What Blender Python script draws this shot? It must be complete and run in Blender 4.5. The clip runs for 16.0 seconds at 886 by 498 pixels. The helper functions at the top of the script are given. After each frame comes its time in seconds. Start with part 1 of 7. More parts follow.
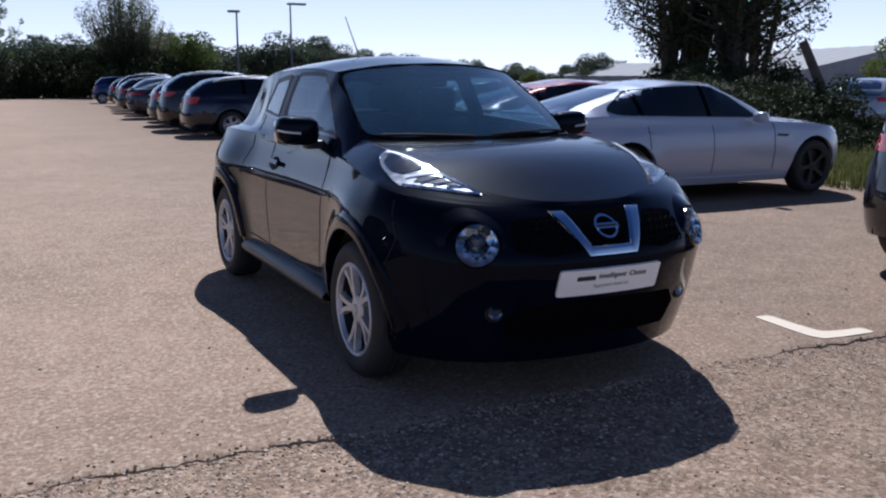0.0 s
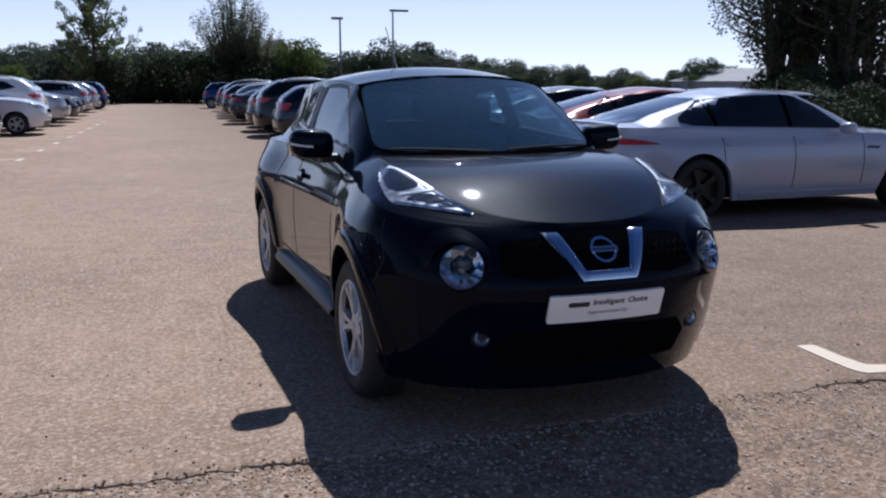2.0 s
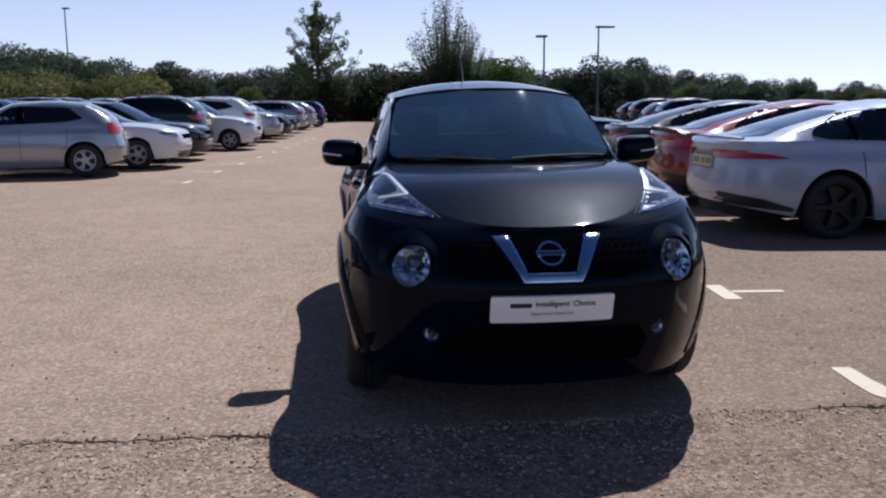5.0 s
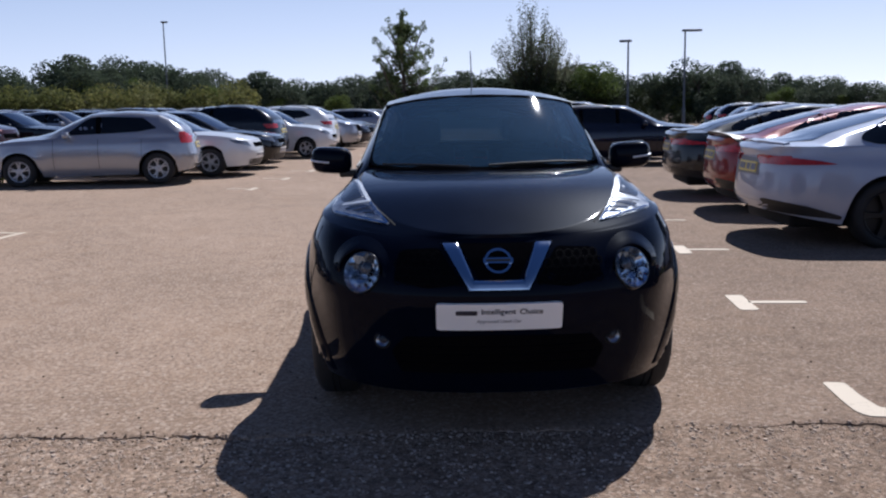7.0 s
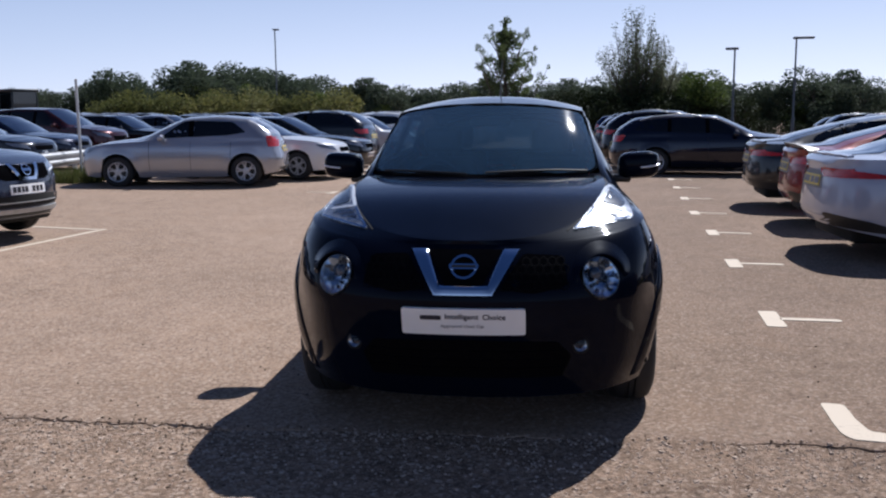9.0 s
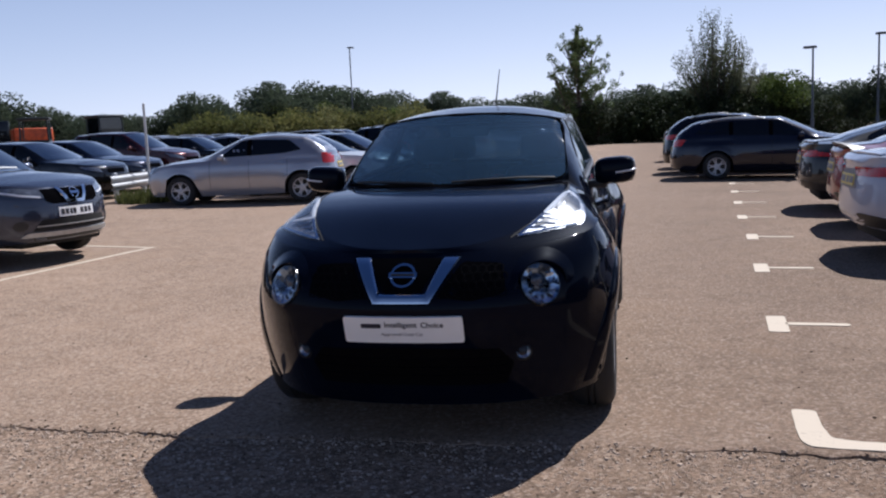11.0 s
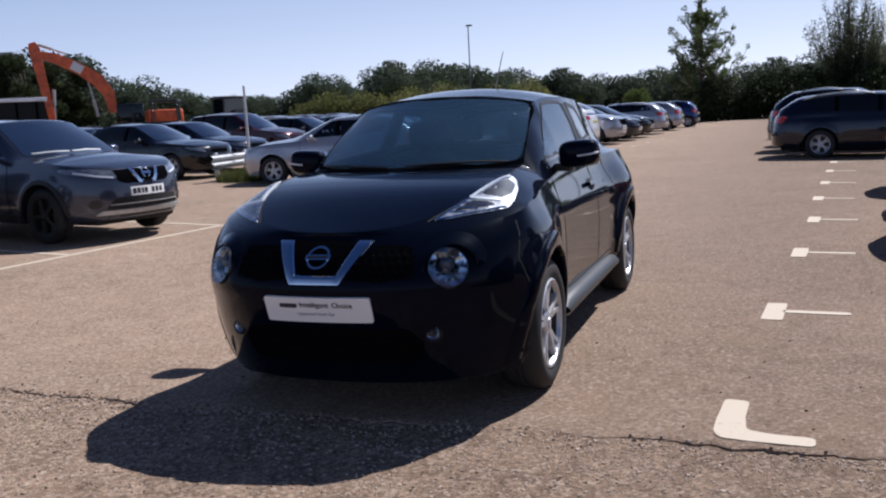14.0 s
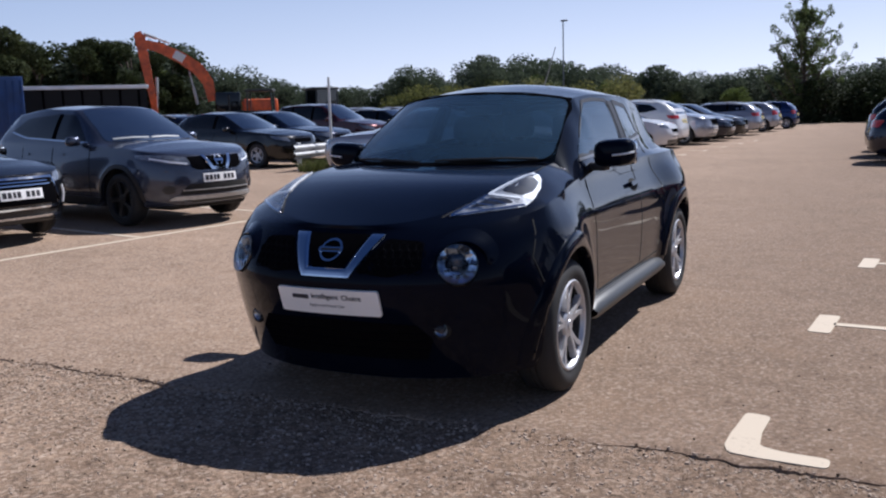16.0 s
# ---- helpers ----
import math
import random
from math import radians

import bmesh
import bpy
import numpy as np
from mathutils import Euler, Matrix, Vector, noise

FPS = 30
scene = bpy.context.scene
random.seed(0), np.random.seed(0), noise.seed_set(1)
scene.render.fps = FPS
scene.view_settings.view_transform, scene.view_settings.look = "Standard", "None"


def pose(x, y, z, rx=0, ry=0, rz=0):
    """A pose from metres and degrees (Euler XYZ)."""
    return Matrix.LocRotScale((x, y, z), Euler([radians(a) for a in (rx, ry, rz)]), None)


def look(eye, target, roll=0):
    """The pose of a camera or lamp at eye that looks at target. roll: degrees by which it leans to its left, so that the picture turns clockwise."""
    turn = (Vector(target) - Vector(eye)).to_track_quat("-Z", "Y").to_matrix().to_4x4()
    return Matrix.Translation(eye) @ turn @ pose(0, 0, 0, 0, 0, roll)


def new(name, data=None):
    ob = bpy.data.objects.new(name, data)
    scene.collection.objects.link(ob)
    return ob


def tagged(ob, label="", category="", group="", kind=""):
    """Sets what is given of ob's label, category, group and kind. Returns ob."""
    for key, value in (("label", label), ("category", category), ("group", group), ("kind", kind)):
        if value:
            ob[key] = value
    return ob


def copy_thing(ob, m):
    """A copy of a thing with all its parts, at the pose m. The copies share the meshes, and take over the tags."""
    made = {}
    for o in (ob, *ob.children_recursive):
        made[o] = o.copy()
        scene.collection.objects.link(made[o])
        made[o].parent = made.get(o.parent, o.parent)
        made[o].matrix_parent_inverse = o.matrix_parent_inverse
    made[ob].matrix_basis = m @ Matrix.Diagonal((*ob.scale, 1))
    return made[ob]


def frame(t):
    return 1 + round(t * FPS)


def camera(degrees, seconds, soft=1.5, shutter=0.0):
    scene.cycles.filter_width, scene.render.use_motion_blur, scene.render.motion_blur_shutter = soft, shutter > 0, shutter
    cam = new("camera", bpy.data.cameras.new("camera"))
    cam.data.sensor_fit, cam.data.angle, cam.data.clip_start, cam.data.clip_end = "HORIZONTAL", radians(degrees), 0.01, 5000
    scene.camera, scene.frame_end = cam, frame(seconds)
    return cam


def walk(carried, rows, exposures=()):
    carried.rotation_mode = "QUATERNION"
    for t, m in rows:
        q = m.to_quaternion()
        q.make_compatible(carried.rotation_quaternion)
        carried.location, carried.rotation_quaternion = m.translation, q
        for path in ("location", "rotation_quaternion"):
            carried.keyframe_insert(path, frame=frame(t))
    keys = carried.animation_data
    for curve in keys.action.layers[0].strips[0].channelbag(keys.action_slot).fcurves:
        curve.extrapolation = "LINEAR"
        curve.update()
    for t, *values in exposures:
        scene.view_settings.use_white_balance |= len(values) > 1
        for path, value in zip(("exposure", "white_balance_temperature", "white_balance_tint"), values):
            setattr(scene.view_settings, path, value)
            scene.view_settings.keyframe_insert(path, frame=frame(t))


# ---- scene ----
cam = camera(52.5, 16.0, soft=2.2)
PATH = [
    (0, (-2.358, -3.92, 1.429), (-1.473, -2.166, 1.053), 0.1),
    (0.5, (-2.311, -3.943, 1.438), (-1.472, -2.17, 1.048), -0.7),
    (1, (-2.216, -3.969, 1.453), (-1.4, -2.176, 1.107), -0.5),
    (1.5, (-2.023, -3.973, 1.449), (-1.258, -2.159, 1.096), 0.3),
    (2, (-1.853, -3.985, 1.471), (-1.181, -2.137, 1.105), 0.1),
    (2.5, (-1.702, -4.04, 1.465), (-1.069, -2.176, 1.114), -1.6),
    (3, (-1.515, -4.184, 1.459), (-1.039, -2.278, 1.086), -0.5),
    (5.5, (-0.711, -4.515, 1.437), (-0.555, -2.545, 1.129), -0.6),
    (6, (-0.587, -4.546, 1.434), (-0.507, -2.57, 1.139), -0.3),
    (6.5, (-0.408, -4.526, 1.424), (-0.394, -2.55, 1.116), -0.4),
    (7, (-0.23, -4.516, 1.432), (-0.23, -2.54, 1.123), -1.1),
    (7.5, (-0.034, -4.563, 1.439), (-0.086, -2.584, 1.156), -2.0),
    (8, (0.117, -4.584, 1.428), (0.016, -2.605, 1.151), -1.2),
    (8.5, (0.213, -4.578, 1.417), (0.046, -2.605, 1.134), -1.3),
    (9, (0.359, -4.565, 1.43), (0.125, -2.6, 1.139), -0.5),
    (11.5, (1.152, -4.5, 1.406), (0.653, -2.579, 1.154), -2.5),
    (12, (1.322, -4.479, 1.413), (0.747, -2.58, 1.16), -2.2),
    (12.5, (1.467, -4.433, 1.412), (0.893, -2.533, 1.169), -2.8),
    (13, (1.655, -4.412, 1.413), (1.019, -2.536, 1.135), -2.7),
    (13.5, (1.808, -4.409, 1.413), (1.128, -2.552, 1.117), -1.9),
    (14, (1.921, -4.351, 1.405), (1.229, -2.498, 1.109), -3.0),
    (14.5, (2.03, -4.248, 1.409), (1.285, -2.416, 1.109), -2.2),
    (15, (2.12, -4.207, 1.396), (1.293, -2.411, 1.095), -2.3),
    (15.5, (2.203, -4.198, 1.396), (1.347, -2.42, 1.072), -1.4),
    (16, (2.227, -4.181, 1.394), (1.351, -2.408, 1.094), -1.7),
]
walk(cam, [(t, look(e, g, r)) for t, e, g, r in PATH], [(0, 0.31, 5240, 13.5), (3, 0.20, 5300, 14), (9, 0.20, 5460, 14.5), (12, 0.24, 5520, 15), (16, 0.26, 5520, 15)])
from mathutils.bvhtree import BVHTree
from mathutils.geometry import delaunay_2d_cdt

# ---------------------------------------------------------------- light
SUN = Vector((0.445, 0.92, 1.13)).normalized()
world = bpy.data.worlds.new("world")
scene.world = world
world.use_nodes = True
_n = world.node_tree.nodes
_sky = _n.new("ShaderNodeTexSky")
_sky.sky_type, _sky.sun_disc = "NISHITA", False
_sky.sun_elevation, _sky.sun_rotation = math.asin(SUN.z), math.atan2(SUN.x, SUN.y)
_sky.dust_density, _sky.air_density, _sky.ozone_density = 0.2, 1.0, 5.0
_wl = world.node_tree.links
_dir, _sep = _n.new("ShaderNodeTexCoord"), _n.new("ShaderNodeSeparateXYZ")
_wl.new(_dir.outputs["Generated"], _sep.inputs[0])


def _calc(op, a, b):
    nd = _n.new("ShaderNodeMath")
    nd.operation = op
    for k, v in enumerate((a, b)):
        if isinstance(v, float):
            nd.inputs[k].default_value = v
        else:
            _wl.new(v.outputs[0] if hasattr(v, "outputs") else v, nd.inputs[k])
    return nd


# summer haze: a broad bluish veil and a whiter, thicker layer close to the horizon
_up = _calc("MAXIMUM", _sep.outputs["Z"], 0.0)
_broad = _calc("MULTIPLY", _calc("POWER", 2.718, _calc("MULTIPLY", _calc("POWER", _up, 2.0), -1 / 0.40 ** 2)), 0.36)
_low = _calc("MULTIPLY", _calc("POWER", 2.718, _calc("MULTIPLY", _up, -1 / 0.12)), 0.72)
# the low haze scatters forwards: brightest under the sun, thinner away from it
_dot = _n.new("ShaderNodeVectorMath")
_dot.operation = "DOT_PRODUCT"
_dot.inputs[1].default_value = Vector((SUN.x, SUN.y, 0)).normalized()
_wl.new(_dir.outputs["Generated"], _dot.inputs[0])
_low = _calc("MULTIPLY", _low, _calc("MAXIMUM", _calc("ADD", _calc("MULTIPLY", _dot.outputs["Value"], 0.72), 0.36), 0.15))
# clear deep-blue air overhead
_deep = _n.new("ShaderNodeMix")
_deep.data_type, _deep.blend_type = "RGBA", "MULTIPLY"
_deep.inputs[0].default_value, _deep.inputs[7].default_value = 1.0, (0.82, 0.92, 1.16, 1)
_wl.new(_sky.outputs[0], _deep.inputs[6])
_last = _deep.outputs[2]
for _share, _tone in ((_broad, (22.0, 26.5, 32.5, 1)), (_low, (37.5, 35.6, 34.0, 1))):
    _veil = _n.new("ShaderNodeMix")
    _veil.data_type = "RGBA"
    _veil.inputs[7].default_value = _tone
    _wl.new(_share.outputs[0], _veil.inputs[0])
    _wl.new(_last, _veil.inputs[6])
    _last = _veil.outputs[2]
_wl.new(_last, _n["Background"].inputs[0])
_n["Background"].inputs[1].default_value = 0.030
_l = bpy.data.lights.new("sun", "SUN")
_l.energy, _l.angle, _l.color = 5.2, radians(0.53), (1.0, 0.91, 0.77)
sun = new("sun", _l)
sun.matrix_world = look(SUN * 60, (0, 0, 0))


# ---------------------------------------------------------------- materials
def node_mat(name):
    m = bpy.data.materials.new(name)
    m.use_nodes = True
    t = m.node_tree
    return m, t, t.nodes["Principled BSDF"]


def add(t, kind, **kw):
    nd = t.nodes.new(kind)
    for k, v in kw.items():
        if k in nd.inputs:
            nd.inputs[k].default_value = v
        else:
            setattr(nd, k, v)
    return nd


def noise_tex(t, scale, detail=4.0, rough=0.6, coord="Object", vec=None):
    nd = add(t, "ShaderNodeTexNoise", Scale=scale, Detail=detail, Roughness=rough)
    if vec is None:
        tc = t.nodes.get("tc") or add(t, "ShaderNodeTexCoord", name="tc")
        vec = tc.outputs[coord]
    t.links.new(vec, nd.inputs["Vector"])
    return nd


def ramp(t, src, stops):
    r = add(t, "ShaderNodeValToRGB")
    e = r.color_ramp.elements
    while len(e) < len(stops):
        e.new(0.5)
    for el, (p, c) in zip(e, stops):
        el.position = p
        el.color = (*c, 1) if len(c) == 3 else c
    t.links.new(src, r.inputs[0])
    return r


def mixc(t, fac, a, b, mode="MIX"):
    m = add(t, "ShaderNodeMix", data_type="RGBA", blend_type=mode)
    for sock, v in ((m.inputs[0], fac), (m.inputs[6], a), (m.inputs[7], b)):
        if isinstance(v, bpy.types.NodeSocket):
            t.links.new(v, sock)
        else:
            sock.default_value = v if isinstance(v, float) else (*v, 1)
    return m.outputs[2]


def bump(t, bsdf, h, strength, dist):
    b = add(t, "ShaderNodeBump", Strength=strength, Distance=dist)
    t.links.new(h, b.inputs["Height"])
    t.links.new(b.outputs[0], bsdf.inputs["Normal"])


def plain(name, col, rough=0.5, metal=0.0, var=0.12, scale=30.0, coat=0.0, relief=0.0):
    m, t, b = node_mat(name)
    nz = noise_tex(t, scale)
    dark = tuple(c * (1 - var) for c in col)
    lite = tuple(min(1, c * (1 + var)) for c in col)
    r = ramp(t, nz.outputs[0], ((0.3, dark), (0.7, lite)))
    t.links.new(r.outputs[0], b.inputs["Base Color"])
    rr = add(t, "ShaderNodeMapRange")
    rr.inputs[3].default_value, rr.inputs[4].default_value = max(0.0, rough - 0.06), min(1, rough + 0.06)
    t.links.new(nz.outputs[0], rr.inputs[0])
    t.links.new(rr.outputs[0], b.inputs["Roughness"])
    b.inputs["Metallic"].default_value = metal
    b.inputs["Coat Weight"].default_value = coat
    b.inputs["Coat Roughness"].default_value = 0.03
    if relief:
        bump(t, b, nz.outputs[0], 0.6, relief)
    return m


def car_paint(name, metal, rough, coat=1.0):
    """Body paint whose colour is the object's own colour, with flake and a thin film of dust."""
    m, t, b = node_mat(name)
    info = add(t, "ShaderNodeObjectInfo")
    fl = noise_tex(t, 900.0, 2.0)
    dust = noise_tex(t, 2.2, 6.0)
    base = mixc(t, 0.10, info.outputs["Color"], fl.outputs[0], "OVERLAY")
    r = ramp(t, dust.outputs[0], ((0.35, (0.0, 0.0, 0.0)), (0.85, (0.022, 0.022, 0.022))))
    base = mixc(t, r.outputs[0], base, (0.30, 0.26, 0.22))
    t.links.new(base, b.inputs["Base Color"])
    b.inputs["Metallic"].default_value, b.inputs["Roughness"].default_value = metal, rough
    b.inputs["Coat Weight"].default_value, b.inputs["Coat Roughness"].default_value = coat, 0.02
    b.inputs["Coat IOR"].default_value = 1.48
    b.inputs["Specular IOR Level"].default_value = 0.15
    return m


PAINT = car_paint("car_paint", 0.55, 0.26)
PEARL = car_paint("pearl_car_paint", 0.12, 0.30)
BLACK_PAINT = plain("black_car_paint", (0.0024, 0.0040, 0.0105), 0.38, 0.0, 0.25, 3.0, coat=1.0)
BLACK_PAINT.node_tree.nodes["Principled BSDF"].inputs["Specular IOR Level"].default_value = 0.006
BLACK_PAINT.node_tree.nodes["Principled BSDF"].inputs["Specular Tint"].default_value = (0.14, 0.55, 1.0, 1)
BLACK_PAINT.node_tree.nodes["Principled BSDF"].inputs["Coat IOR"].default_value = 1.62
BLACK_PAINT.node_tree.nodes["Principled BSDF"].inputs["Coat Roughness"].default_value = 0.03


def slant_gloss(m, low):
    """Cuts the lacquer's reflections seen square on, to keep those panels dark; at a slant it keeps its full gloss."""
    t = m.node_tree
    lw = add(t, "ShaderNodeLayerWeight", Blend=0.5)
    mr = add(t, "ShaderNodeMapRange")
    for k, v in enumerate((0.45, 0.70, low, 1.0)):
        mr.inputs[k + 1].default_value = v
    t.links.new(lw.outputs["Facing"], mr.inputs[0])
    t.links.new(mr.outputs[0], t.nodes["Principled BSDF"].inputs["Coat Weight"])


slant_gloss(BLACK_PAINT, 0.12)


def glass(name, tint, base=0.05, film=0.0, power=3.0):
    """Clear sheet glass: tinted see-through, gloss that grows at a slant, and a thin dust film coloured blue in place
    of sky sheen.
    """
    m, t, b = node_mat(name)
    t.nodes.remove(b)
    tr = add(t, "ShaderNodeBsdfTransparent")
    tr.inputs[0].default_value = (*tint, 1)
    gl = add(t, "ShaderNodeBsdfGlossy", Roughness=0.02)
    fr = add(t, "ShaderNodeLayerWeight", Blend=0.5)
    pw = add(t, "ShaderNodeMath", operation="POWER")
    pw.inputs[1].default_value = power
    t.links.new(fr.outputs["Facing"], pw.inputs[0])
    ma = add(t, "ShaderNodeMath", operation="MULTIPLY_ADD", use_clamp=True)
    ma.inputs[1].default_value, ma.inputs[2].default_value = 1 - base, base
    t.links.new(pw.outputs[0], ma.inputs[0])
    mx = add(t, "ShaderNodeMixShader")
    t.links.new(ma.outputs[0], mx.inputs[0])
    body = tr.outputs[0]
    # the film's blue stands in for sky reflected in the pane
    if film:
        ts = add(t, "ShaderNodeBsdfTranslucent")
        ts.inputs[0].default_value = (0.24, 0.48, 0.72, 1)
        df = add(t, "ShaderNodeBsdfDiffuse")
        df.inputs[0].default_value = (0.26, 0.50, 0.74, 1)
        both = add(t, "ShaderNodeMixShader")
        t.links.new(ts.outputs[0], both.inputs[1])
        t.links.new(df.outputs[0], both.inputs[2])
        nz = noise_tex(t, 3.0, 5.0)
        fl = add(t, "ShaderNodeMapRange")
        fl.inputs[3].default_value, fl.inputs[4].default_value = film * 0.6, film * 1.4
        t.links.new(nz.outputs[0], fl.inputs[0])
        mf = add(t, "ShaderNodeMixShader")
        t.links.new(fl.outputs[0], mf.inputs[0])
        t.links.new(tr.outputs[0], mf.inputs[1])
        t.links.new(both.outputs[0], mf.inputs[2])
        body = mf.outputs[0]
    t.links.new(body, mx.inputs[1])
    t.links.new(gl.outputs[0], mx.inputs[2])
    t.links.new(mx.outputs[0], t.nodes["Material Output"].inputs[0])
    return m


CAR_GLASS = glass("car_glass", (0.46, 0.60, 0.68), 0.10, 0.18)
PRIVACY = glass("privacy_glass", (0.09, 0.10, 0.12), 0.08, 0.02)
CLEAR = glass("clear_lens", (0.94, 0.96, 0.98), 0.04, 0.0, 5.0)
def faceted():
    m, t, b = node_mat("faceted_reflector")
    v = add(t, "ShaderNodeTexVoronoi", Scale=26.0)
    tc = add(t, "ShaderNodeTexCoord", name="tc")
    t.links.new(tc.outputs["Object"], v.inputs["Vector"])
    cell = add(t, "ShaderNodeSeparateColor")
    t.links.new(v.outputs["Color"], cell.inputs[0])
    # scattered reflections are put into the colour: dark and bright facets, cell by cell
    shade = ramp(t, cell.outputs[0], ((0.30, (0.035, 0.045, 0.065)), (0.62, (0.20, 0.26, 0.35)), (0.85, (0.55, 0.62, 0.72))))
    t.links.new(shade.outputs[0], b.inputs["Base Color"])
    b.inputs["Metallic"].default_value, b.inputs["Roughness"].default_value = 1.0, 0.10
    bump(t, b, v.outputs["Distance"], 0.5, 0.02)
    return m


FACETED = faceted()
DRL = plain("light_guide", (0.80, 0.82, 0.86), 0.36, 0.1, 0.05, 40, coat=0.3)
CABIN = plain("cabin_fabric", (0.030, 0.030, 0.034), 0.85, 0, 0.3, 60, relief=0.0006)
DASH = plain("dash_plastic", (0.03, 0.03, 0.033), 0.6, 0, 0.2, 50, relief=0.0005)
TRIM = plain("black_plastic", (0.018, 0.018, 0.019), 0.45, 0, 0.2, 60, relief=0.0004)
RUBBER = plain("tyre_rubber", (0.016, 0.016, 0.017), 0.75, 0, 0.25, 40, relief=0.001)
ALLOY = plain("alloy", (0.50, 0.51, 0.54), 0.42, 0.65, 0.12, 25)
DARK_ALLOY = plain("dark_alloy", (0.009, 0.009, 0.010), 0.45, 0.2, 0.15, 25)
CHROME = plain("chrome", (0.63, 0.67, 0.74), 0.07, 1.0, 0.02, 20)
DARK_GLASS = plain("tinted_glass", (0.006, 0.008, 0.011), 0.06, 0.0, 0.2, 3, coat=0.2)
DARK_GLASS.node_tree.nodes["Principled BSDF"].inputs["Specular IOR Level"].default_value = 0.3
SKY_GLASS = plain("screen_glass", (0.012, 0.016, 0.022), 0.05, 0.0, 0.2, 3, coat=1.0)
SKY_GLASS.node_tree.nodes["Principled BSDF"].inputs["Specular IOR Level"].default_value = 1.0
SKY_GLASS.node_tree.nodes["Principled BSDF"].inputs["IOR"].default_value = 2.3
RED_LENS = plain("red_lens", (0.42, 0.016, 0.012), 0.15, 0, 0.3, 25, coat=0.8)
LENS = plain("headlamp_lens", (0.26, 0.28, 0.31), 0.12, 0.55, 0.45, 22, coat=1.0)
WHITE_PLATE = plain("white_plate", (0.88, 0.88, 0.87), 0.3, 0, 0.03, 8, coat=0.3)
YELLOW_PLATE = plain("yellow_plate", (0.75, 0.60, 0.12), 0.35, 0, 0.05, 8)
INK = plain("plate_ink", (0.02, 0.02, 0.025), 0.5)
GREY_INK = plain("grey_ink", (0.22, 0.22, 0.24), 0.5)
DARK = plain("underbody", (0.010, 0.010, 0.010), 0.9)
# near-black without gloss: black trim, and the darkness of openings put into colour
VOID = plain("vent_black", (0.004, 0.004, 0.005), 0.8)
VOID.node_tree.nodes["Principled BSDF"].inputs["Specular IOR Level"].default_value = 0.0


def asphalt(name, lo, hi, stone, grain, relief, dirt, rough_mix):
    """Worn asphalt: broad blotches, dirt, fine stones showing through and small pits."""
    m, t, b = node_mat(name)
    big = noise_tex(t, 0.45, 6.0, 0.6)
    mid = noise_tex(t, 4.0, 8.0, 0.7)
    blot = noise_tex(t, 1.3, 5.0, 0.75)
    st = add(t, "ShaderNodeTexVoronoi", Scale=grain)
    t.links.new(t.nodes["tc"].outputs["Object"], st.inputs["Vector"])
    fine = noise_tex(t, grain * 1.3, 4.0, 0.7)
    c = ramp(t, mid.outputs[0], ((0.30, lo), (0.70, hi))).outputs[0]
    c2 = ramp(t, big.outputs[0], ((0.32, (0.84, 0.82, 0.80)), (0.68, (1.12, 1.10, 1.09)))).outputs[0]
    c = mixc(t, 1.0, c, c2, "MULTIPLY")
    grit = noise_tex(t, 34.0, 6.0, 0.85)
    g2 = ramp(t, grit.outputs[0], ((0.34, (1 - rough_mix * 0.5,) * 3), (0.5, (1, 1, 1)), (0.66, (1 + rough_mix * 0.6,) * 3))).outputs[0]
    c = mixc(t, 1.0, c, g2, "MULTIPLY")
    d = ramp(t, blot.outputs[0], ((0.50, (0, 0, 0)), (0.72, (1, 1, 1)))).outputs[0]
    dm = add(t, "ShaderNodeMath", operation="MULTIPLY")
    dm.inputs[1].default_value = dirt
    t.links.new(d, dm.inputs[0])
    c = mixc(t, dm.outputs[0], c, (0.30, 0.205, 0.135))
    sc = ramp(t, st.outputs["Color"], ((0.60, (0, 0, 0)), (1.0, (0.85, 0.85, 0.85)))).outputs[0]
    c = mixc(t, sc, c, stone)
    pit = ramp(t, fine.outputs[0], ((0.30, (0.45, 0.44, 0.43)), (0.46, (1, 1, 1)))).outputs[0]
    c = mixc(t, 0.7, c, pit, "MULTIPLY")
    # the bays side is older and greyer than the driven lane
    sp = add(t, "ShaderNodeSeparateXYZ")
    t.links.new(t.nodes["tc"].outputs["Object"], sp.inputs[0])
    wob = add(t, "ShaderNodeMath", operation="MULTIPLY_ADD")
    wob.inputs[1].default_value = 2.2
    t.links.new(big.outputs[0], wob.inputs[0])
    t.links.new(sp.outputs[0], wob.inputs[2])
    lane = add(t, "ShaderNodeMapRange")
    lane.inputs[1].default_value, lane.inputs[2].default_value = -0.4, 3.2
    t.links.new(wob.outputs[0], lane.inputs[0])
    c = mixc(t, 1.0, c, ramp(t, lane.outputs[0], ((0.0, (1.09, 1.08, 1.075)), (1.0, (0.78, 0.76, 0.75)))).outputs[0], "MULTIPLY")
    t.links.new(c, b.inputs["Base Color"])
    b.inputs["Roughness"].default_value = 0.92
    b.inputs["Specular IOR Level"].default_value = 0.2
    mx = add(t, "ShaderNodeMath", operation="MULTIPLY_ADD")
    mx.inputs[1].default_value = 0.5
    t.links.new(mid.outputs[0], mx.inputs[0])
    t.links.new(fine.outputs[0], mx.inputs[2])
    bump(t, b, mx.outputs[0], 0.5, relief)
    return m


TARMAC = asphalt("tarmac", (0.225, 0.163, 0.117), (0.325, 0.240, 0.174), (0.52, 0.42, 0.335), 66.0, 0.017, 0.55, 1.05)
OLD_TARMAC = asphalt("old_tarmac", (0.165, 0.114, 0.079), (0.325, 0.240, 0.172), (0.56, 0.45, 0.355), 62.0, 0.030, 0.75, 1.45)
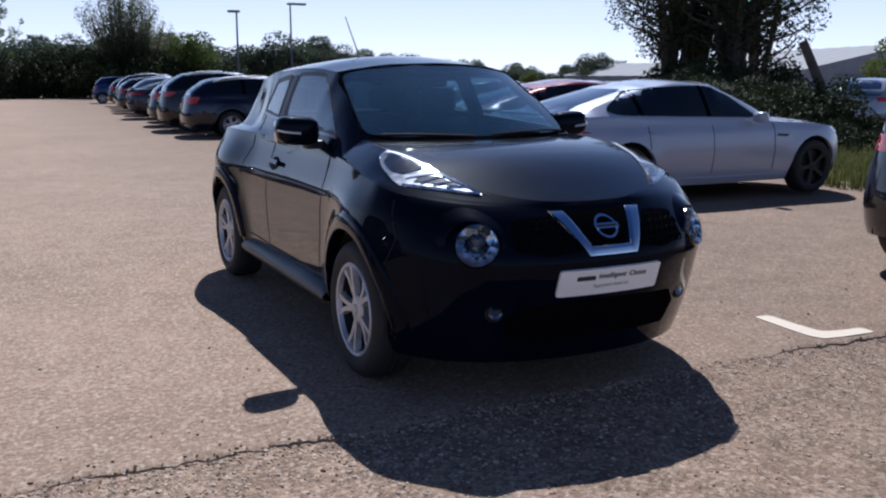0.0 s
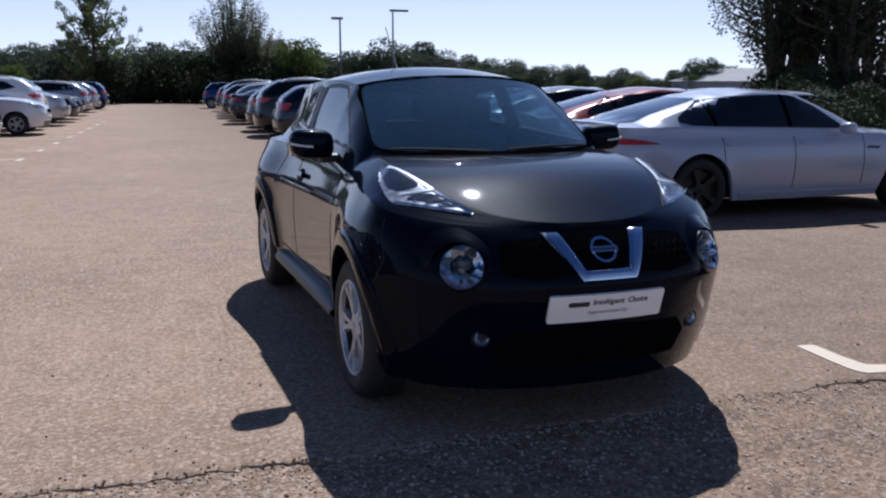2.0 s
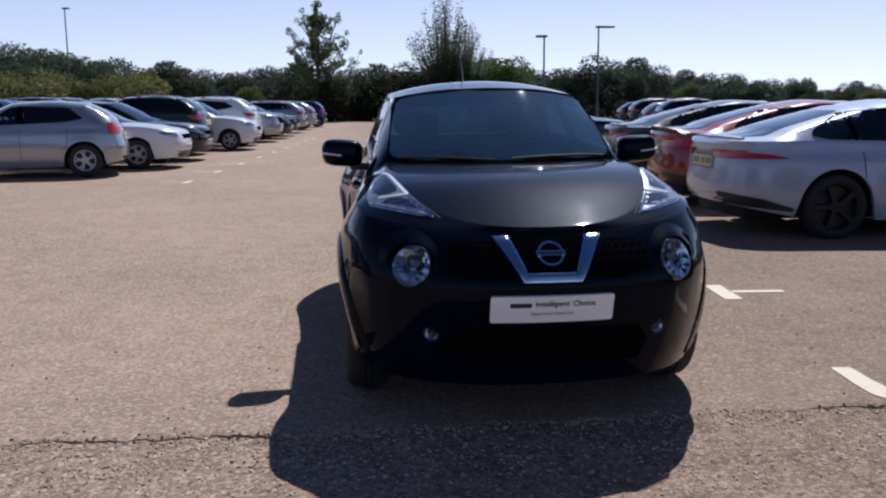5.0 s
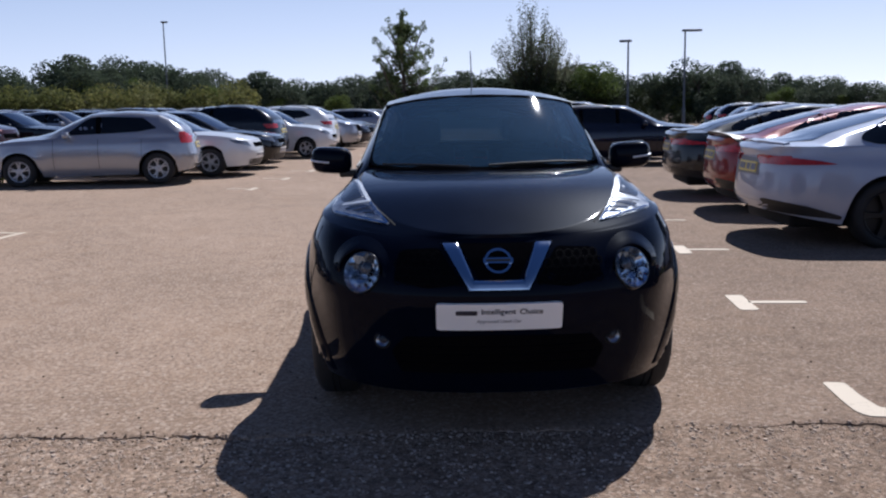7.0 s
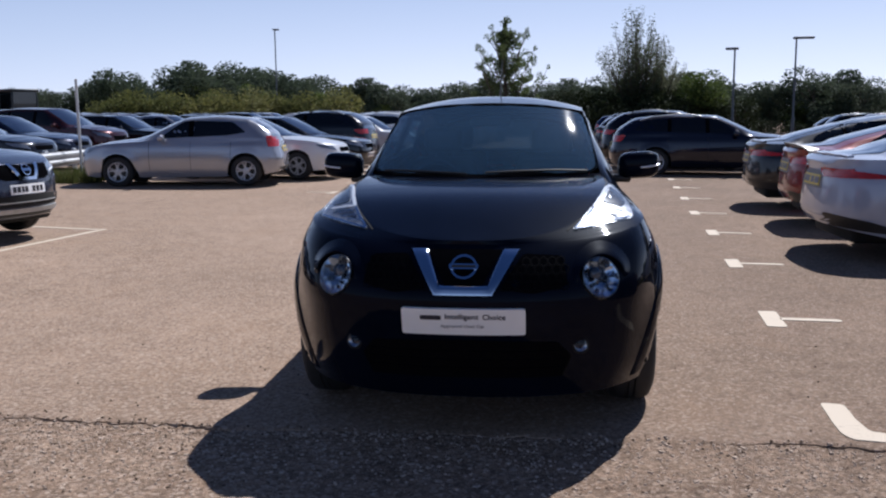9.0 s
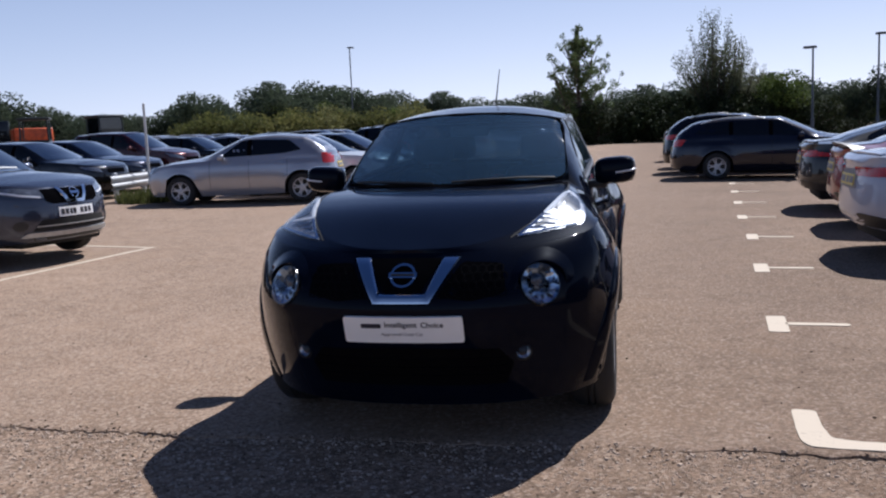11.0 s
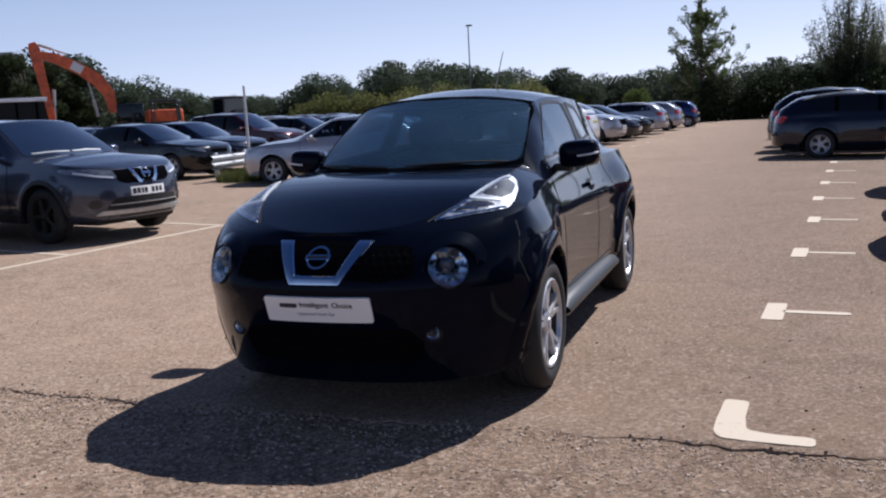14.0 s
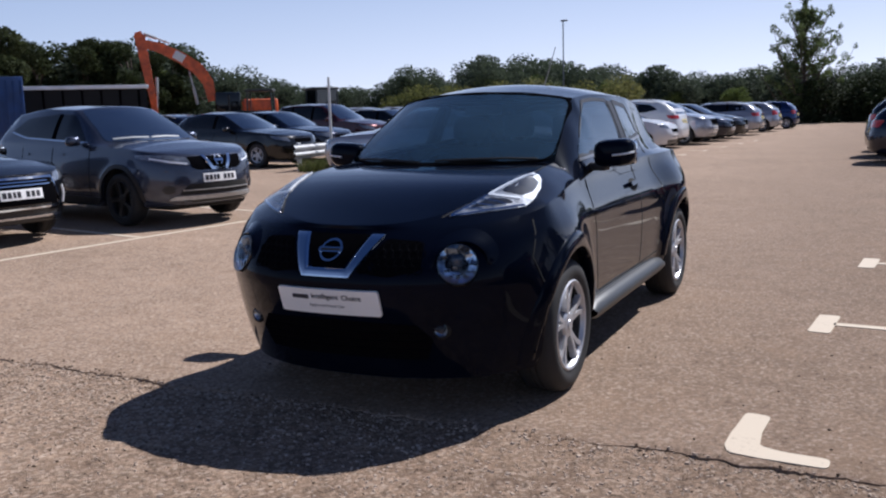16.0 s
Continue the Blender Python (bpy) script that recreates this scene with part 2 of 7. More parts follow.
GRASS = plain("grass", (0.10, 0.13, 0.03), 0.8, 0, 0.5, 4, relief=0.01)


def line_paint():
    m, t, b = node_mat("line_paint")
    nz = noise_tex(t, 45.0, 6.0, 0.7)
    big = noise_tex(t, 5.0, 3.0)
    ad = add(t, "ShaderNodeMath", operation="MULTIPLY_ADD")
    ad.inputs[1].default_value = 0.5
    t.links.new(big.outputs[0], ad.inputs[0])
    t.links.new(nz.outputs[0], ad.inputs[2])
    r = ramp(t, ad.outputs[0], ((0.50, (0.30, 0.235, 0.17)), (0.64, (0.58, 0.49, 0.375))))
    t.links.new(r.outputs[0], b.inputs["Base Color"])
    b.inputs["Roughness"].default_value = 0.75
    bump(t, b, nz.outputs[0], 0.3, 0.004)
    return m


LINE = line_paint()


def leaf_mat(name, lo, hi, thin=0.35):
    m, t, b = node_mat(name)
    geo = add(t, "ShaderNodeNewGeometry")
    r = ramp(t, geo.outputs["Random Per Island"], ((0.0, lo), (1.0, hi)))
    info = add(t, "ShaderNodeObjectInfo")
    k = ramp(t, info.outputs["Random"], ((0.0, (0.75, 0.8, 0.7)), (1.0, (1.2, 1.15, 1.1))))
    c = mixc(t, 1.0, r.outputs[0], k.outputs[0], "MULTIPLY")
    t.links.new(c, b.inputs["Base Color"])
    b.inputs["Roughness"].default_value = 0.75
    b.inputs["Specular IOR Level"].default_value = 0.12
    tr = add(t, "ShaderNodeBsdfTranslucent")
    t.links.new(c, tr.inputs[0])
    mx = add(t, "ShaderNodeMixShader")
    mx.inputs[0].default_value = thin
    t.links.new(b.outputs[0], mx.inputs[1])
    t.links.new(tr.outputs[0], mx.inputs[2])
    t.links.new(mx.outputs[0], t.nodes["Material Output"].inputs[0])
    return m


LEAF = leaf_mat("leaf_dark", (0.026, 0.034, 0.015), (0.050, 0.064, 0.027))
# darker, less see-through copy: the shade of backlit bushes is put into its colour
LEAF_SHADE = leaf_mat("leaf_shade", (0.020, 0.027, 0.013), (0.046, 0.060, 0.028), 0.16)
LEAF_BRIGHT = leaf_mat("leaf_bright", (0.075, 0.105, 0.028), (0.16, 0.20, 0.06))
LEAF_OLIVE = leaf_mat("leaf_olive", (0.10, 0.11, 0.035), (0.20, 0.20, 0.075))
# greyer, bluer green: the haze of distance is put into the leaf colour
LEAF_BELT_HAZED = leaf_mat("leaf_belt_hazed", (0.046, 0.062, 0.044), (0.098, 0.122, 0.082))
LEAF_SPRING = leaf_mat("leaf_spring", (0.065, 0.09, 0.035), (0.13, 0.17, 0.07), 0.45)
LEAF_POPLAR = leaf_mat("leaf_poplar", (0.09, 0.10, 0.065), (0.18, 0.19, 0.12), 0.5)
BARK = plain("bark", (0.09, 0.07, 0.055), 0.9, 0, 0.35, 9, relief=0.01)
STEEL = plain("galvanised_steel", (0.42, 0.43, 0.44), 0.45, 0.6, 0.15, 12)
LAMP_PAINT = plain("lamp_post_paint", (0.10, 0.11, 0.12), 0.5, 0.3, 0.2, 12)


# ---------------------------------------------------------------- mesh helpers
def mesh_of(bm, name, mat, smooth=True):
    me = bpy.data.meshes.new(name)
    for f in bm.faces:
        f.smooth = smooth
    bm.to_mesh(me)
    bm.free()
    if smooth:
        me.set_sharp_from_angle(angle=radians(48))
    me.materials.append(mat)
    return me


def part(name, bm, mat, parent=None, label="", smooth=True):
    ob = new(name, mesh_of(bm, name, mat, smooth))
    if parent is not None:
        ob.parent = parent
    if label:
        ob["label"] = label
    return ob


def share(name, me, parent, m=None, label=""):
    ob = new(name, me)
    ob.parent = parent
    if m is not None:
        ob.matrix_basis = m
    if label:
        ob["label"] = label
    return ob


def thing(name, label, category, group="", kind=""):
    return tagged(new(name), label, category, group, kind)


def box(bm, lo, hi, bev=0.0, m=None):
    c = [(a + b) / 2 for a, b in zip(lo, hi)]
    s = [b - a for a, b in zip(lo, hi)]
    mat = Matrix.Translation(c) @ Matrix.Diagonal((*s, 1))
    r = bmesh.ops.create_cube(bm, size=1, matrix=mat)
    if bev:
        es = list({e for v in r["verts"] for e in v.link_edges})
        bv = bmesh.ops.bevel(bm, geom=es, offset=bev, segments=2, affect="EDGES", profile=0.5)
        vs = list({v for f in bv["faces"] for v in f.verts} | {v for v in r["verts"] if v.is_valid})
    else:
        vs = r["verts"]
    if m is not None:
        bmesh.ops.transform(bm, matrix=m, verts=vs)
    return vs


def tube(bm, pts, radii, seg=8, caps=True):
    """A tapered tube through the points."""
    pts = [Vector(p) for p in pts]
    if isinstance(radii, (int, float)):
        radii = [radii] * len(pts)
    rings = []
    for i, p in enumerate(pts):
        d = (pts[min(i + 1, len(pts) - 1)] - pts[max(i - 1, 0)]).normalized()
        a = d.orthogonal().normalized()
        b = d.cross(a)
        rings.append([bm.verts.new(p + radii[i] * (math.cos(k * math.tau / seg) * a + math.sin(k * math.tau / seg) * b)) for k in range(seg)])
    for r0, r1 in zip(rings, rings[1:]):
        best = min(range(seg), key=lambda o: sum((r0[k].co - r1[(k + o) % seg].co).length for k in range(seg)))
        for k in range(seg):
            bm.faces.new((r0[k], r0[(k + 1) % seg], r1[(k + 1 + best) % seg], r1[(k + best) % seg]))
    if caps:
        bm.faces.new(rings[0][::-1])
        bm.faces.new(rings[-1])


def lathe(bm, prof, seg=36, axis="x"):
    """Turns the profile (along, radius) round the x axis."""
    rings = []
    for a, r in prof:
        rings.append([bm.verts.new((a, r * math.cos(k * math.tau / seg), r * math.sin(k * math.tau / seg))) for k in range(seg)])
    for r0, r1 in zip(rings, rings[1:]):
        for k in range(seg):
            bm.faces.new((r0[k], r0[(k + 1) % seg], r1[(k + 1) % seg], r1[k]))
    return rings


def curve(pts):
    """Smooth monotone curve through (t, value) points."""
    xs = np.array([p[0] for p in pts], float)
    ys = np.array([p[1] for p in pts], float)
    h = np.diff(xs)
    d = np.diff(ys) / h
    m = np.zeros(len(xs))
    m[0], m[-1] = d[0], d[-1]
    for i in range(1, len(xs) - 1):
        if d[i - 1] * d[i] > 0:
            w1, w2 = 2 * h[i] + h[i - 1], h[i] + 2 * h[i - 1]
            m[i] = (w1 + w2) / (w1 / d[i - 1] + w2 / d[i])

    def f(t):
        if t <= xs[0]:
            return float(ys[0])
        if t >= xs[-1]:
            return float(ys[-1])
        i = int(np.searchsorted(xs, t, side="right")) - 1
        u = (t - xs[i]) / h[i]
        return float((2 * u ** 3 - 3 * u ** 2 + 1) * ys[i] + (u ** 3 - 2 * u ** 2 + u) * h[i] * m[i] + (3 * u ** 2 - 2 * u ** 3) * ys[i + 1] + (u ** 3 - u ** 2) * h[i] * m[i + 1])
    return f


def inside(poly, x, y):
    r, j = False, len(poly) - 1
    for i in range(len(poly)):
        (xi, yi), (xj, yj) = poly[i], poly[j]
        if (yi > y) != (yj > y) and x < (xj - xi) * (y - yi) / (yj - yi) + xi:
            r = not r
        j = i
    return r


def rounded(poly, r, n=4):
    """A polygon with its corners rounded by about r."""
    out, k = [], len(poly)
    for i in range(k):
        p, a, b = Vector(poly[i]), Vector(poly[i - 1]), Vector(poly[(i + 1) % k])
        ra, rb = min(r, (a - p).length * 0.45), min(r, (b - p).length * 0.45)
        s, e = p + (a - p).normalized() * ra, p + (b - p).normalized() * rb
        for q in range(n + 1):
            u = q / n
            out.append(tuple((1 - u) ** 2 * s + 2 * u * (1 - u) * p + u * u * e))
    return out


def ngon(cx, cy, rx, ry=None, n=24):
    ry = rx if ry is None else ry
    return [(cx + rx * math.cos(k * math.tau / n), cy + ry * math.sin(k * math.tau / n)) for k in range(n)]


def line_poly(pts, w):
    """A polygon of width w round an open polyline."""
    pts = [Vector(p) for p in pts]
    l, r = [], []
    for i, p in enumerate(pts):
        d = (pts[min(i + 1, len(pts) - 1)] - pts[max(i - 1, 0)]).normalized()
        nrm = Vector((-d.y, d.x)) * w / 2
        l.append(tuple(p + nrm))
        r.append(tuple(p - nrm))
    return l + r[::-1]


CAST = {
    "right": (lambda u, v: Vector((4, u, v)), Vector((-1, 0, 0))),
    "left": (lambda u, v: Vector((-4, u, v)), Vector((1, 0, 0))),
    "front": (lambda u, v: Vector((u, -6, v)), Vector((0, 1, 0))),
    "rear": (lambda u, v: Vector((u, 9, v)), Vector((0, -1, 0))),
    "top": (lambda u, v: Vector((u, v, 5)), Vector((0, 0, -1))),
}


def strip(bvh, pts, widths, rise, step=0.03):
    """A bar with a rounded section and level ends laid along a polyline on the nose (points are x, z)."""
    P = [Vector(p) for p in pts]
    rows = []
    for i, p in enumerate(P):
        d0 = (p - P[i - 1]).normalized() if i else (P[1] - p).normalized()
        d1 = (P[i + 1] - p).normalized() if i < len(P) - 1 else d0
        n0, n1 = Vector((-d0.y, d0.x)), Vector((-d1.y, d1.x))
        n = (n0 + n1).normalized()
        n = n / max(0.5, n.dot(n0))
        if i in (0, len(P) - 1):
            n = Vector((1 / n0.x, 0))
        rows.append((p, n * widths[i] / 2))
    fine = []
    for (p, n), (q, m) in zip(rows, rows[1:]):
        k = max(1, int((q - p).length / step))
        fine += [(p + (q - p) * j / k, n + (m - n) * j / k) for j in range(k)]
    fine.append(rows[-1])
    bm = bmesh.new()
    prev = None
    for p, n in fine:
        ring = []
        for k in range(9):
            u = -1 + k / 4
            c = p + n * u
            hit = bvh.ray_cast(Vector((c.x, -6, c.y)), Vector((0, 1, 0)))[0]
            ring.append(bm.verts.new(hit + Vector((0, 0.006 - rise * (1 - u ** 8) - (0.006 if abs(u) < 1 else 0), 0))))
        if prev:
            for a, b, c, d in zip(prev, prev[1:], ring[1:], ring):
                bm.faces.new((a, b, c, d))
        else:
            bm.faces.new(ring)
        prev = ring
    bm.faces.new(prev[::-1])
    bmesh.ops.recalc_face_normals(bm, faces=bm.faces)
    return bm


def decal(bvh, poly, side, off=0.004, step=0.06, depth=0.012, dome=0.0, holes=()):
    """A panel whose outline is the polygon, cast on the body from one side and set off proud of it."""
    start, way = CAST[side]
    pts = []
    for i in range(len(poly)):
        a, b = Vector(poly[i]), Vector(poly[(i + 1) % len(poly)])
        k = max(1, int((b - a).length / step))
        pts += [a + (b - a) * j / k for j in range(k)]
    nb = len(pts)
    edges = [(i, (i + 1) % nb) for i in range(nb)]
    us, vs = [p.x for p in pts], [p.y for p in pts]
    flat = [tuple(p) for p in pts]
    for hole in holes:
        o = len(pts)
        pts += [Vector(h) for h in hole]
        edges += [(o + i, o + (i + 1) % len(hole)) for i in range(len(hole))]
    u = min(us) + step / 2
    while u < max(us):
        v = min(vs) + step / 2
        while v < max(vs):
            if inside(flat, u, v) and not any(inside(h, u, v) for h in holes) and min((Vector((u, v)) - p).length for p in pts) > step * 0.4:
                pts.append(Vector((u, v)))
            v += step
        u += step
    vo, _, fo, *_ = delaunay_2d_cdt(pts, edges, [], 1, 1e-5)
    cu, cv = sum(us) / nb, sum(vs) / nb
    ru, rv = max(us) - cu, max(vs) - cv
    bm = bmesh.new()
    made = []
    for p in vo:
        loc, nrm, _, _ = bvh.ray_cast(start(p.x, p.y), way)
        if loc is None:
            made.append(None)
            continue
        if nrm.dot(way) > 0:
            nrm = -nrm
        o = off
        if dome:
            o += dome * max(0.0, 1 - ((p.x - cu) / ru) ** 2 - ((p.y - cv) / rv) ** 2)
        made.append((bm.verts.new(loc + nrm * o), nrm))
    for f in fo:
        q = [made[i] for i in f]
        if None in q:
            continue
        mu, mv = sum(vo[i].x for i in f) / len(f), sum(vo[i].y for i in f) / len(f)
        if any(inside(h, mu, mv) for h in holes):
            continue
        try:
            face = bm.faces.new([v for v, _ in q])
        except ValueError:
            continue
        face.normal_update()
        if face.normal.dot(way) > 0:
            face.normal_flip()
    if depth:
        nrm = {v: n for v, n in (q for q in made if q)}
        es = [e for e in bm.edges if e.is_boundary]
        ex = bmesh.ops.extrude_edge_only(bm, edges=es)
        near = {}
        for v in ex["geom"]:
            if isinstance(v, bmesh.types.BMVert):
                for e in v.link_edges:
                    o = e.other_vert(v)
                    if o in nrm:
                        near[v] = nrm[o]
        for v, n in near.items():
            v.co -= n * (off + depth)
    loose = [v for v in bm.verts if not v.link_faces]
    bmesh.ops.delete(bm, geom=loose, context="VERTS")
    return bm


# ---------------------------------------------------------------- cars
def body_grid(s, n=(16, 30, 14), rows=(12, 7, 9)):
    """The skin of a car, nose to -y, front axle at y = 0: outline stations by rows from sill to roof."""
    yf, yr, lf, lr = s["yf"], s["yr"], s["lf"], s["lr"]
    st = []
    for i in range(n[0]):
        a = math.pi / 2 * i / n[0]
        st.append((math.sin(a) ** (2 / s["pf"]) if a else 0.0, yf + lf * (1 - math.cos(a) ** (2 / s["pf"]))))
    y0, y1 = yf + lf, yr - lr
    ys = [y0 + (y1 - y0) * i / n[1] for i in range(n[1] + 1)]
    for ya, R, zc in s["arches"]:
        half = math.sqrt(max(0, R * R - (s["sill"] - zc) ** 2))
        ys += [ya + half * math.sin(k * math.pi / 2 / 9) for k in range(-9, 10)] + [ya - half - 0.004, ya + half + 0.004]
    ys += s.get("stations", [])
    ys = sorted(y for y in ys if y0 <= y <= y1)
    ys = [y for i, y in enumerate(ys) if i == 0 or y - ys[i - 1] > 0.0035]
    st += [(1.0, y) for y in ys]
    for i in range(n[2] - 1, -1, -1):
        a = math.pi / 2 * i / n[2]
        st.append((math.sin(a) ** (2 / s["pr"]) if a else 0.0, yr - lr * (1 - math.cos(a) ** (2 / s["pr"]))))
    nA, nB, nC = rows
    grid = []
    for k, y in st:
        wf = max(0.0, 1 - (y - yf) / lf) ** 0.8
        wr = max(0.0, 1 - (yr - y) / lr) ** 0.8
        hw = s["hw"](y) * k
        z0 = s["sill"] + s["lift"](y)
        for ya, R, zc in s["arches"]:
            if abs(y - ya) < R:
                z0 = max(z0, zc + math.sqrt(R * R - (y - ya) ** 2))
        zs = s["zs"](y)
        col = []

        def low(z):
            x = hw * s["tuck"](z)
            for ya, R, zc in s["arches"]:
                d = math.hypot(y - ya, z - zc)
                x += k * s["flare"] * math.exp(-((d - R) / s["flw"]) ** 2) * (1 if z > zc - 0.1 else 0.8)
            for yb, sy, zb, sz, amp in s.get("bulges", ()):
                x += k * amp * math.exp(-((y - yb) / sy) ** 2 - ((z - zb) / sz) ** 2)
            return Vector((x, y + s["fr"](z) * wf - s["rr"](z) * wr, z))
        for j in range(nA + 1):
            col.append(low(z0 + (zs - z0) * j / nA))
        sh = col[-1]
        ry = sh.y
        rx, rz = sh.x * s["qx"](y), zs + s["dz"](y)
        for j in range(1, nB + 1):
            u = j / nB
            bow = s["bow"] * math.sin(math.pi * u) * min(1, s["dz"](y) / 0.3)
            k2 = s["shelf"](y) if "shelf" in s else 1.0
            col.append(Vector((sh.x + (rx - sh.x) * u ** k2 + bow, ry, zs + (rz - zs) * u)))
        cr = s["crown"](y) * (sh.x / max(0.01, s["hw"](y)))
        for j in range(1, nC + 1):
            u = j / nC
            col.append(Vector((rx * (1 - u), ry + s["sweep"](y) * (1 - (1 - u) ** 2), rz + cr * (1 - (1 - u) ** s["cpow"]))))
        grid.append(col)
    if "even" in s:
        y0, y1, turns = s["even"]
        for j in range(nA + 1, len(grid[0])):
            soft = min(1.0, (j - nA) / 5)
            for _ in range(turns):
                for a, b, c in zip(grid, grid[1:], grid[2:]):
                    a, b, c = a[j], b[j], c[j]
                    if y0 < b.y < y1 and c.y - a.y > 0.002:
                        b.z += soft * 0.6 * (a.z + (c.z - a.z) * (b.y - a.y) / (c.y - a.y) - b.z)
    return grid


def body_mesh(s, **kw):
    g = body_grid(s, **kw)
    bm = bmesh.new()
    for sx in (1, -1):
        vv = [[bm.verts.new((p.x * sx, p.y, p.z)) for p in col] for col in g]
        for a, b in zip(vv, vv[1:]):
            for j in range(len(a) - 1):
                q = (a[j], b[j], b[j + 1], a[j + 1])
                bm.faces.new(q if sx > 0 else q[::-1])
    bmesh.ops.remove_doubles(bm, verts=bm.verts, dist=0.0012)
    bmesh.ops.recalc_face_normals(bm, faces=bm.faces)
    return bm


def close_under(bm, depth=0.05):
    """Turns the open lower edge inwards, as a lip."""
    es = [e for e in bm.edges if e.is_boundary]
    ex = bmesh.ops.extrude_edge_only(bm, edges=es)
    for v in ex["geom"]:
        if isinstance(v, bmesh.types.BMVert):
            v.co.x -= math.copysign(min(depth, abs(v.co.x)), v.co.x)
            v.co.z += 0.006


TYRES = {}


def wheel_meshes(r, w, rim, spokes, kind):
    key = (r, w, rim, spokes, kind)
    if key in TYRES:
        return TYRES[key]
    bm = bmesh.new()
    prof = [(-w / 2 + 0.012, rim), (-w / 2, rim + 0.03), (-w / 2 - 0.004, (rim + r) / 2), (-w / 2 + 0.012, r - 0.02), (-w / 2 + 0.035, r - 0.003), (-0.02, r), (-0.018, r - 0.008), (-0.012, r - 0.008), (-0.010, r),
            (0.010, r), (0.012, r - 0.008), (0.018, r - 0.008), (0.02, r), (w / 2 - 0.035, r - 0.003), (w / 2 - 0.012, r - 0.02), (w / 2 + 0.004, (rim + r) / 2), (w / 2, rim + 0.03), (w / 2 - 0.012, rim)]
    lathe(bm, prof, 40)
    tyre = mesh_of(bm, "tyre", RUBBER)
    bm = bmesh.new()
    o = w / 2 - 0.004
    lathe(bm, [(o - 0.026, rim - 0.023), (o - 0.022, rim - 0.022), (o - 0.004, rim - 0.014), (o, rim - 0.004), (o - 0.006, rim + 0.003)], 40)
    hub = 0.072
    lathe(bm, [(o - 0.012, 0.001), (o - 0.012, 0.024), (o - 0.017, 0.027), (o - 0.020, hub * 0.8), (o - 0.030, hub), (o - 0.07, hub)], 20)
    for i in range(spokes):
        a0 = math.tau * i / spokes
        fan = (-0.17, 0.17) if kind == "twin" else (0.0,)
        for da in fan:
            hw0, hw1 = (0.016, 0.020) if kind == "twin" else (0.030, 0.048)
            q = []
            for rr, aa, hh, xx in ((hub * 0.7, a0 + da * 0.4, hw0, o - 0.022), ((hub + rim) / 2, a0 + da * 0.8, (hw0 + hw1) / 2 * 0.9, o - 0.016), (rim - 0.016, a0 + da * 1.25, hw1, o - 0.010)):
                d = Vector((0, math.cos(aa), math.sin(aa)))
                tn = Vector((0, -math.sin(aa), math.cos(aa)))
                c = d * rr
                q.append([bm.verts.new(Vector((xx, 0, 0)) + c + tn * hh * 0.7), bm.verts.new(Vector((xx, 0, 0)) + c - tn * hh * 0.7),
                          bm.verts.new(Vector((xx - 0.030, 0, 0)) + c - tn * hh), bm.verts.new(Vector((xx - 0.030, 0, 0)) + c + tn * hh)])
            for a, b in zip(q, q[1:]):
                for k in range(4):
                    bm.faces.new((a[k], a[(k + 1) % 4], b[(k + 1) % 4], b[k]))
    bmesh.ops.recalc_face_normals(bm, faces=bm.faces)
    rimm = mesh_of(bm, "rim", DARK_ALLOY if kind == "dark" else ALLOY, False)
    bm = bmesh.new()
    lathe(bm, [(o - 0.075, 0.0), (o - 0.075, rim - 0.03)], 24)
    # rim barrel in the disc's dark colour: shade between the spokes painted in
    lathe(bm, [(-w / 2 + 0.012, rim), (-w / 2 + 0.03, rim - 0.025), (0.0, rim - 0.035), (o - 0.026, rim - 0.023)], 40)
    disc = mesh_of(bm, "brake_disc", plain_once("brake_disc", (0.03, 0.03, 0.03), 0.5, 0.5))
    TYRES[key] = (tyre, rimm, disc)
    return TYRES[key]


ONCE = {}


def plain_once(name, *a, **k):
    if name not in ONCE:
        ONCE[name] = plain(name, *a, **k)
    return ONCE[name]


def add_wheels(root, spec):
    tyre, rim, disc = wheel_meshes(*spec["wheel"])
    for y in (0.0, spec["wb"]):
        for sx in (1, -1):
            m = Matrix.Translation((sx * spec["track"], y, spec["wheel"][0])) @ pose(0, 0, 0, spec.get("spin", 20) + 31 * y, 0, 0)
            if sx < 0:
                m = Matrix.Translation((sx * spec["track"], y, spec["wheel"][0])) @ pose(0, 0, 0, 0, 0, 180) @ pose(0, 0, 0, 40 + 23 * y, 0, 0)
            w = share("wheel", tyre, root, m)
            share("rim", rim, w)
            share("brake_disc", disc, w)


def under_floor(root, spec, z=0.20):
    bm = bmesh.new()
    hw = spec["track"] - 0.16
    box(bm, (-hw, spec["yf"] + spec.get("floor_front", 0.25), z), (hw, spec["yr"] - 0.25, 0.75), 0.05)
    part("underbody", bm, DARK, root)
    for y, R, zc in spec["arches"]:
        for sx in (1, -1):
            bm = bmesh.new()
            seg = 14
            ring = []
            for k in range(seg + 1):
                a = math.pi * k / seg * 1.1 - 0.05 * math.pi
                ring.append([bm.verts.new((sx * x, y + (R + 0.012) * math.cos(a), zc + (R + 0.012) * math.sin(a))) for x in (spec["track"] - 0.16, spec["hw"](y) * 0.955)])
            for a, b in zip(ring, ring[1:]):
                bm.faces.new((a[0], a[1], b[1], b[0]))
            part("wheel_well", bm, DARK, root)


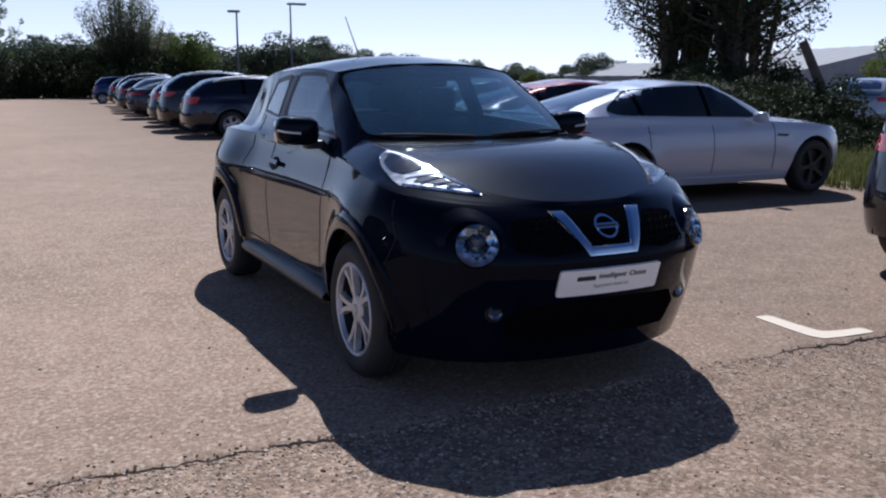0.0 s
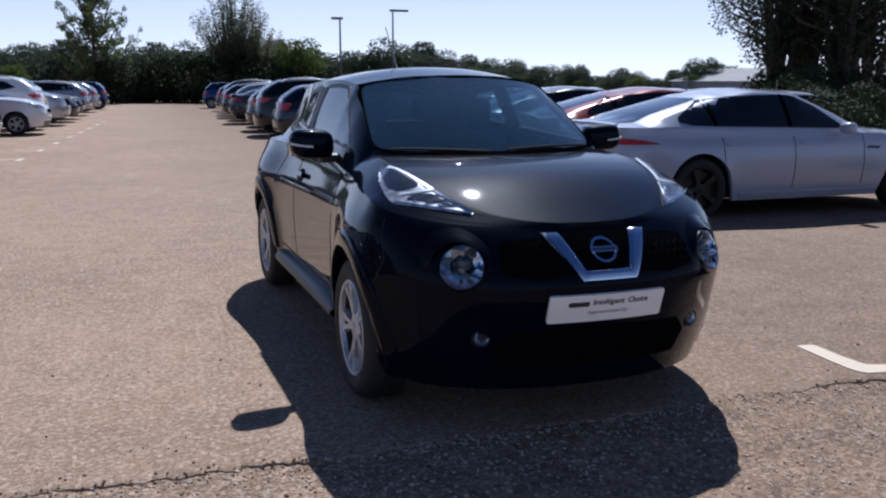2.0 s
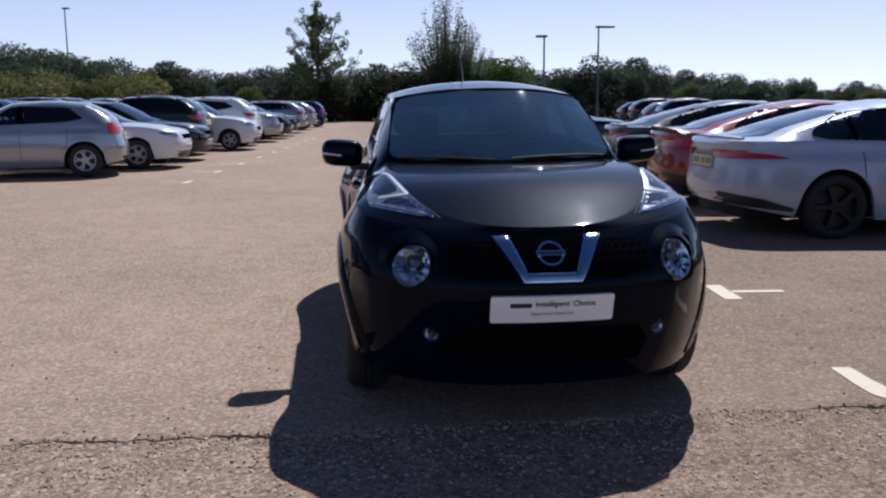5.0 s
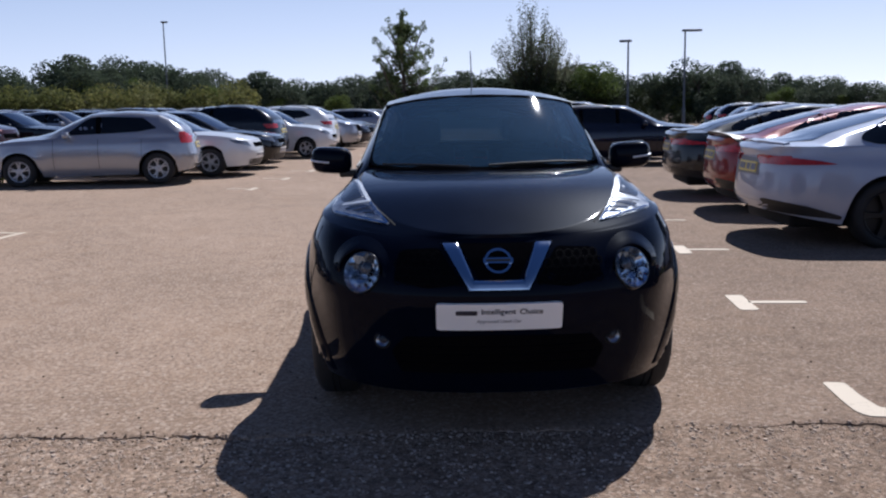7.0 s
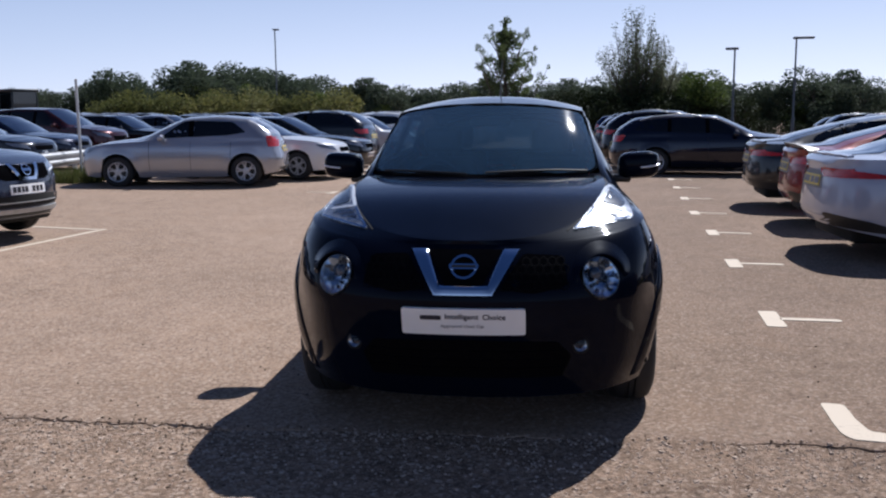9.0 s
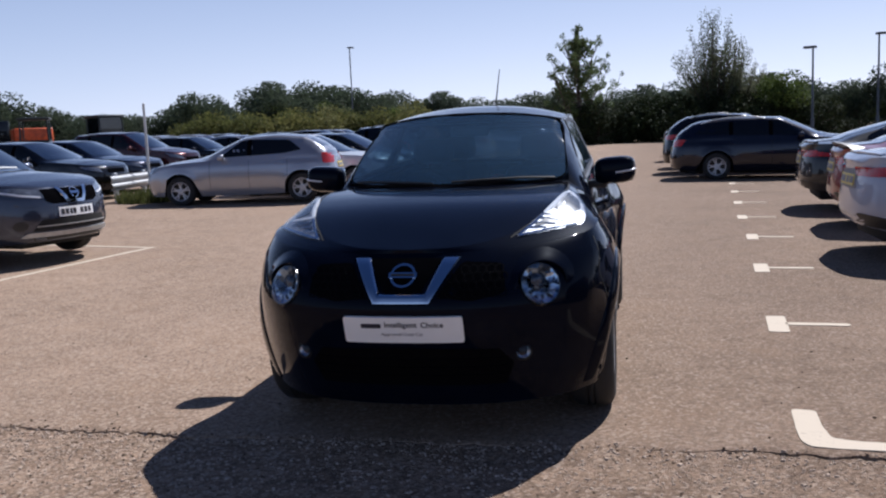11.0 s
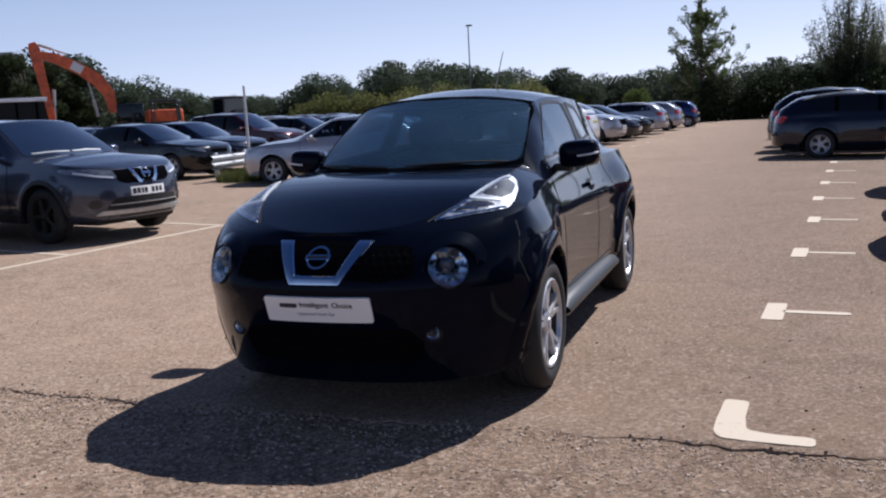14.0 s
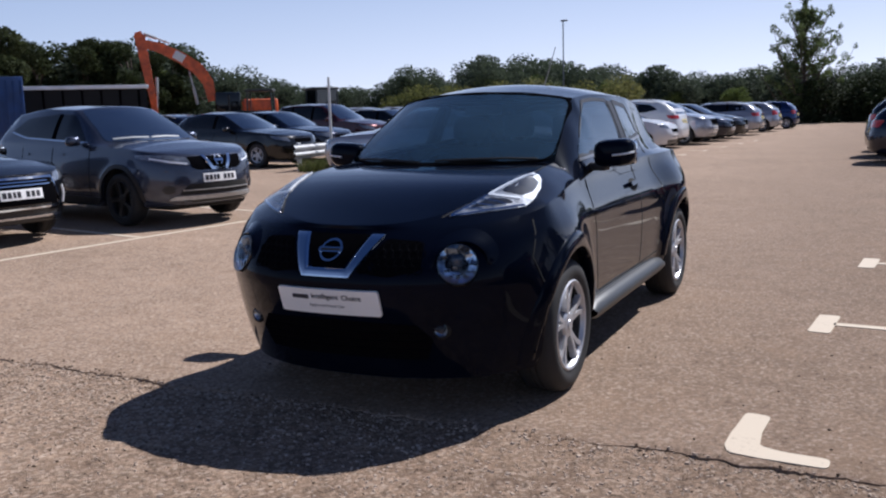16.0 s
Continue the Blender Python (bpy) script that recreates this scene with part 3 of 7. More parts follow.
def gen_spec(L, W, H, wb, fo, hood, belt, belt2, cowl, top, roof_end, tail, deck, r=0.325, sill=0.2, pf=2.6, pr=2.8, qx=0.76, lf=0.62, lr=0.5, rise=0.03, screen_low=0.0, rake=0.0):
    """A car's shape from its main dimensions: lengths along y from the front axle, heights from the ground."""
    yf, yr = -fo, L - fo
    dzr = H - 0.055
    zs = curve([(yf, hood - 0.10), (yf + 0.25, hood - 0.03), (cowl, belt), ((cowl + tail) / 2, (belt + belt2) / 2 + 0.005), (tail, max(belt2, deck)), (yr - 0.12, deck), (yr, deck - 0.05)])
    roof = curve([(top, dzr - 0.03), ((top + roof_end) / 2, dzr), (roof_end, dzr - rise)])

    def dz(y):
        if y <= cowl or y >= tail:
            return 0.012
        if y < top:
            return 0.012 + (roof(top) - zs(y)) * ((y - cowl) / (top - cowl)) ** 0.92
        if y <= roof_end:
            return roof(y) - zs(y)
        return 0.012 + (roof(roof_end) - zs(y)) * ((tail - y) / (tail - roof_end)) ** 0.8
    return dict(yf=yf, yr=yr, lf=lf, lr=lr, pf=pf, pr=pr, hw=curve([(yf, W / 2 * 0.95), (0.2, W / 2 * 0.985), (wb / 2, W / 2), (wb, W / 2 * 0.985), (yr, W / 2 * 0.94)]), sill=sill, lift=curve([(yf, 0.03), (0, 0), (wb, 0), (yr, 0.09)]),
                arches=[(0, r + 0.055, r), (wb, r + 0.055, r)], flare=0.018, flw=0.09, zs=zs, dz=dz,
                tuck=curve([(sill, 0.93), (0.32, 0.965), (0.6, 1.0), (0.8, 0.985), (belt, 0.93), (belt + 0.15, 0.90)]),
                fr=curve([(sill, 0.10), (0.35, 0.03), (0.5, 0.0), (hood - 0.2, 0.03), (hood - 0.08, 0.10), (hood, 0.20)]),
                rr=curve([(sill, 0.12), (0.35, 0.02), (0.55, 0.0), (deck - 0.25, 0.04), (deck, 0.10 + rake)]),
                qx=curve([(yf, 0.86), (cowl - 0.1, 0.86), (cowl + 0.15, 0.84), (top, qx), (roof_end, qx - 0.02), (tail, 0.86)]), crown=curve([(yf, 0.015), (cowl - 0.1, 0.06), (cowl + 0.3, 0.05), (top, 0.05), (roof_end, 0.05), (tail, 0.05), (yr, 0.02)]),
                sweep=curve([(yf, 0.0), (cowl - 0.3, 0.0), (cowl, -0.10), (top, -0.09), (top + 0.4, 0.0), (roof_end - 0.2, 0.0), (tail, 0.02), (yr, 0.0)]), cpow=2.2, bow=0.02,
                wb=wb, track=W / 2 - 0.125, wheel=(r, 0.21, r - 0.115, 5, "twin"), cowl=cowl, top=top, roof_end=roof_end, tail=tail, H=H, belt=belt, belt2=belt2, hood=hood, deck=deck, W=W)


def generic_car(name, s, windows, lamps, tails, grille=None, plate_f=0.45, plate_r=0.75, pillars=(), rails=False, fine_plate=False, fine=False):
    """A parked car: painted skin, glass, lamps, bumper trim, mirrors, plates, wheels."""
    root = new(name)
    bm = body_mesh(s, n=(24, 56, 24), rows=(18, 12, 14)) if fine else body_mesh(s)
    step, lift = (0.055, 0.007) if fine else (0.13, 0.004)
    bvh = BVHTree.FromBMesh(bm)
    close_under(bm)
    part("body", bm, PAINT, root)
    under_floor(root, s)
    for poly in windows:
        for side in ("left", "right"):
            part("side_window", decal(bvh, rounded(poly, 0.05), side, lift, step), DARK_GLASS, root)
    for wa, wb2 in zip(windows, windows[1:]):
        ra, lb = sorted(wa, key=lambda q: -q[0])[:2], sorted(wb2, key=lambda q: q[0])[:2]
        (a0, a1), (b0, b1) = sorted(ra, key=lambda q: q[1]), sorted(lb, key=lambda q: q[1])
        for side in ("left", "right"):
            part("door_pillar", decal(bvh, [(a0[0] - 0.01, a0[1]), (b0[0] + 0.01, b0[1]), (b1[0] + 0.01, b1[1]), (a1[0] - 0.01, a1[1])], side, lift + 0.002, 0.06, 0.004), VOID, root)
    wz0, wz1 = s["zs"](s["cowl"]) + 0.05, s["H"] - 0.085
    wb_, wt_ = s["W"] / 2 * 0.78, s["W"] / 2 * 0.62
    part("windscreen", decal(bvh, rounded([(-wb_, wz0), (wb_, wz0), (wt_, wz1), (-wt_, wz1)], 0.07), "front", lift, step), SKY_GLASS, root)
    rz0, rz1, rw = s["zs"](s["tail"]) + 0.03, s["H"] - 0.13, s.get("rear_glass", 0.80)
    part("rear_window", decal(bvh, rounded([(-wb_ * rw, rz0), (wb_ * rw, rz0), (wt_ * rw, rz1), (-wt_ * rw, rz1)], 0.07), "rear", lift, step), SKY_GLASS, root)
    for sx in (1, -1):
        part("headlight", decal(bvh, rounded([(sx * x, z) for x, z in lamps], 0.025), "front", 0.005, 0.06), LENS, root)
        part("tail_light", decal(bvh, rounded([(sx * x, z) for x, z in tails], 0.025), "rear", 0.008, 0.04), RED_LENS, root)
        part("tail_light", decal(bvh, rounded(s.get("tail_side") or [(s["yr"] - 0.10, tails[0][1]), (s["yr"] - 0.34, (tails[0][1] + tails[2][1]) / 2 + 0.03), (s["yr"] - 0.14, tails[2][1])], 0.02), "right" if sx > 0 else "left", 0.0085, 0.03), RED_LENS, root)
        bm = bmesh.new()
        box(bm, (0.0, -0.07, -0.065), (0.19, 0.06, 0.065), 0.045)
        mir = part("door_mirror", bm, PAINT, root)
        zm = s["zs"](s["cowl"] + 0.45) + 0.05
        xm = s["hw"](s["cowl"] + 0.4) * 0.95
        mir.matrix_basis = Matrix.Translation((sx * xm, s["cowl"] + 0.42, zm)) @ Matrix.Diagonal((sx, 1, 1, 1))
        for yy in s.get("handles", ()):
            part("door_handle", decal(bvh, rounded([(yy, s["belt"] - 0.12), (yy + 0.2, s["belt"] - 0.11), (yy + 0.2, s["belt"] - 0.085), (yy, s["belt"] - 0.095)], 0.01), "right" if sx > 0 else "left", 0.016, 0.04), PAINT, root)
        for yy in s.get("seams", ()):
            part("door_seam", decal(bvh, line_poly([(yy, 0.34), (yy - 0.01, 0.6), (yy, s["belt"] - 0.02)], 0.007), "right" if sx > 0 else "left", 0.004, 0.05, 0.004), DARK, root)
    if grille:
        part("grille", decal(bvh, rounded(grille, 0.03), "front", 0.006, 0.05), VOID, root)
    W2 = s["W"] / 2
    part("air_intake", decal(bvh, rounded([(-W2 * 0.55, 0.24), (W2 * 0.55, 0.24), (W2 * 0.6, 0.36), (-W2 * 0.6, 0.36)], 0.03), "front", 0.004, 0.1), TRIM, root)
    part("rear_valance", decal(bvh, rounded([(-W2 * 0.66, s["sill"] + 0.08), (W2 * 0.66, s["sill"] + 0.08), (W2 * 0.62, s.get("valance", 0.38)), (-W2 * 0.62, s.get("valance", 0.38))], 0.03), "rear", 0.004, 0.1), TRIM, root)
    for side, z, mat in (("front", plate_f, WHITE_PLATE), ("rear", plate_r, YELLOW_PLATE)):
        pl = part("number_plate", decal(bvh, [(-0.26, z - 0.055), (0.26, z - 0.055), (0.26, z + 0.055), (-0.26, z + 0.055)], side, 0.012, 0.09), mat, root)
        for a, w in (((-0.215, 0.022), (-0.155, 0.022), (-0.098, 0.016), (-0.045, 0.022), (0.065, 0.022), (0.130, 0.022), (0.195, 0.022)) if fine_plate else ((-0.19, 0.06), (-0.05, 0.05), (0.14, 0.09))):
            part("plate_marking", decal(bvh, [(a - w, z - 0.032), (a + w, z - 0.032), (a + w, z + 0.032), (a - w, z + 0.032)], side, 0.0145, 0.09, 0.002), INK if fine_plate else GREY_INK, pl)
    if rails:
        for sx in (1, -1):
            bm = bmesh.new()
            ys = [s["top"] + 0.25 + (s["roof_end"] - s["top"] - 0.3) * i / 5 for i in range(6)]
            xr = s["W"] / 2 * 0.66
            hit = [bvh.ray_cast(Vector((sx * xr, y, 5)), Vector((0, 0, -1)))[0] for y in ys]
            tube(bm, [h + Vector((0, 0, 0.045 if 0 < i < 5 else 0.0)) for i, h in enumerate(hit)], 0.016, 8)
            part("roof_rail", bm, STEEL, root)
    add_wheels(root, s)
    return root

# ---------------------------------------------------------------- ground
LEAN = 0.082  # the bays' rows drift this far in x for each metre of y


def fall(x):
    """Height of the ground: the car park tilts gently away to the right and up to the left."""
    if x > 2.4:
        return -0.014 * (min(x, 14) - 2.4)
    if x < -3.2:
        return 0.013 * (min(-x, 14) - 3.2)
    return 0.0


def sheet(name, mat, xs, ys, zf, label):
    bm = bmesh.new()
    vv = [[bm.verts.new((x, y, zf(x, y))) for x in xs] for y in ys]
    for a, b in zip(vv, vv[1:]):
        for j in range(len(xs) - 1):
            bm.faces.new((a[j], a[j + 1], b[j + 1], b[j]))
    return tagged(part(name, bm, mat), label, "ground", kind="structure")


def lin(a, b, n):
    return [a + (b - a) * i / n for i in range(n + 1)]


def tarmac_edge(x):
    return -0.655 + 0.06 * noise.noise((x * 0.6, 3.1, 0)) + 0.045 * noise.noise((x * 3.1, 8.0, 0)) + 0.034 * noise.noise((x * 11, 1.0, 0)) + 0.022 * noise.noise((x * 37, 5.0, 0))


def build_ground():
    xs = [-900, -200, -60] + lin(-20, -8, 12) + lin(-7.5, 7.5, 150) + lin(8, 20, 12) + [60, 200, 900]
    ys = [-900, -100, -30, -12] + lin(-8, -0.2, 78) + [20, 100, 300, 900]

    def zf(x, y):
        if abs(x) < 8 and -8 < y < -0.2:
            near = math.exp(-((y - tarmac_edge(x)) / 0.12) ** 2)
            return fall(x) - 0.015 + near * (0.006 + 0.014 * noise.noise((x * 1.1, 7.7, 0))) + 0.010 * noise.noise((x * 0.8, y * 0.8, 0)) + 0.006 * noise.noise((x * 4, y * 4, 2))
        return -0.04 + fall(x)
    sheet("ground", OLD_TARMAC, xs, ys, zf, "worn pinkish-brown old asphalt with loose grit")
    xs = [-60, -30] + lin(-14, -5, 18) + lin(-4.98, 5, 500) + lin(5.5, 14, 17) + [30, 60]
    bm = bmesh.new()
    offs = [0.0, 0.006, 0.02, 0.05, 0.2, 1.0, 4, 12, 30, 60, 78]
    rows = []
    for i, o in enumerate(offs):
        row = []
        for x in xs:
            e = tarmac_edge(x)
            z = -0.03 if i == 0 else (-0.006 if i == 1 else -0.002 if i == 2 else 0.0)
            if 0 < i < 4:
                z += 0.004 * noise.noise((x * 9, o * 20, 4))
            row.append(bm.verts.new((x, e + o, z + fall(x))))
        rows.append(row)
    for a, b in zip(rows, rows[1:]):
        for j in range(len(xs) - 1):
            bm.faces.new((a[j], a[j + 1], b[j + 1], b[j]))
    tagged(part("car_park_surface", bm, TARMAC), "sun-bleached tan tarmac of a car park, cracked along its edge", "ground", kind="structure")


build_ground()


def marking(name, polys, label):
    bm = bmesh.new()
    for poly in polys:
        poly = rounded(poly, 0.03)
        poly = [(x + 0.006 * noise.noise((x * 9, y * 9, 1)), y + 0.006 * noise.noise((x * 9, y * 9, 5))) for x, y in poly]
        top = [bm.verts.new((x, y, 0.0045 + fall(x))) for x, y in poly]
        low = [bm.verts.new((x, y, fall(x))) for x, y in poly]
        bm.faces.new(top)
        for i in range(len(poly)):
            bm.faces.new((low[i], low[(i + 1) % len(poly)], top[(i + 1) % len(poly)], top[i]))
    bmesh.ops.recalc_face_normals(bm, faces=bm.faces)
    return tagged(part(name, bm, LINE, smooth=False), label, "road marking", "bay markings", "structure")


def quad(x, y, dx, dy):
    """A strip from x to x + dx, y to y + dy, skewed with the rows of bays."""
    return [(x + LEAN * 0, y), (x + dx, y - LEAN * dx), (x + dx + LEAN * dy, y + dy - LEAN * dx), (x + LEAN * dy, y + dy)]


def build_markings():
    marking("bay_marking", [[(1.708, -0.055), (1.815, -0.075), (1.800, -0.30), (1.812, -0.455), (1.90, -0.492), (2.085, -0.512), (2.08, -0.612), (1.84, -0.600), (1.70, -0.575), (1.676, -0.50), (1.682, -0.30)]], "white painted corner mark of a parking bay")
    for x, y in ((1.90, 1.86), (2.115, 4.30), (2.32, 6.65), (2.46, 8.95), (2.66, 11.35), (2.86, 13.8), (3.06, 16.2), (3.2, 23.6)):
        marking("bay_marking", [quad(x - 0.06, y - 0.25, 0.13, 0.50), quad(x + 0.071, y - 0.04, 0.41, 0.075)], "white painted T mark between parking bays")
    aisle = lambda y: -5.36 + 0.108 * (y - 6.33)
    bars = [line_poly([(aisle(y0), y0), (aisle(y0 + 0.84), y0 + 0.84)], 0.085) for y0 in (1.35 + 0.84 * k for k in range(6))]
    for y in (1.15, 3.72, 6.33):
        x = aisle(y) - 0.06
        bars += [line_poly([(x - a, y + 0.16 * a), (x - a - 0.72, y + 0.16 * (a + 0.72))], 0.085) for a in (0.0, 0.73, 1.46, 2.19)]
    marking("bay_marking", bars, "thin white lines of parking bays")
    for y in (12.3, 14.75, 17.2, 19.6, 22.0, 24.4, 26.8, 29.2, 31.6):
        x = -3.85 + LEAN * (y - 12.3)
        marking("bay_marking", [quad(x, y - 0.25, 0.11, 0.5), quad(x - 0.45, y, 0.44, 0.075)], "white painted T mark between parking bays")


build_markings()


# ---------------------------------------------------------------- parked cars
def make_templates():
    T = {}
    s = gen_spec(4.95, 1.88, 1.457, 2.96, 0.87, 0.86, 0.93, 1.0, 0.62, 1.55, 2.45, 3.55, 1.03, r=0.345, qx=0.70, lf=0.75, lr=0.62, rise=0.06)
    s["wheel"], s["handles"], s["seams"] = (0.345, 0.235, 0.245, 5, "dark"), (1.45, 2.45), (0.72, 1.72, 2.68)
    s["rr"] = curve([(0.2, 0.20), (0.35, 0.08), (0.50, 0.0), (0.75, 0.02), (0.93, 0.045), (1.03, 0.03)])
    s["rear_glass"], s["tail_side"] = 0.64, [(s["yr"] - 0.05, 0.845), (s["yr"] - 0.62, 0.852), (s["yr"] - 0.45, 0.888), (s["yr"] - 0.05, 0.94)]
    s["valance"], s["lift"] = 0.46, curve([(s["yf"], 0.03), (0, 0), (3.0, 0), (3.5, 0.07), (s["yr"], 0.17)])
    car = generic_car("saloon_car", s, [[(0.93, 0.985), (1.72, 1.005), (1.72, 1.372), (1.60, 1.362), (1.30, 1.245)], [(1.76, 1.005), (2.72, 1.03), (2.72, 1.31), (2.40, 1.352), (1.76, 1.374)], [(2.76, 1.03), (3.06, 1.045), (3.20, 1.085), (3.16, 1.135), (3.0, 1.215), (2.76, 1.298)]],
                      [(0.42, 0.66), (0.80, 0.74), (0.86, 0.80), (0.48, 0.76)], [(0.30, 0.842), (0.70, 0.845), (0.72, 0.94), (0.36, 0.925)], [(-0.33, 0.50), (0.33, 0.50), (0.38, 0.72), (-0.38, 0.72)], plate_r=0.80, fine=True)
    bvh = BVHTree.FromBMesh(body_mesh(s, n=(24, 56, 24), rows=(18, 12, 14)))
    yr = s["yr"]
    part("boot_lip", decal(bvh, line_poly([(-0.58, yr - 0.22), (-0.40, yr - 0.17), (0.0, yr - 0.145), (0.40, yr - 0.17), (0.58, yr - 0.22)], 0.07), "top", 0.020, 0.05, 0.022), PAINT, car)
    # flat grey panel: the shade of the plate's hollow is put into its colour
    part("plate_recess", decal(bvh, rounded([(-0.33, 0.72), (0.33, 0.72), (0.29, 0.90), (-0.29, 0.90)], 0.03), "rear", 0.004, 0.05, 0.006), plain_once("recess_shade", (0.20, 0.20, 0.21), 0.5), car)
    for sx in (1, -1):
        side = "right" if sx > 0 else "left"
        part("diffuser_side", decal(bvh, rounded([(yr - 0.72, 0.30), (yr - 0.03, 0.38), (yr - 0.03, 0.50), (yr - 0.35, 0.44), (yr - 0.66, 0.345)], 0.02), side, 0.008, 0.04, 0.01), TRIM, car)
        part("wing_vent", decal(bvh, rounded([(0.50, 0.745), (0.68, 0.755), (0.66, 0.785), (0.46, 0.775)], 0.008), side, 0.005, 0.04, 0.006), TRIM, car)
        part("sill_trim", decal(bvh, line_poly([(0.46, 0.262), (1.5, 0.262), (2.52, 0.268)], 0.05), side, 0.014, 0.08, 0.012), PAINT, car)
        part("shoulder_crease", decal(bvh, line_poly([(2.60, 0.955), (3.2, 0.975), (yr - 0.5, 0.965)], 0.016), side, 0.006, 0.06, 0.008), PAINT, car)
    T["saloon"] = car
    s = gen_spec(4.25, 1.75, 1.46, 2.61, 0.90, 0.86, 0.93, 1.0, 0.52, 1.45, 2.62, 3.25, 0.95, r=0.315, qx=0.74, lr=0.5, rise=0.05)
    s["handles"], s["seams"] = (1.25, 2.1), (0.66, 1.50, 2.32)
    T["hatch"] = generic_car("hatchback_car", s, [[(0.86, 0.99), (1.47, 1.01), (1.47, 1.34), (1.32, 1.32)], [(1.55, 1.01), (2.25, 1.04), (2.62, 1.10), (2.35, 1.31), (1.55, 1.345)]],
                             [(0.46, 0.64), (0.78, 0.72), (0.82, 0.80), (0.52, 0.76)], [(0.52, 0.80), (0.78, 0.80), (0.72, 1.02), (0.60, 1.02)], [(-0.3, 0.62), (0.3, 0.62), (0.33, 0.72), (-0.33, 0.72)])
    s = gen_spec(4.85, 1.83, 1.48, 2.84, 0.90, 0.86, 0.94, 1.02, 0.58, 1.5, 3.25, 3.86, 0.98, r=0.325, qx=0.73, lr=0.5, rise=0.07)
    s["handles"], s["seams"] = (1.4, 2.35), (0.7, 1.62, 2.55)
    T["estate"] = generic_car("estate_car", s, [[(0.92, 1.0), (1.60, 1.02), (1.60, 1.35), (1.42, 1.34)], [(1.67, 1.02), (2.48, 1.05), (2.48, 1.36), (1.67, 1.36)], [(2.55, 1.055), (3.35, 1.10), (3.08, 1.32), (2.55, 1.355)]],
                              [(0.46, 0.64), (0.80, 0.70), (0.84, 0.78), (0.50, 0.74)], [(0.46, 0.82), (0.82, 0.82), (0.80, 0.98), (0.50, 0.96)], [(-0.32, 0.60), (0.32, 0.60), (0.36, 0.72), (-0.36, 0.72)], rails=True)
    s = gen_spec(4.38, 1.82, 1.60, 2.65, 0.93, 0.97, 1.05, 1.14, 0.50, 1.38, 2.75, 3.35, 1.06, r=0.345, qx=0.74, lf=0.66, sill=0.24, rise=0.06)
    s["wheel"], s["handles"], s["seams"] = (0.345, 0.22, 0.235, 5, "twin"), (1.25, 2.15), (0.66, 1.55, 2.35)
    T["suv"] = generic_car("suv_car", s, [[(0.84, 1.11), (1.52, 1.13), (1.52, 1.46), (1.30, 1.45)], [(1.60, 1.13), (2.30, 1.17), (2.72, 1.25), (2.42, 1.42), (1.60, 1.47)]],
                           [(0.42, 0.80), (0.80, 0.86), (0.86, 0.93), (0.46, 0.90)], [(0.45, 0.94), (0.80, 0.94), (0.82, 1.06), (0.50, 1.06)], [(-0.40, 0.68), (0.40, 0.68), (0.44, 0.88), (-0.44, 0.88)], plate_f=0.57, plate_r=0.86, rails=True)
    s = gen_spec(4.5, 1.82, 1.70, 2.73, 0.94, 1.0, 1.08, 1.12, 0.35, 1.30, 3.0, 3.5, 1.04, r=0.325, qx=0.76, lf=0.6, rise=0.05)
    s["handles"], s["seams"] = (1.3, 2.3), (0.6, 1.55, 2.5)
    T["mpv"] = generic_car("people_carrier", s, [[(0.80, 1.12), (1.50, 1.13), (1.50, 1.56), (1.22, 1.55)], [(1.58, 1.13), (2.42, 1.14), (2.42, 1.57), (1.58, 1.57)], [(2.5, 1.14), (3.1, 1.17), (2.9, 1.53), (2.5, 1.565)]],
                           [(0.46, 0.74), (0.80, 0.82), (0.84, 0.95), (0.52, 0.86)], [(0.58, 0.85), (0.80, 0.85), (0.74, 1.25), (0.64, 1.25)], [(-0.34, 0.66), (0.34, 0.66), (0.38, 0.80), (-0.38, 0.80)])
    s = gen_spec(3.7, 1.66, 1.48, 2.42, 0.76, 0.88, 0.96, 1.02, 0.42, 1.22, 2.35, 2.82, 0.95, r=0.295, qx=0.75, lf=0.55, lr=0.45, rise=0.05)
    s["wheel"], s["handles"], s["seams"] = (0.295, 0.19, 0.195, 5, "twin"), (1.2,), (0.6, 1.5)
    T["city"] = generic_car("city_car", s, [[(0.75, 1.02), (1.45, 1.04), (1.45, 1.36), (1.15, 1.35)], [(1.52, 1.04), (2.2, 1.08), (2.05, 1.33), (1.52, 1.36)]],
                            [(0.42, 0.68), (0.72, 0.74), (0.76, 0.86), (0.48, 0.80)], [(0.52, 0.78), (0.74, 0.78), (0.70, 0.98), (0.58, 0.98)], [(-0.28, 0.58), (0.28, 0.58), (0.32, 0.68), (-0.32, 0.68)])
    # the nearer pair, with their faces worked out
    s = gen_spec(4.38, 1.82, 1.60, 2.65, 0.93, 0.97, 1.03, 1.12, 0.46, 1.30, 2.75, 3.35, 1.06, r=0.345, qx=0.73, lf=0.70, sill=0.24, rise=0.06, pf=2.3)
    s["wheel"], s["handles"], s["seams"] = (0.345, 0.22, 0.240, 5, "dark"), (1.25, 2.15), (0.66, 1.55, 2.35)
    car = generic_car("suv_car", s, [[(0.80, 1.10), (1.52, 1.13), (1.52, 1.46), (1.24, 1.45)], [(1.60, 1.13), (2.30, 1.17), (2.72, 1.25), (2.42, 1.42), (1.60, 1.47)]],
                      [(0.40, 0.775), (0.66, 0.80), (0.84, 0.86), (0.85, 0.915), (0.62, 0.90), (0.42, 0.865)], [(0.45, 0.94), (0.80, 0.94), (0.82, 1.06), (0.50, 1.06)], [(-0.40, 0.74), (-0.30, 0.70), (0.30, 0.70), (0.40, 0.74), (0.42, 0.875), (-0.42, 0.875)], plate_f=0.60, plate_r=0.86, rails=False, fine_plate=True, fine=True)
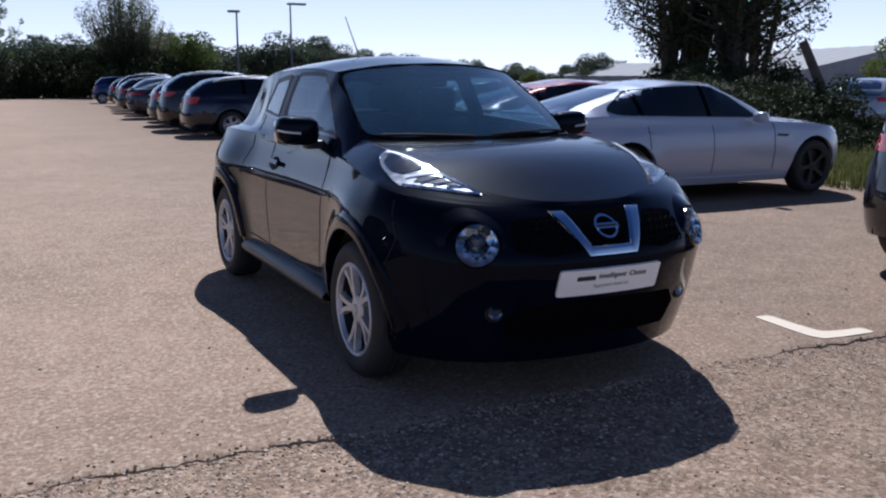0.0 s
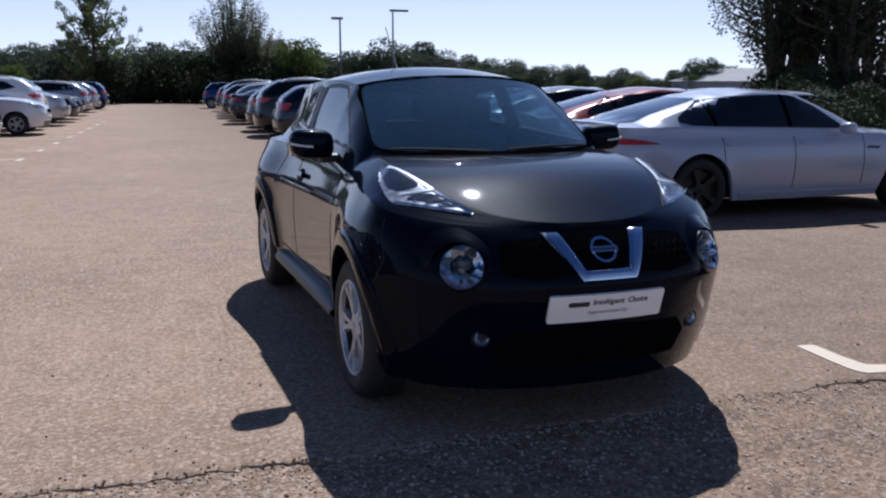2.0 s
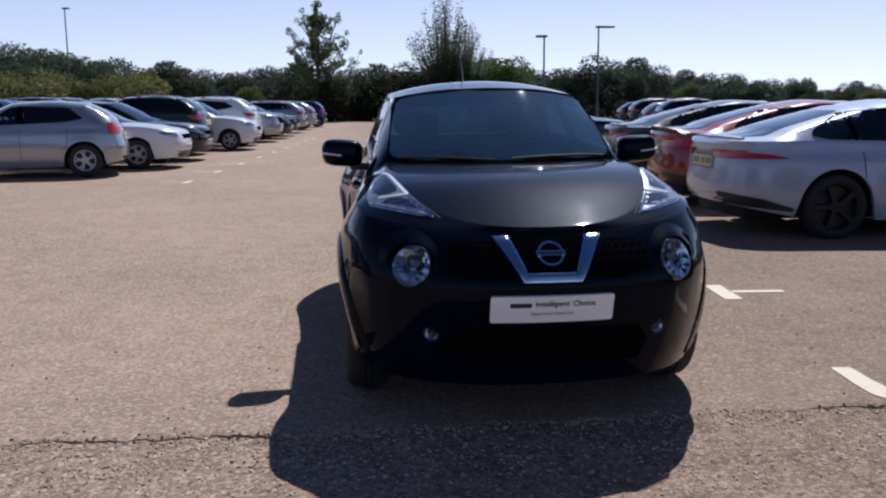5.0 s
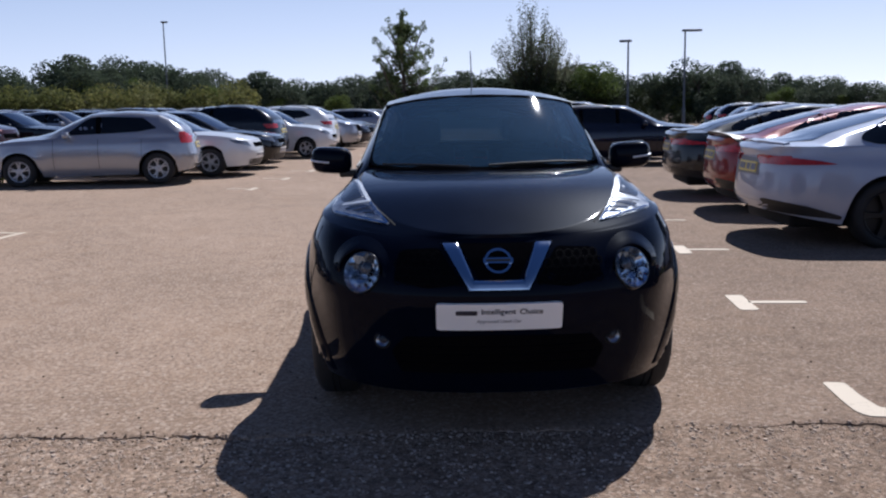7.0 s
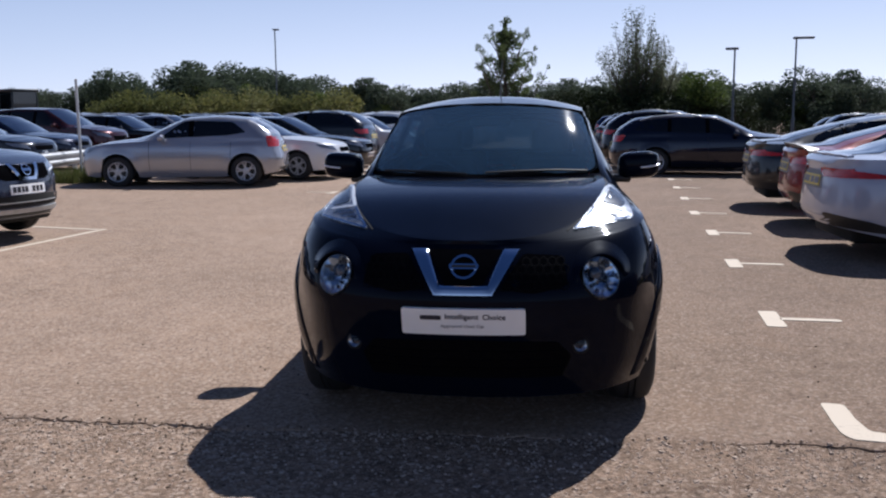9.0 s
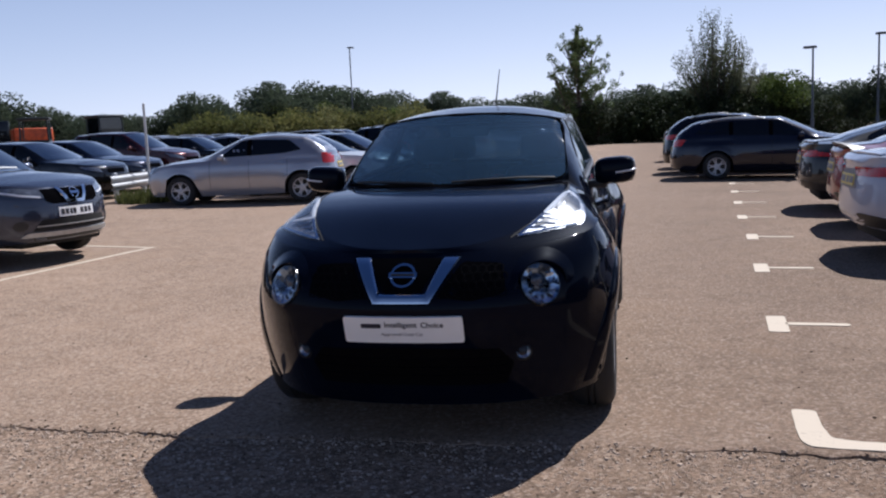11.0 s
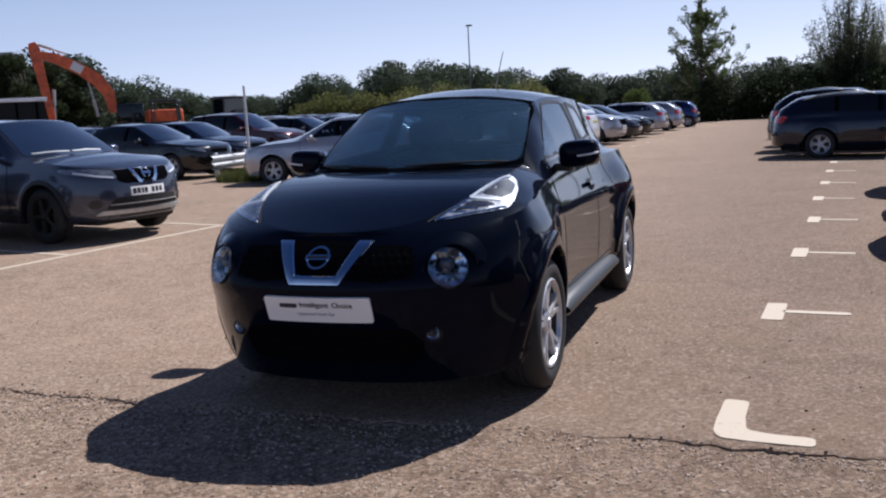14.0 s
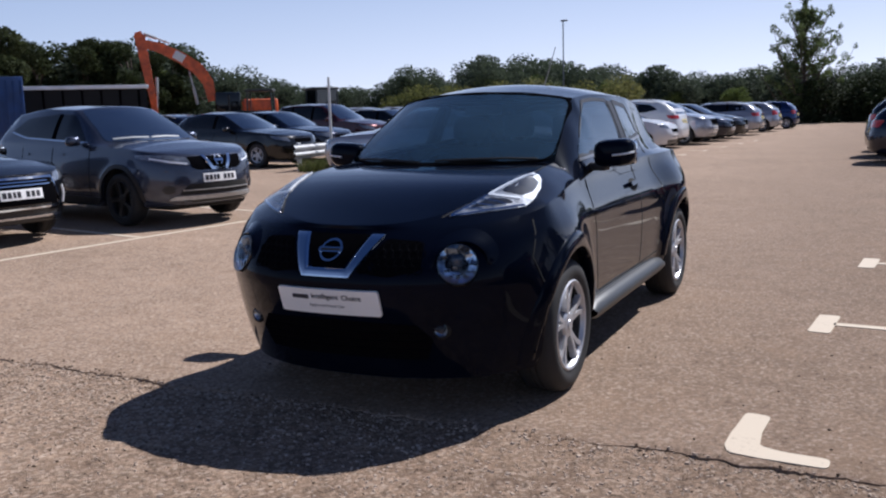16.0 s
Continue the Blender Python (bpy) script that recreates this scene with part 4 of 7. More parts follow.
    bvh = BVHTree.FromBMesh(body_mesh(s, n=(24, 56, 24), rows=(18, 12, 14)))
    part("chrome_grille_bar", decal(bvh, rounded([(-0.235, 0.885), (-0.13, 0.70), (0.13, 0.70), (0.235, 0.885), (0.185, 0.885), (0.10, 0.735), (-0.10, 0.735), (-0.185, 0.885)], 0.008), "front", 0.020, 0.03, 0.018), CHROME, car, "chrome V-shaped grille bar")
    bd = part("badge", decal(bvh, ngon(0, 0.81, 0.062, 0.062, 30), "front", 0.024, 0.02, 0.018, holes=(ngon(0, 0.81, 0.049, 0.049, 30),)), CHROME, car)
    part("badge_bar", decal(bvh, [(-0.07, 0.797), (0.07, 0.797), (0.07, 0.823), (-0.07, 0.823)], "front", 0.028, 0.03, 0.015), CHROME, bd)
    part("lower_grille", decal(bvh, rounded([(-0.56, 0.40), (0.56, 0.40), (0.46, 0.53), (-0.46, 0.53)], 0.03), "front", 0.008, 0.05), DARK, car)
    part("grille_slat", decal(bvh, line_poly([(-0.52, 0.455), (0.52, 0.455)], 0.012), "front", 0.018, 0.06, 0.012), STEEL, car)
    part("skid_trim", decal(bvh, rounded([(-0.66, 0.335), (0.66, 0.335), (0.60, 0.385), (-0.60, 0.385)], 0.02), "front", 0.018, 0.05), STEEL, car)
    part("bumper_crease", decal(bvh, line_poly([(-0.80, 0.72), (-0.45, 0.685), (0.45, 0.685), (0.80, 0.72)], 0.03), "front", 0.010, 0.05), PAINT, car)
    for sx in (1, -1):
        side = "right" if sx > 0 else "left"
        part("fog_lamp", decal(bvh, ngon(sx * 0.66, 0.47, 0.062, 0.055, 18), "front", 0.008, 0.03, 0.01), TRIM, car)
        part("sill_cladding", decal(bvh, [(0.42, 0.262), (2.24, 0.262), (2.24, 0.38), (0.42, 0.36)], side, 0.010, 0.1), TRIM, car)
        part("window_trim", decal(bvh, line_poly([(0.74, 1.075), (1.5, 1.11), (2.3, 1.15), (2.74, 1.23)], 0.016), side, 0.008, 0.08), CHROME, car)
        for y, R2, zc in s["arches"]:
            arc = [(y + (R2 + 0.028) * math.cos(radians(a)), zc + (R2 + 0.028) * math.sin(radians(a))) for a in range(-6, 187, 8)]
            part("arch_cladding", decal(bvh, line_poly(arc, 0.05), side, 0.010, 0.06), TRIM, car)
        part("light_strip", decal(bvh, line_poly([(sx * 0.44, 0.785), (sx * 0.62, 0.815), (sx * 0.78, 0.865)], 0.018), "front", 0.011, 0.04, 0.004), DRL, car)
        part("wiper", decal(bvh, line_poly([(sx * 0.50 - 0.1, 1.105), (sx * 0.25 - 0.1, 1.118), (sx * 0.02 - 0.1, 1.112)], 0.018), "front", 0.018, 0.05, 0.008), STEEL, car)
    T["xsuv"] = car
    s = gen_spec(4.12, 1.74, 1.46, 2.54, 0.86, 0.86, 0.93, 1.0, 0.50, 1.40, 2.55, 3.15, 0.95, r=0.315, qx=0.74, lr=0.5, rise=0.05, pf=2.4)
    s["handles"], s["seams"] = (1.25, 2.1), (0.66, 1.50, 2.32)
    car = generic_car("hatchback_car", s, [[(0.86, 0.99), (1.47, 1.01), (1.47, 1.34), (1.32, 1.32)], [(1.55, 1.01), (2.25, 1.04), (2.50, 1.10), (2.28, 1.31), (1.55, 1.345)]],
                      [(0.42, 0.66), (0.70, 0.70), (0.80, 0.82), (0.52, 0.77)], [(0.52, 0.80), (0.78, 0.80), (0.72, 1.02), (0.60, 1.02)], [(-0.50, 0.44), (0.50, 0.44), (0.42, 0.72), (-0.42, 0.72)], plate_f=0.56, fine_plate=True, fine=True)
    bvh = BVHTree.FromBMesh(body_mesh(s, n=(24, 56, 24), rows=(18, 12, 14)))
    for pts, w in (([(-0.52, 0.44), (-0.44, 0.73), (0.44, 0.73), (0.52, 0.44)], 0.025), ([(-0.36, 0.69), (0.36, 0.69)], 0.014), ([(-0.38, 0.655), (0.38, 0.655)], 0.014), ([(-0.6, 0.40), (0.6, 0.40)], 0.022), ([(-0.58, 0.30), (0.58, 0.30)], 0.026)):
        part("chrome_trim", decal(bvh, line_poly(pts, w), "front", 0.016, 0.05), CHROME, car)
    for sx in (1, -1):
        part("light_strip", decal(bvh, line_poly([(sx * 0.62, 0.42), (sx * 0.64, 0.52), (sx * 0.63, 0.62)], 0.022), "front", 0.012, 0.04), DRL, car)
    T["xhatch"] = car
    return T


TEMPLATES = make_templates()
COLOURS = {
    "silver": (0.36, 0.37, 0.41), "white": (0.66, 0.67, 0.69), "black": (0.005, 0.005, 0.007), "navy": (0.006, 0.008, 0.022), "blue": (0.012, 0.028, 0.11),
    "red": (0.20, 0.013, 0.010), "maroon": (0.045, 0.008, 0.009), "grey": (0.026, 0.031, 0.046), "gunmetal": (0.044, 0.052, 0.080), "charcoal": (0.010, 0.011, 0.014), "beige": (0.42, 0.38, 0.34), "ice": (0.40, 0.43, 0.52),
}
KIND_WORDS = {"saloon": "saloon", "hatch": "hatchback", "estate": "estate", "suv": "SUV", "mpv": "people carrier", "city": "small hatchback"}
USED = set()


def paint_thing(root, col, light=False):
    for o in root.children_recursive:
        if o.data and o.data.materials and o.data.materials[0] == PAINT:
            o.color = (*col, 1)
            if light:
                o.material_slots[0].link = "OBJECT"
                o.material_slots[0].material = PEARL


def park(kind, colour, x, y, way, words, group, turn=0.0):
    """A parked car with the middle of its aisle-side end at x, y. way: nose out over the aisle ("nose") or tail out."""
    src = TEMPLATES[kind]
    sx = SPECS[kind]
    if group == "right row":
        rz, end = (85.3, sx["yr"]) if way == "tail" else (-94.7, sx["yf"])
    else:
        rz, end = (-94.7, sx["yr"]) if way == "tail" else (85.3, sx["yf"])
    rz += turn
    m = Matrix.Translation((x, y, fall((x + (2.2 if group == "right row" else -2.2))))) @ pose(0, 0, 0, 0, 0, rz) @ Matrix.Translation((0, -end, 0))
    if kind not in USED:
        USED.add(kind)
        ob = src
        ob.matrix_basis = m
    else:
        ob = copy_thing(src, m)
    paint_thing(ob, COLOURS[colour], colour in ("ice", "white"))
    return tagged(ob, words, "car", "parked cars")


SPECS = {"saloon": dict(yf=-0.87, yr=4.08), "hatch": dict(yf=-0.90, yr=3.35), "estate": dict(yf=-0.90, yr=3.95), "suv": dict(yf=-0.93, yr=3.45), "mpv": dict(yf=-0.94, yr=3.56), "city": dict(yf=-0.76, yr=2.94), "xsuv": dict(yf=-0.93, yr=3.45), "xhatch": dict(yf=-0.86, yr=3.26)}


def fill_lot():
    R, L = "right row", "left row"
    park("saloon", "ice", 3.06, 5.22, "tail", "pale silver-blue saloon with dark windows and black alloy wheels", R, 4.5)
    red = park("saloon", "red", 3.42, 7.85, "tail", "bright red fastback with a dark boot spoiler", R)
    bm = bmesh.new()
    row = [(-0.76, 3.78, 0.98), (-0.70, 3.84, 1.035), (-0.4, 3.90, 1.065), (0.4, 3.90, 1.065), (0.70, 3.84, 1.035), (0.76, 3.78, 0.98)]
    prev = None
    for x, y, z in row:
        ring = [bm.verts.new((x, y - 0.11, z)), bm.verts.new((x, y, z + 0.022)), bm.verts.new((x, y + 0.10, z + 0.03)), bm.verts.new((x, y + 0.09, z)), bm.verts.new((x, y, z - 0.012))]
        if prev:
            for k in range(5):
                bm.faces.new((prev[k], prev[(k + 1) % 5], ring[(k + 1) % 5], ring[k]))
        else:
            bm.faces.new(ring)
        prev = ring
    bm.faces.new(prev[::-1])
    bmesh.ops.recalc_face_normals(bm, faces=bm.faces)
    part("spoiler", bm, TRIM, red, "dark boot spoiler")
    park("saloon", "charcoal", 3.45, 10.35, "tail", "dark charcoal saloon with a red tail light strip", R)
    park("estate", "navy", 1.85, 18.6, "tail", "dark navy estate car with silver roof rails", R)
    park("suv", "black", 1.75, 21.2, "tail", "tall black SUV with roof rails", R)
    park("hatch", "navy", 1.9, 23.8, "tail", "dark blue hatchback in the row", R)
    park("city", "silver", 2.4, 26.3, "tail", "small silver hatchback in the row", R)
    park("saloon", "navy", 2.0, 28.9, "tail", "dark navy saloon in the row", R)
    park("hatch", "silver", 2.4, 31.5, "tail", "silver hatchback in the row", R)
    park("estate", "grey", 2.3, 34.1, "tail", "grey estate in the row", R)
    park("suv", "charcoal", 2.6, 37.0, "tail", "charcoal SUV in the row", R)
    park("hatch", "grey", 2.9, 40.0, "tail", "grey hatchback in the row", R)
    park("hatch", "navy", 3.0, 43.0, "tail", "navy hatchback in the row", R)
    park("city", "blue", 2.9, 49.0, "tail", "bright blue small car at the row's far end", R)
    park("suv", "black", 3.35, -0.02, "tail", "black SUV parked with a chrome bumper strip", R)
    park("xsuv", "gunmetal", -5.55, 5.08, "nose", "metallic grey SUV with a chrome V grille, nose to the aisle", L, -5.8)
    park("xhatch", "charcoal", -6.38, 2.72, "nose", "dark grey hatchback with a chrome-edged grille, nose to the aisle", L)
    park("hatch", "silver", -5.22, 14.25, "tail", "silver hatchback parked along the grass edge", L, 13.0)
    park("hatch", "white", -4.35, 16.1, "nose", "white hatchback, nose to the aisle", L)
    park("hatch", "black", -4.25, 18.6, "nose", "black hatchback, nose to the aisle", L)
    park("suv", "charcoal", -4.6, 21.1, "tail", "dark SUV in the row", L)
    park("city", "white", -3.5, 23.6, "nose", "small white car, nose to the aisle", L)
    park("suv", "white", -3.7, 26.2, "tail", "white SUV with red tail lights, tail to the aisle", L)
    park("suv", "silver", -3.2, 29.0, "nose", "silver SUV, nose to the aisle", L)
    park("hatch", "navy", -3.0, 31.8, "nose", "dark blue hatchback, nose to the aisle", L)
    park("hatch", "black", -2.9, 34.6, "nose", "black hatchback, nose to the aisle", L)
    park("estate", "silver", -2.7, 38.5, "tail", "silver estate, tail to the aisle", L)
    park("hatch", "silver", -2.4, 43.0, "tail", "silver hatchback, tail to the aisle", L)
    park("city", "blue", -2.0, 48.0, "tail", "blue small car at the row's far end", L)
    park("hatch", "black", -11.3, 15.3, "nose", "black hatchback behind the crash barrier", L)
    park("hatch", "navy", -12.0, 18.3, "nose", "dark blue hatchback behind the crash barrier", L)
    park("mpv", "maroon", -13.0, 22.5, "nose", "dark red people carrier", L)
    park("suv", "silver", 19.5, 13.6, "tail", "silver SUV beyond the hedge", R, 30)
    park("hatch", "silver", 19.5, 9.0, "tail", "silver hatchback beyond the hedge", R, 30)
    rnd = random.Random(5)
    for x0, y0, y1, way in ((-12.2, 25.6, 50, "nose"), (-18.6, 20.0, 46, "tail"), (-25.0, 23, 46, "nose")):
        y = y0
        while y < y1:
            kind = rnd.choice(("hatch", "suv", "hatch", "hatch", "estate", "city"))
            col = rnd.choice(("black", "silver", "grey", "navy", "charcoal", "silver", "white", "maroon", "black"))
            park(kind, col, x0 + LEAN * (y - y0), y, way, f"{col} {KIND_WORDS[kind]} in a far row", L)
            y += 2.75
    y = 12.9
    while y < 44:
        kind = rnd.choice(("hatch", "suv", "hatch", "hatch", "estate", "saloon"))
        col = rnd.choice(("black", "silver", "grey", "navy", "charcoal", "silver", "white"))
        park(kind, col, 10.8 + LEAN * (y - 12.9), y, "tail", f"{col} {KIND_WORDS[kind]} in a far row", R)
        y += 2.65


fill_lot()


# ---------------------------------------------------------------- trees
def crown_mesh(rnd, lobes, count, size, mat, name="crown"):
    """Many small leaf clumps scattered through a set of lobes (x, y, z, rx, ry, rz)."""
    vol = [l[3] * l[4] * l[5] for l in lobes]
    verts, faces = [], []
    for _ in range(count):
        l = rnd.choices(lobes, vol)[0]
        d = Vector((rnd.gauss(0, 1), rnd.gauss(0, 1), rnd.gauss(0, 1))).normalized()
        r = rnd.uniform(0.25, 1) ** 0.5
        p = Vector((l[0] + d.x * r * l[3], l[1] + d.y * r * l[4], l[2] + d.z * r * l[5]))
        a = Vector((rnd.gauss(0, 1), rnd.gauss(0, 1), rnd.gauss(0, 0.6))).normalized()
        b = a.orthogonal().normalized()
        b = (b * math.cos(1.3 * d.x) + a.cross(b) * math.sin(1.3 * d.x)).normalized()
        k = size * rnd.uniform(0.5, 1.3)
        o = len(verts)
        verts += [p - a * k, p - b * k * 0.55 + a * 0.1 * k, p + a * k, p + b * k * 0.55 - a * 0.1 * k]
        faces.append((o, o + 1, o + 2, o + 3))
    me = bpy.data.meshes.new(name)
    me.from_pydata([tuple(v) for v in verts], [], faces)
    me.materials.append(mat)
    return me


def tree_template(name, rnd, h, w, kind, mat, count, size):
    root = new(name)
    bm = bmesh.new()
    tr = max(0.10, h * 0.022)
    lobes = []
    if kind == "stems":
        tube(bm, [(0, 0, 0), (0.1, 0, h * 0.4), (0, 0.1, h * 0.93)], [tr, tr * 0.7, 0.03])
        for k in range(4):
            a = k * 1.7
            tube(bm, [(0, 0, 0), (0.5 * math.cos(a), 0.5 * math.sin(a), h * 0.3), (1.1 * math.cos(a), 1.1 * math.sin(a), h * 0.8)], [tr * 0.6, tr * 0.5, 0.03], 6)
        for i in range(96):
            u = (i + 0.5) / 96
            z = h * (0.26 + 0.70 * u)
            a = i * 2.4 + rnd.uniform(-0.4, 0.4)
            prof = min(1.0, 0.55 + u * 1.6) if u < 0.3 else (1 - ((u - 0.3) / 0.72) ** 2.3)
            rr = w * 0.5 * max(0.06, prof) * rnd.uniform(0.15, 0.95)
            p = (math.cos(a) * rr, math.sin(a) * rr, z)
            tube(bm, [(0, 0, z - h * 0.10), (p[0] * 0.75, p[1] * 0.75, z - h * 0.04), p], [tr * 0.3, tr * 0.18, 0.012], 5)
            lobes.append((*p, w * 0.095, w * 0.095, h * rnd.uniform(0.04, 0.08)))
    elif kind == "plume":
        tube(bm, [(0, 0, 0), (0.05, 0, h * 0.5), (0, 0.05, h * 0.9)], [tr, tr * 0.6, 0.03])
        for i in range(26):
            a, q = i * 2.4, (i / 25) ** 0.6
            rr, top = w * 0.5 * q, h * (1.0 - 0.42 * q ** 1.6) * rnd.uniform(0.90, 1.03)
            foot = h * (0.04 + 0.16 * rnd.random())
            line = [Vector((math.cos(a) * rr * u ** 0.7, math.sin(a) * rr * u ** 0.7, foot + (top - foot) * u)) for u in (0.0, 0.25, 0.5, 0.75, 1.0)]
            tube(bm, line, [tr * 0.4, tr * 0.3, tr * 0.22, tr * 0.14, 0.01], 5)
            for k in range(15):
                u = 0.08 + 0.92 * k / 14
                c = line[0].lerp(line[-1], u) if u > 0.99 else line[int(u * 4)].lerp(line[int(u * 4) + 1], u * 4 - int(u * 4))
                g = w * 0.070 * (1.12 - 0.42 * u) * rnd.uniform(0.7, 1.3)
                lobes.append((c.x + rnd.gauss(0, 0.05) * w * (1 - u), c.y + rnd.gauss(0, 0.05) * w * (1 - u), c.z, g, g, g * 1.9))
    elif kind == "sparse":
        spread = curve([(0, 0.75), (0.25, 1.0), (0.5, 0.72), (0.75, 0.55), (1.0, 0.22)])
        tube(bm, [(0, 0, 0), (0.05, 0, h * 0.5), (-0.05, 0, h)], [tr, tr * 0.6, 0.03])
        n = 58
        for i in range(n):
            u = i / (n - 1)
            z = h * (0.06 + 0.80 * u)
            a = i * 2.4 + rnd.uniform(-0.5, 0.5)
            rr = w * 0.5 * spread(u) * rnd.uniform(0.55, 1.12) + 0.1
            p = (math.cos(a) * rr, math.sin(a) * rr, z + min(rnd.uniform(0.35, 1.25) * rr, h - z))
            tube(bm, [(0, 0, z), (p[0] * 0.5, p[1] * 0.5, z + 0.05), p], [tr * 0.35, tr * 0.2, 0.012], 5)
            lobes.append((rnd.gauss(0, 0.12), rnd.gauss(0, 0.12), h * (0.72 + 0.29 * u), 0.17, 0.17, 0.22))
            for q in (0.3, 0.55, 0.8, 1.0):
                k = w * 0.052 * (1.1 - 0.35 * q) * rnd.uniform(0.7, 1.3)
                lobes.append((p[0] * q, p[1] * q, z + (p[2] - z) * q, k, k, k * 1.1))
    else:
        tube(bm, [(0, 0, 0), (0.15, 0.1, h * 0.35), (0, 0, h * 0.8)], [tr, tr * 0.75, 0.04])
        for i in range(22):
            a, z = rnd.uniform(0, 6.28), h * rnd.uniform(0.10, 0.90)
            rr = w * 0.5 * math.sin(math.pi * min(0.95, z / h * 0.95)) ** 0.6 * rnd.uniform(0.35, 0.9)
            p = (math.cos(a) * rr, math.sin(a) * rr, z)
            tube(bm, [(0, 0, z * 0.6), (p[0] * 0.5, p[1] * 0.5, z * 0.85), p], [tr * 0.45, tr * 0.3, 0.02], 5)
            k = rnd.uniform(0.15, 0.27) * w
            lobes.append((*p, k, k, k * 0.75))
    trunk = part("trunk", bm, BARK, root)
    share("crown", crown_mesh(rnd, lobes, count, size, mat), root)
    return root


def put_tree(src, used, x, y, sc, rz, words, cat="tree", z=0.0):
    m = Matrix.Translation((x, y, z - 0.03)) @ pose(0, 0, 0, 0, 0, rz)
    if src.name in used:
        ob = copy_thing(src, m)
    else:
        used.add(src.name)
        ob = src
        ob.matrix_basis = m
    ob.scale = (sc, sc, sc)
    return tagged(ob, words, cat, "trees round the car park")


def build_trees():
    rnd = random.Random(11)
    used = set()
    broad = [tree_template("broadleaf_tree", rnd, 8, 9.5, "broad", LEAF_BELT_HAZED, 9000, 0.20) for _ in range(5)]
    bright = [tree_template("broadleaf_tree", rnd, 7, 7, "broad", LEAF_BRIGHT, 7000, 0.17) for _ in range(2)]
    bush = [tree_template("bush", rnd, 3.0, 4.5, "broad", LEAF_SHADE, 6000, 0.10) for _ in range(2)]
    olive = tree_template("bush", rnd, 3.0, 4.5, "broad", LEAF_OLIVE, 6000, 0.10)
    pop = tree_template("poplar_tree", rnd, 9.6, 6.0, "plume", LEAF_POPLAR, 30000, 0.07)
    stem = tree_template("poplar_tree", rnd, 9.4, 5.4, "stems", LEAF_SHADE, 15000, 0.062)
    spa = tree_template("sparse_tree", rnd, 8.2, 5.8, "sparse", LEAF_SPRING, 16000, 0.085)
    pine = tree_template("pine_tree", rnd, 9, 5.5, "broad", LEAF, 16000, 0.13)
    # far belt of trees behind the lot: its height along the bearing
    top = curve([(-60, 8.0), (-47, 8.2), (-38, 6.6), (-35, 4.6), (-28, 4.2), (-26, 5.9), (-20, 6.1), (-14.5, 5.9), (-11.7, 4.9), (-10.7, 3.7), (-9.7, 5.0), (-7.5, 4.3), (-5, 5.0), (0, 4.3), (3, 5.1), (10, 5.2), (13, 3.9), (15.5, 4.8), (18, 4.6), (21, 4.2), (25, 3.3), (29, 3.2), (33, 2.6), (34.5, 3.5), (37, 2.8), (60, 3.0)])
    for i in range(190):
        a = -60 + 118 * i / 189 + rnd.uniform(-0.25, 0.25)
        d = 88 + 6 * math.sin(i * 1.7) + rnd.uniform(-5, 5)
        x, y = d * math.sin(radians(a)), d * math.cos(radians(a)) - 4
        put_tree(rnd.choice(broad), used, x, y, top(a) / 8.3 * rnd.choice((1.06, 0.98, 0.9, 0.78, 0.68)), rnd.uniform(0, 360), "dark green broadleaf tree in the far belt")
    for i in range(30):
        a = -55 + 108 * i / 29 + rnd.uniform(-1, 1)
        d = 80 + rnd.uniform(-3, 3)
        put_tree(rnd.choice(bright), used, d * math.sin(radians(a)), d * math.cos(radians(a)) - 4, top(a) / 8.3 * rnd.uniform(0.55, 0.85), rnd.uniform(0, 360), "lighter green broadleaf tree before the far belt")
    for i in range(62):
        a = -58 + 114 * i / 61
        d = 74 + rnd.uniform(-3, 3)
        put_tree(rnd.choice(bush), used, d * math.sin(radians(a)), d * math.cos(radians(a)) - 4, top(a) / 8.3 * rnd.uniform(0.7, 1.1), rnd.uniform(0, 360), "dense dark hedge bush at the lot's end", "bush", z=-0.35)
    for i in range(11):
        put_tree(rnd.choice(bush), used, -3.2 + 1.7 * i, 61.5 + rnd.uniform(-1, 1) + 0.2 * i, rnd.uniform(0.9, 1.15), rnd.uniform(0, 360), "dense dark hedge bush across the aisle's end", "bush", z=-0.5)
    for i in range(9):
        put_tree(olive, used, -26 + 1.5 * i, 49.5 + 0.45 * i + rnd.uniform(-0.5, 0.5), rnd.uniform(0.8, 1.08), rnd.uniform(0, 360), "olive-yellow sunlit bush behind the far cars", "bush")
    put_tree(pop, used, 6.7, 65, 1.0, 20, "tall grey-green poplar at the end of the car park")
    put_tree(pop, used, 8.3, 65.6, 0.78, 130, "tall grey-green poplar at the end of the car park")
    put_tree(rnd.choice(bright), used, 11.5, 63, 0.62, 70, "green tree beside the poplar")
    put_tree(spa, used, -2.8, 60.5, 1.0, 70, "light green sparse tree with bare twigs")
    for x, y, sc in ((20.5, 22.6, 1.0), (21.9, 22.9, 1.15), (21.7, 20.8, 1.05), (23.3, 21.3, 1.1)):
        put_tree(stem, used, x, y, sc, x * 40, "tall dark poplar with bare lower stems beside the sheds", z=-0.2)
    for x, y, sc in ((10.4, 8.8, 0.40), (11.6, 9.6, 0.44), (12.9, 10.2, 0.46), (13.0, 11.6, 0.44), (13.9, 13.0, 0.46), (15.0, 14.6, 0.50), (14.6, 10.6, 0.36), (12.0, 8.4, 0.42), (12.5, 8.9, 0.5), (11.4, 7.2, 0.26), (12.6, 8.0, 0.28), (16.5, 17.4, 0.56), (18.4, 19.0, 0.62), (19.6, 21.4, 0.7), (20.6, 20.2, 0.72), (21.6, 19.0, 0.7), (17.6, 15.5, 0.5)):
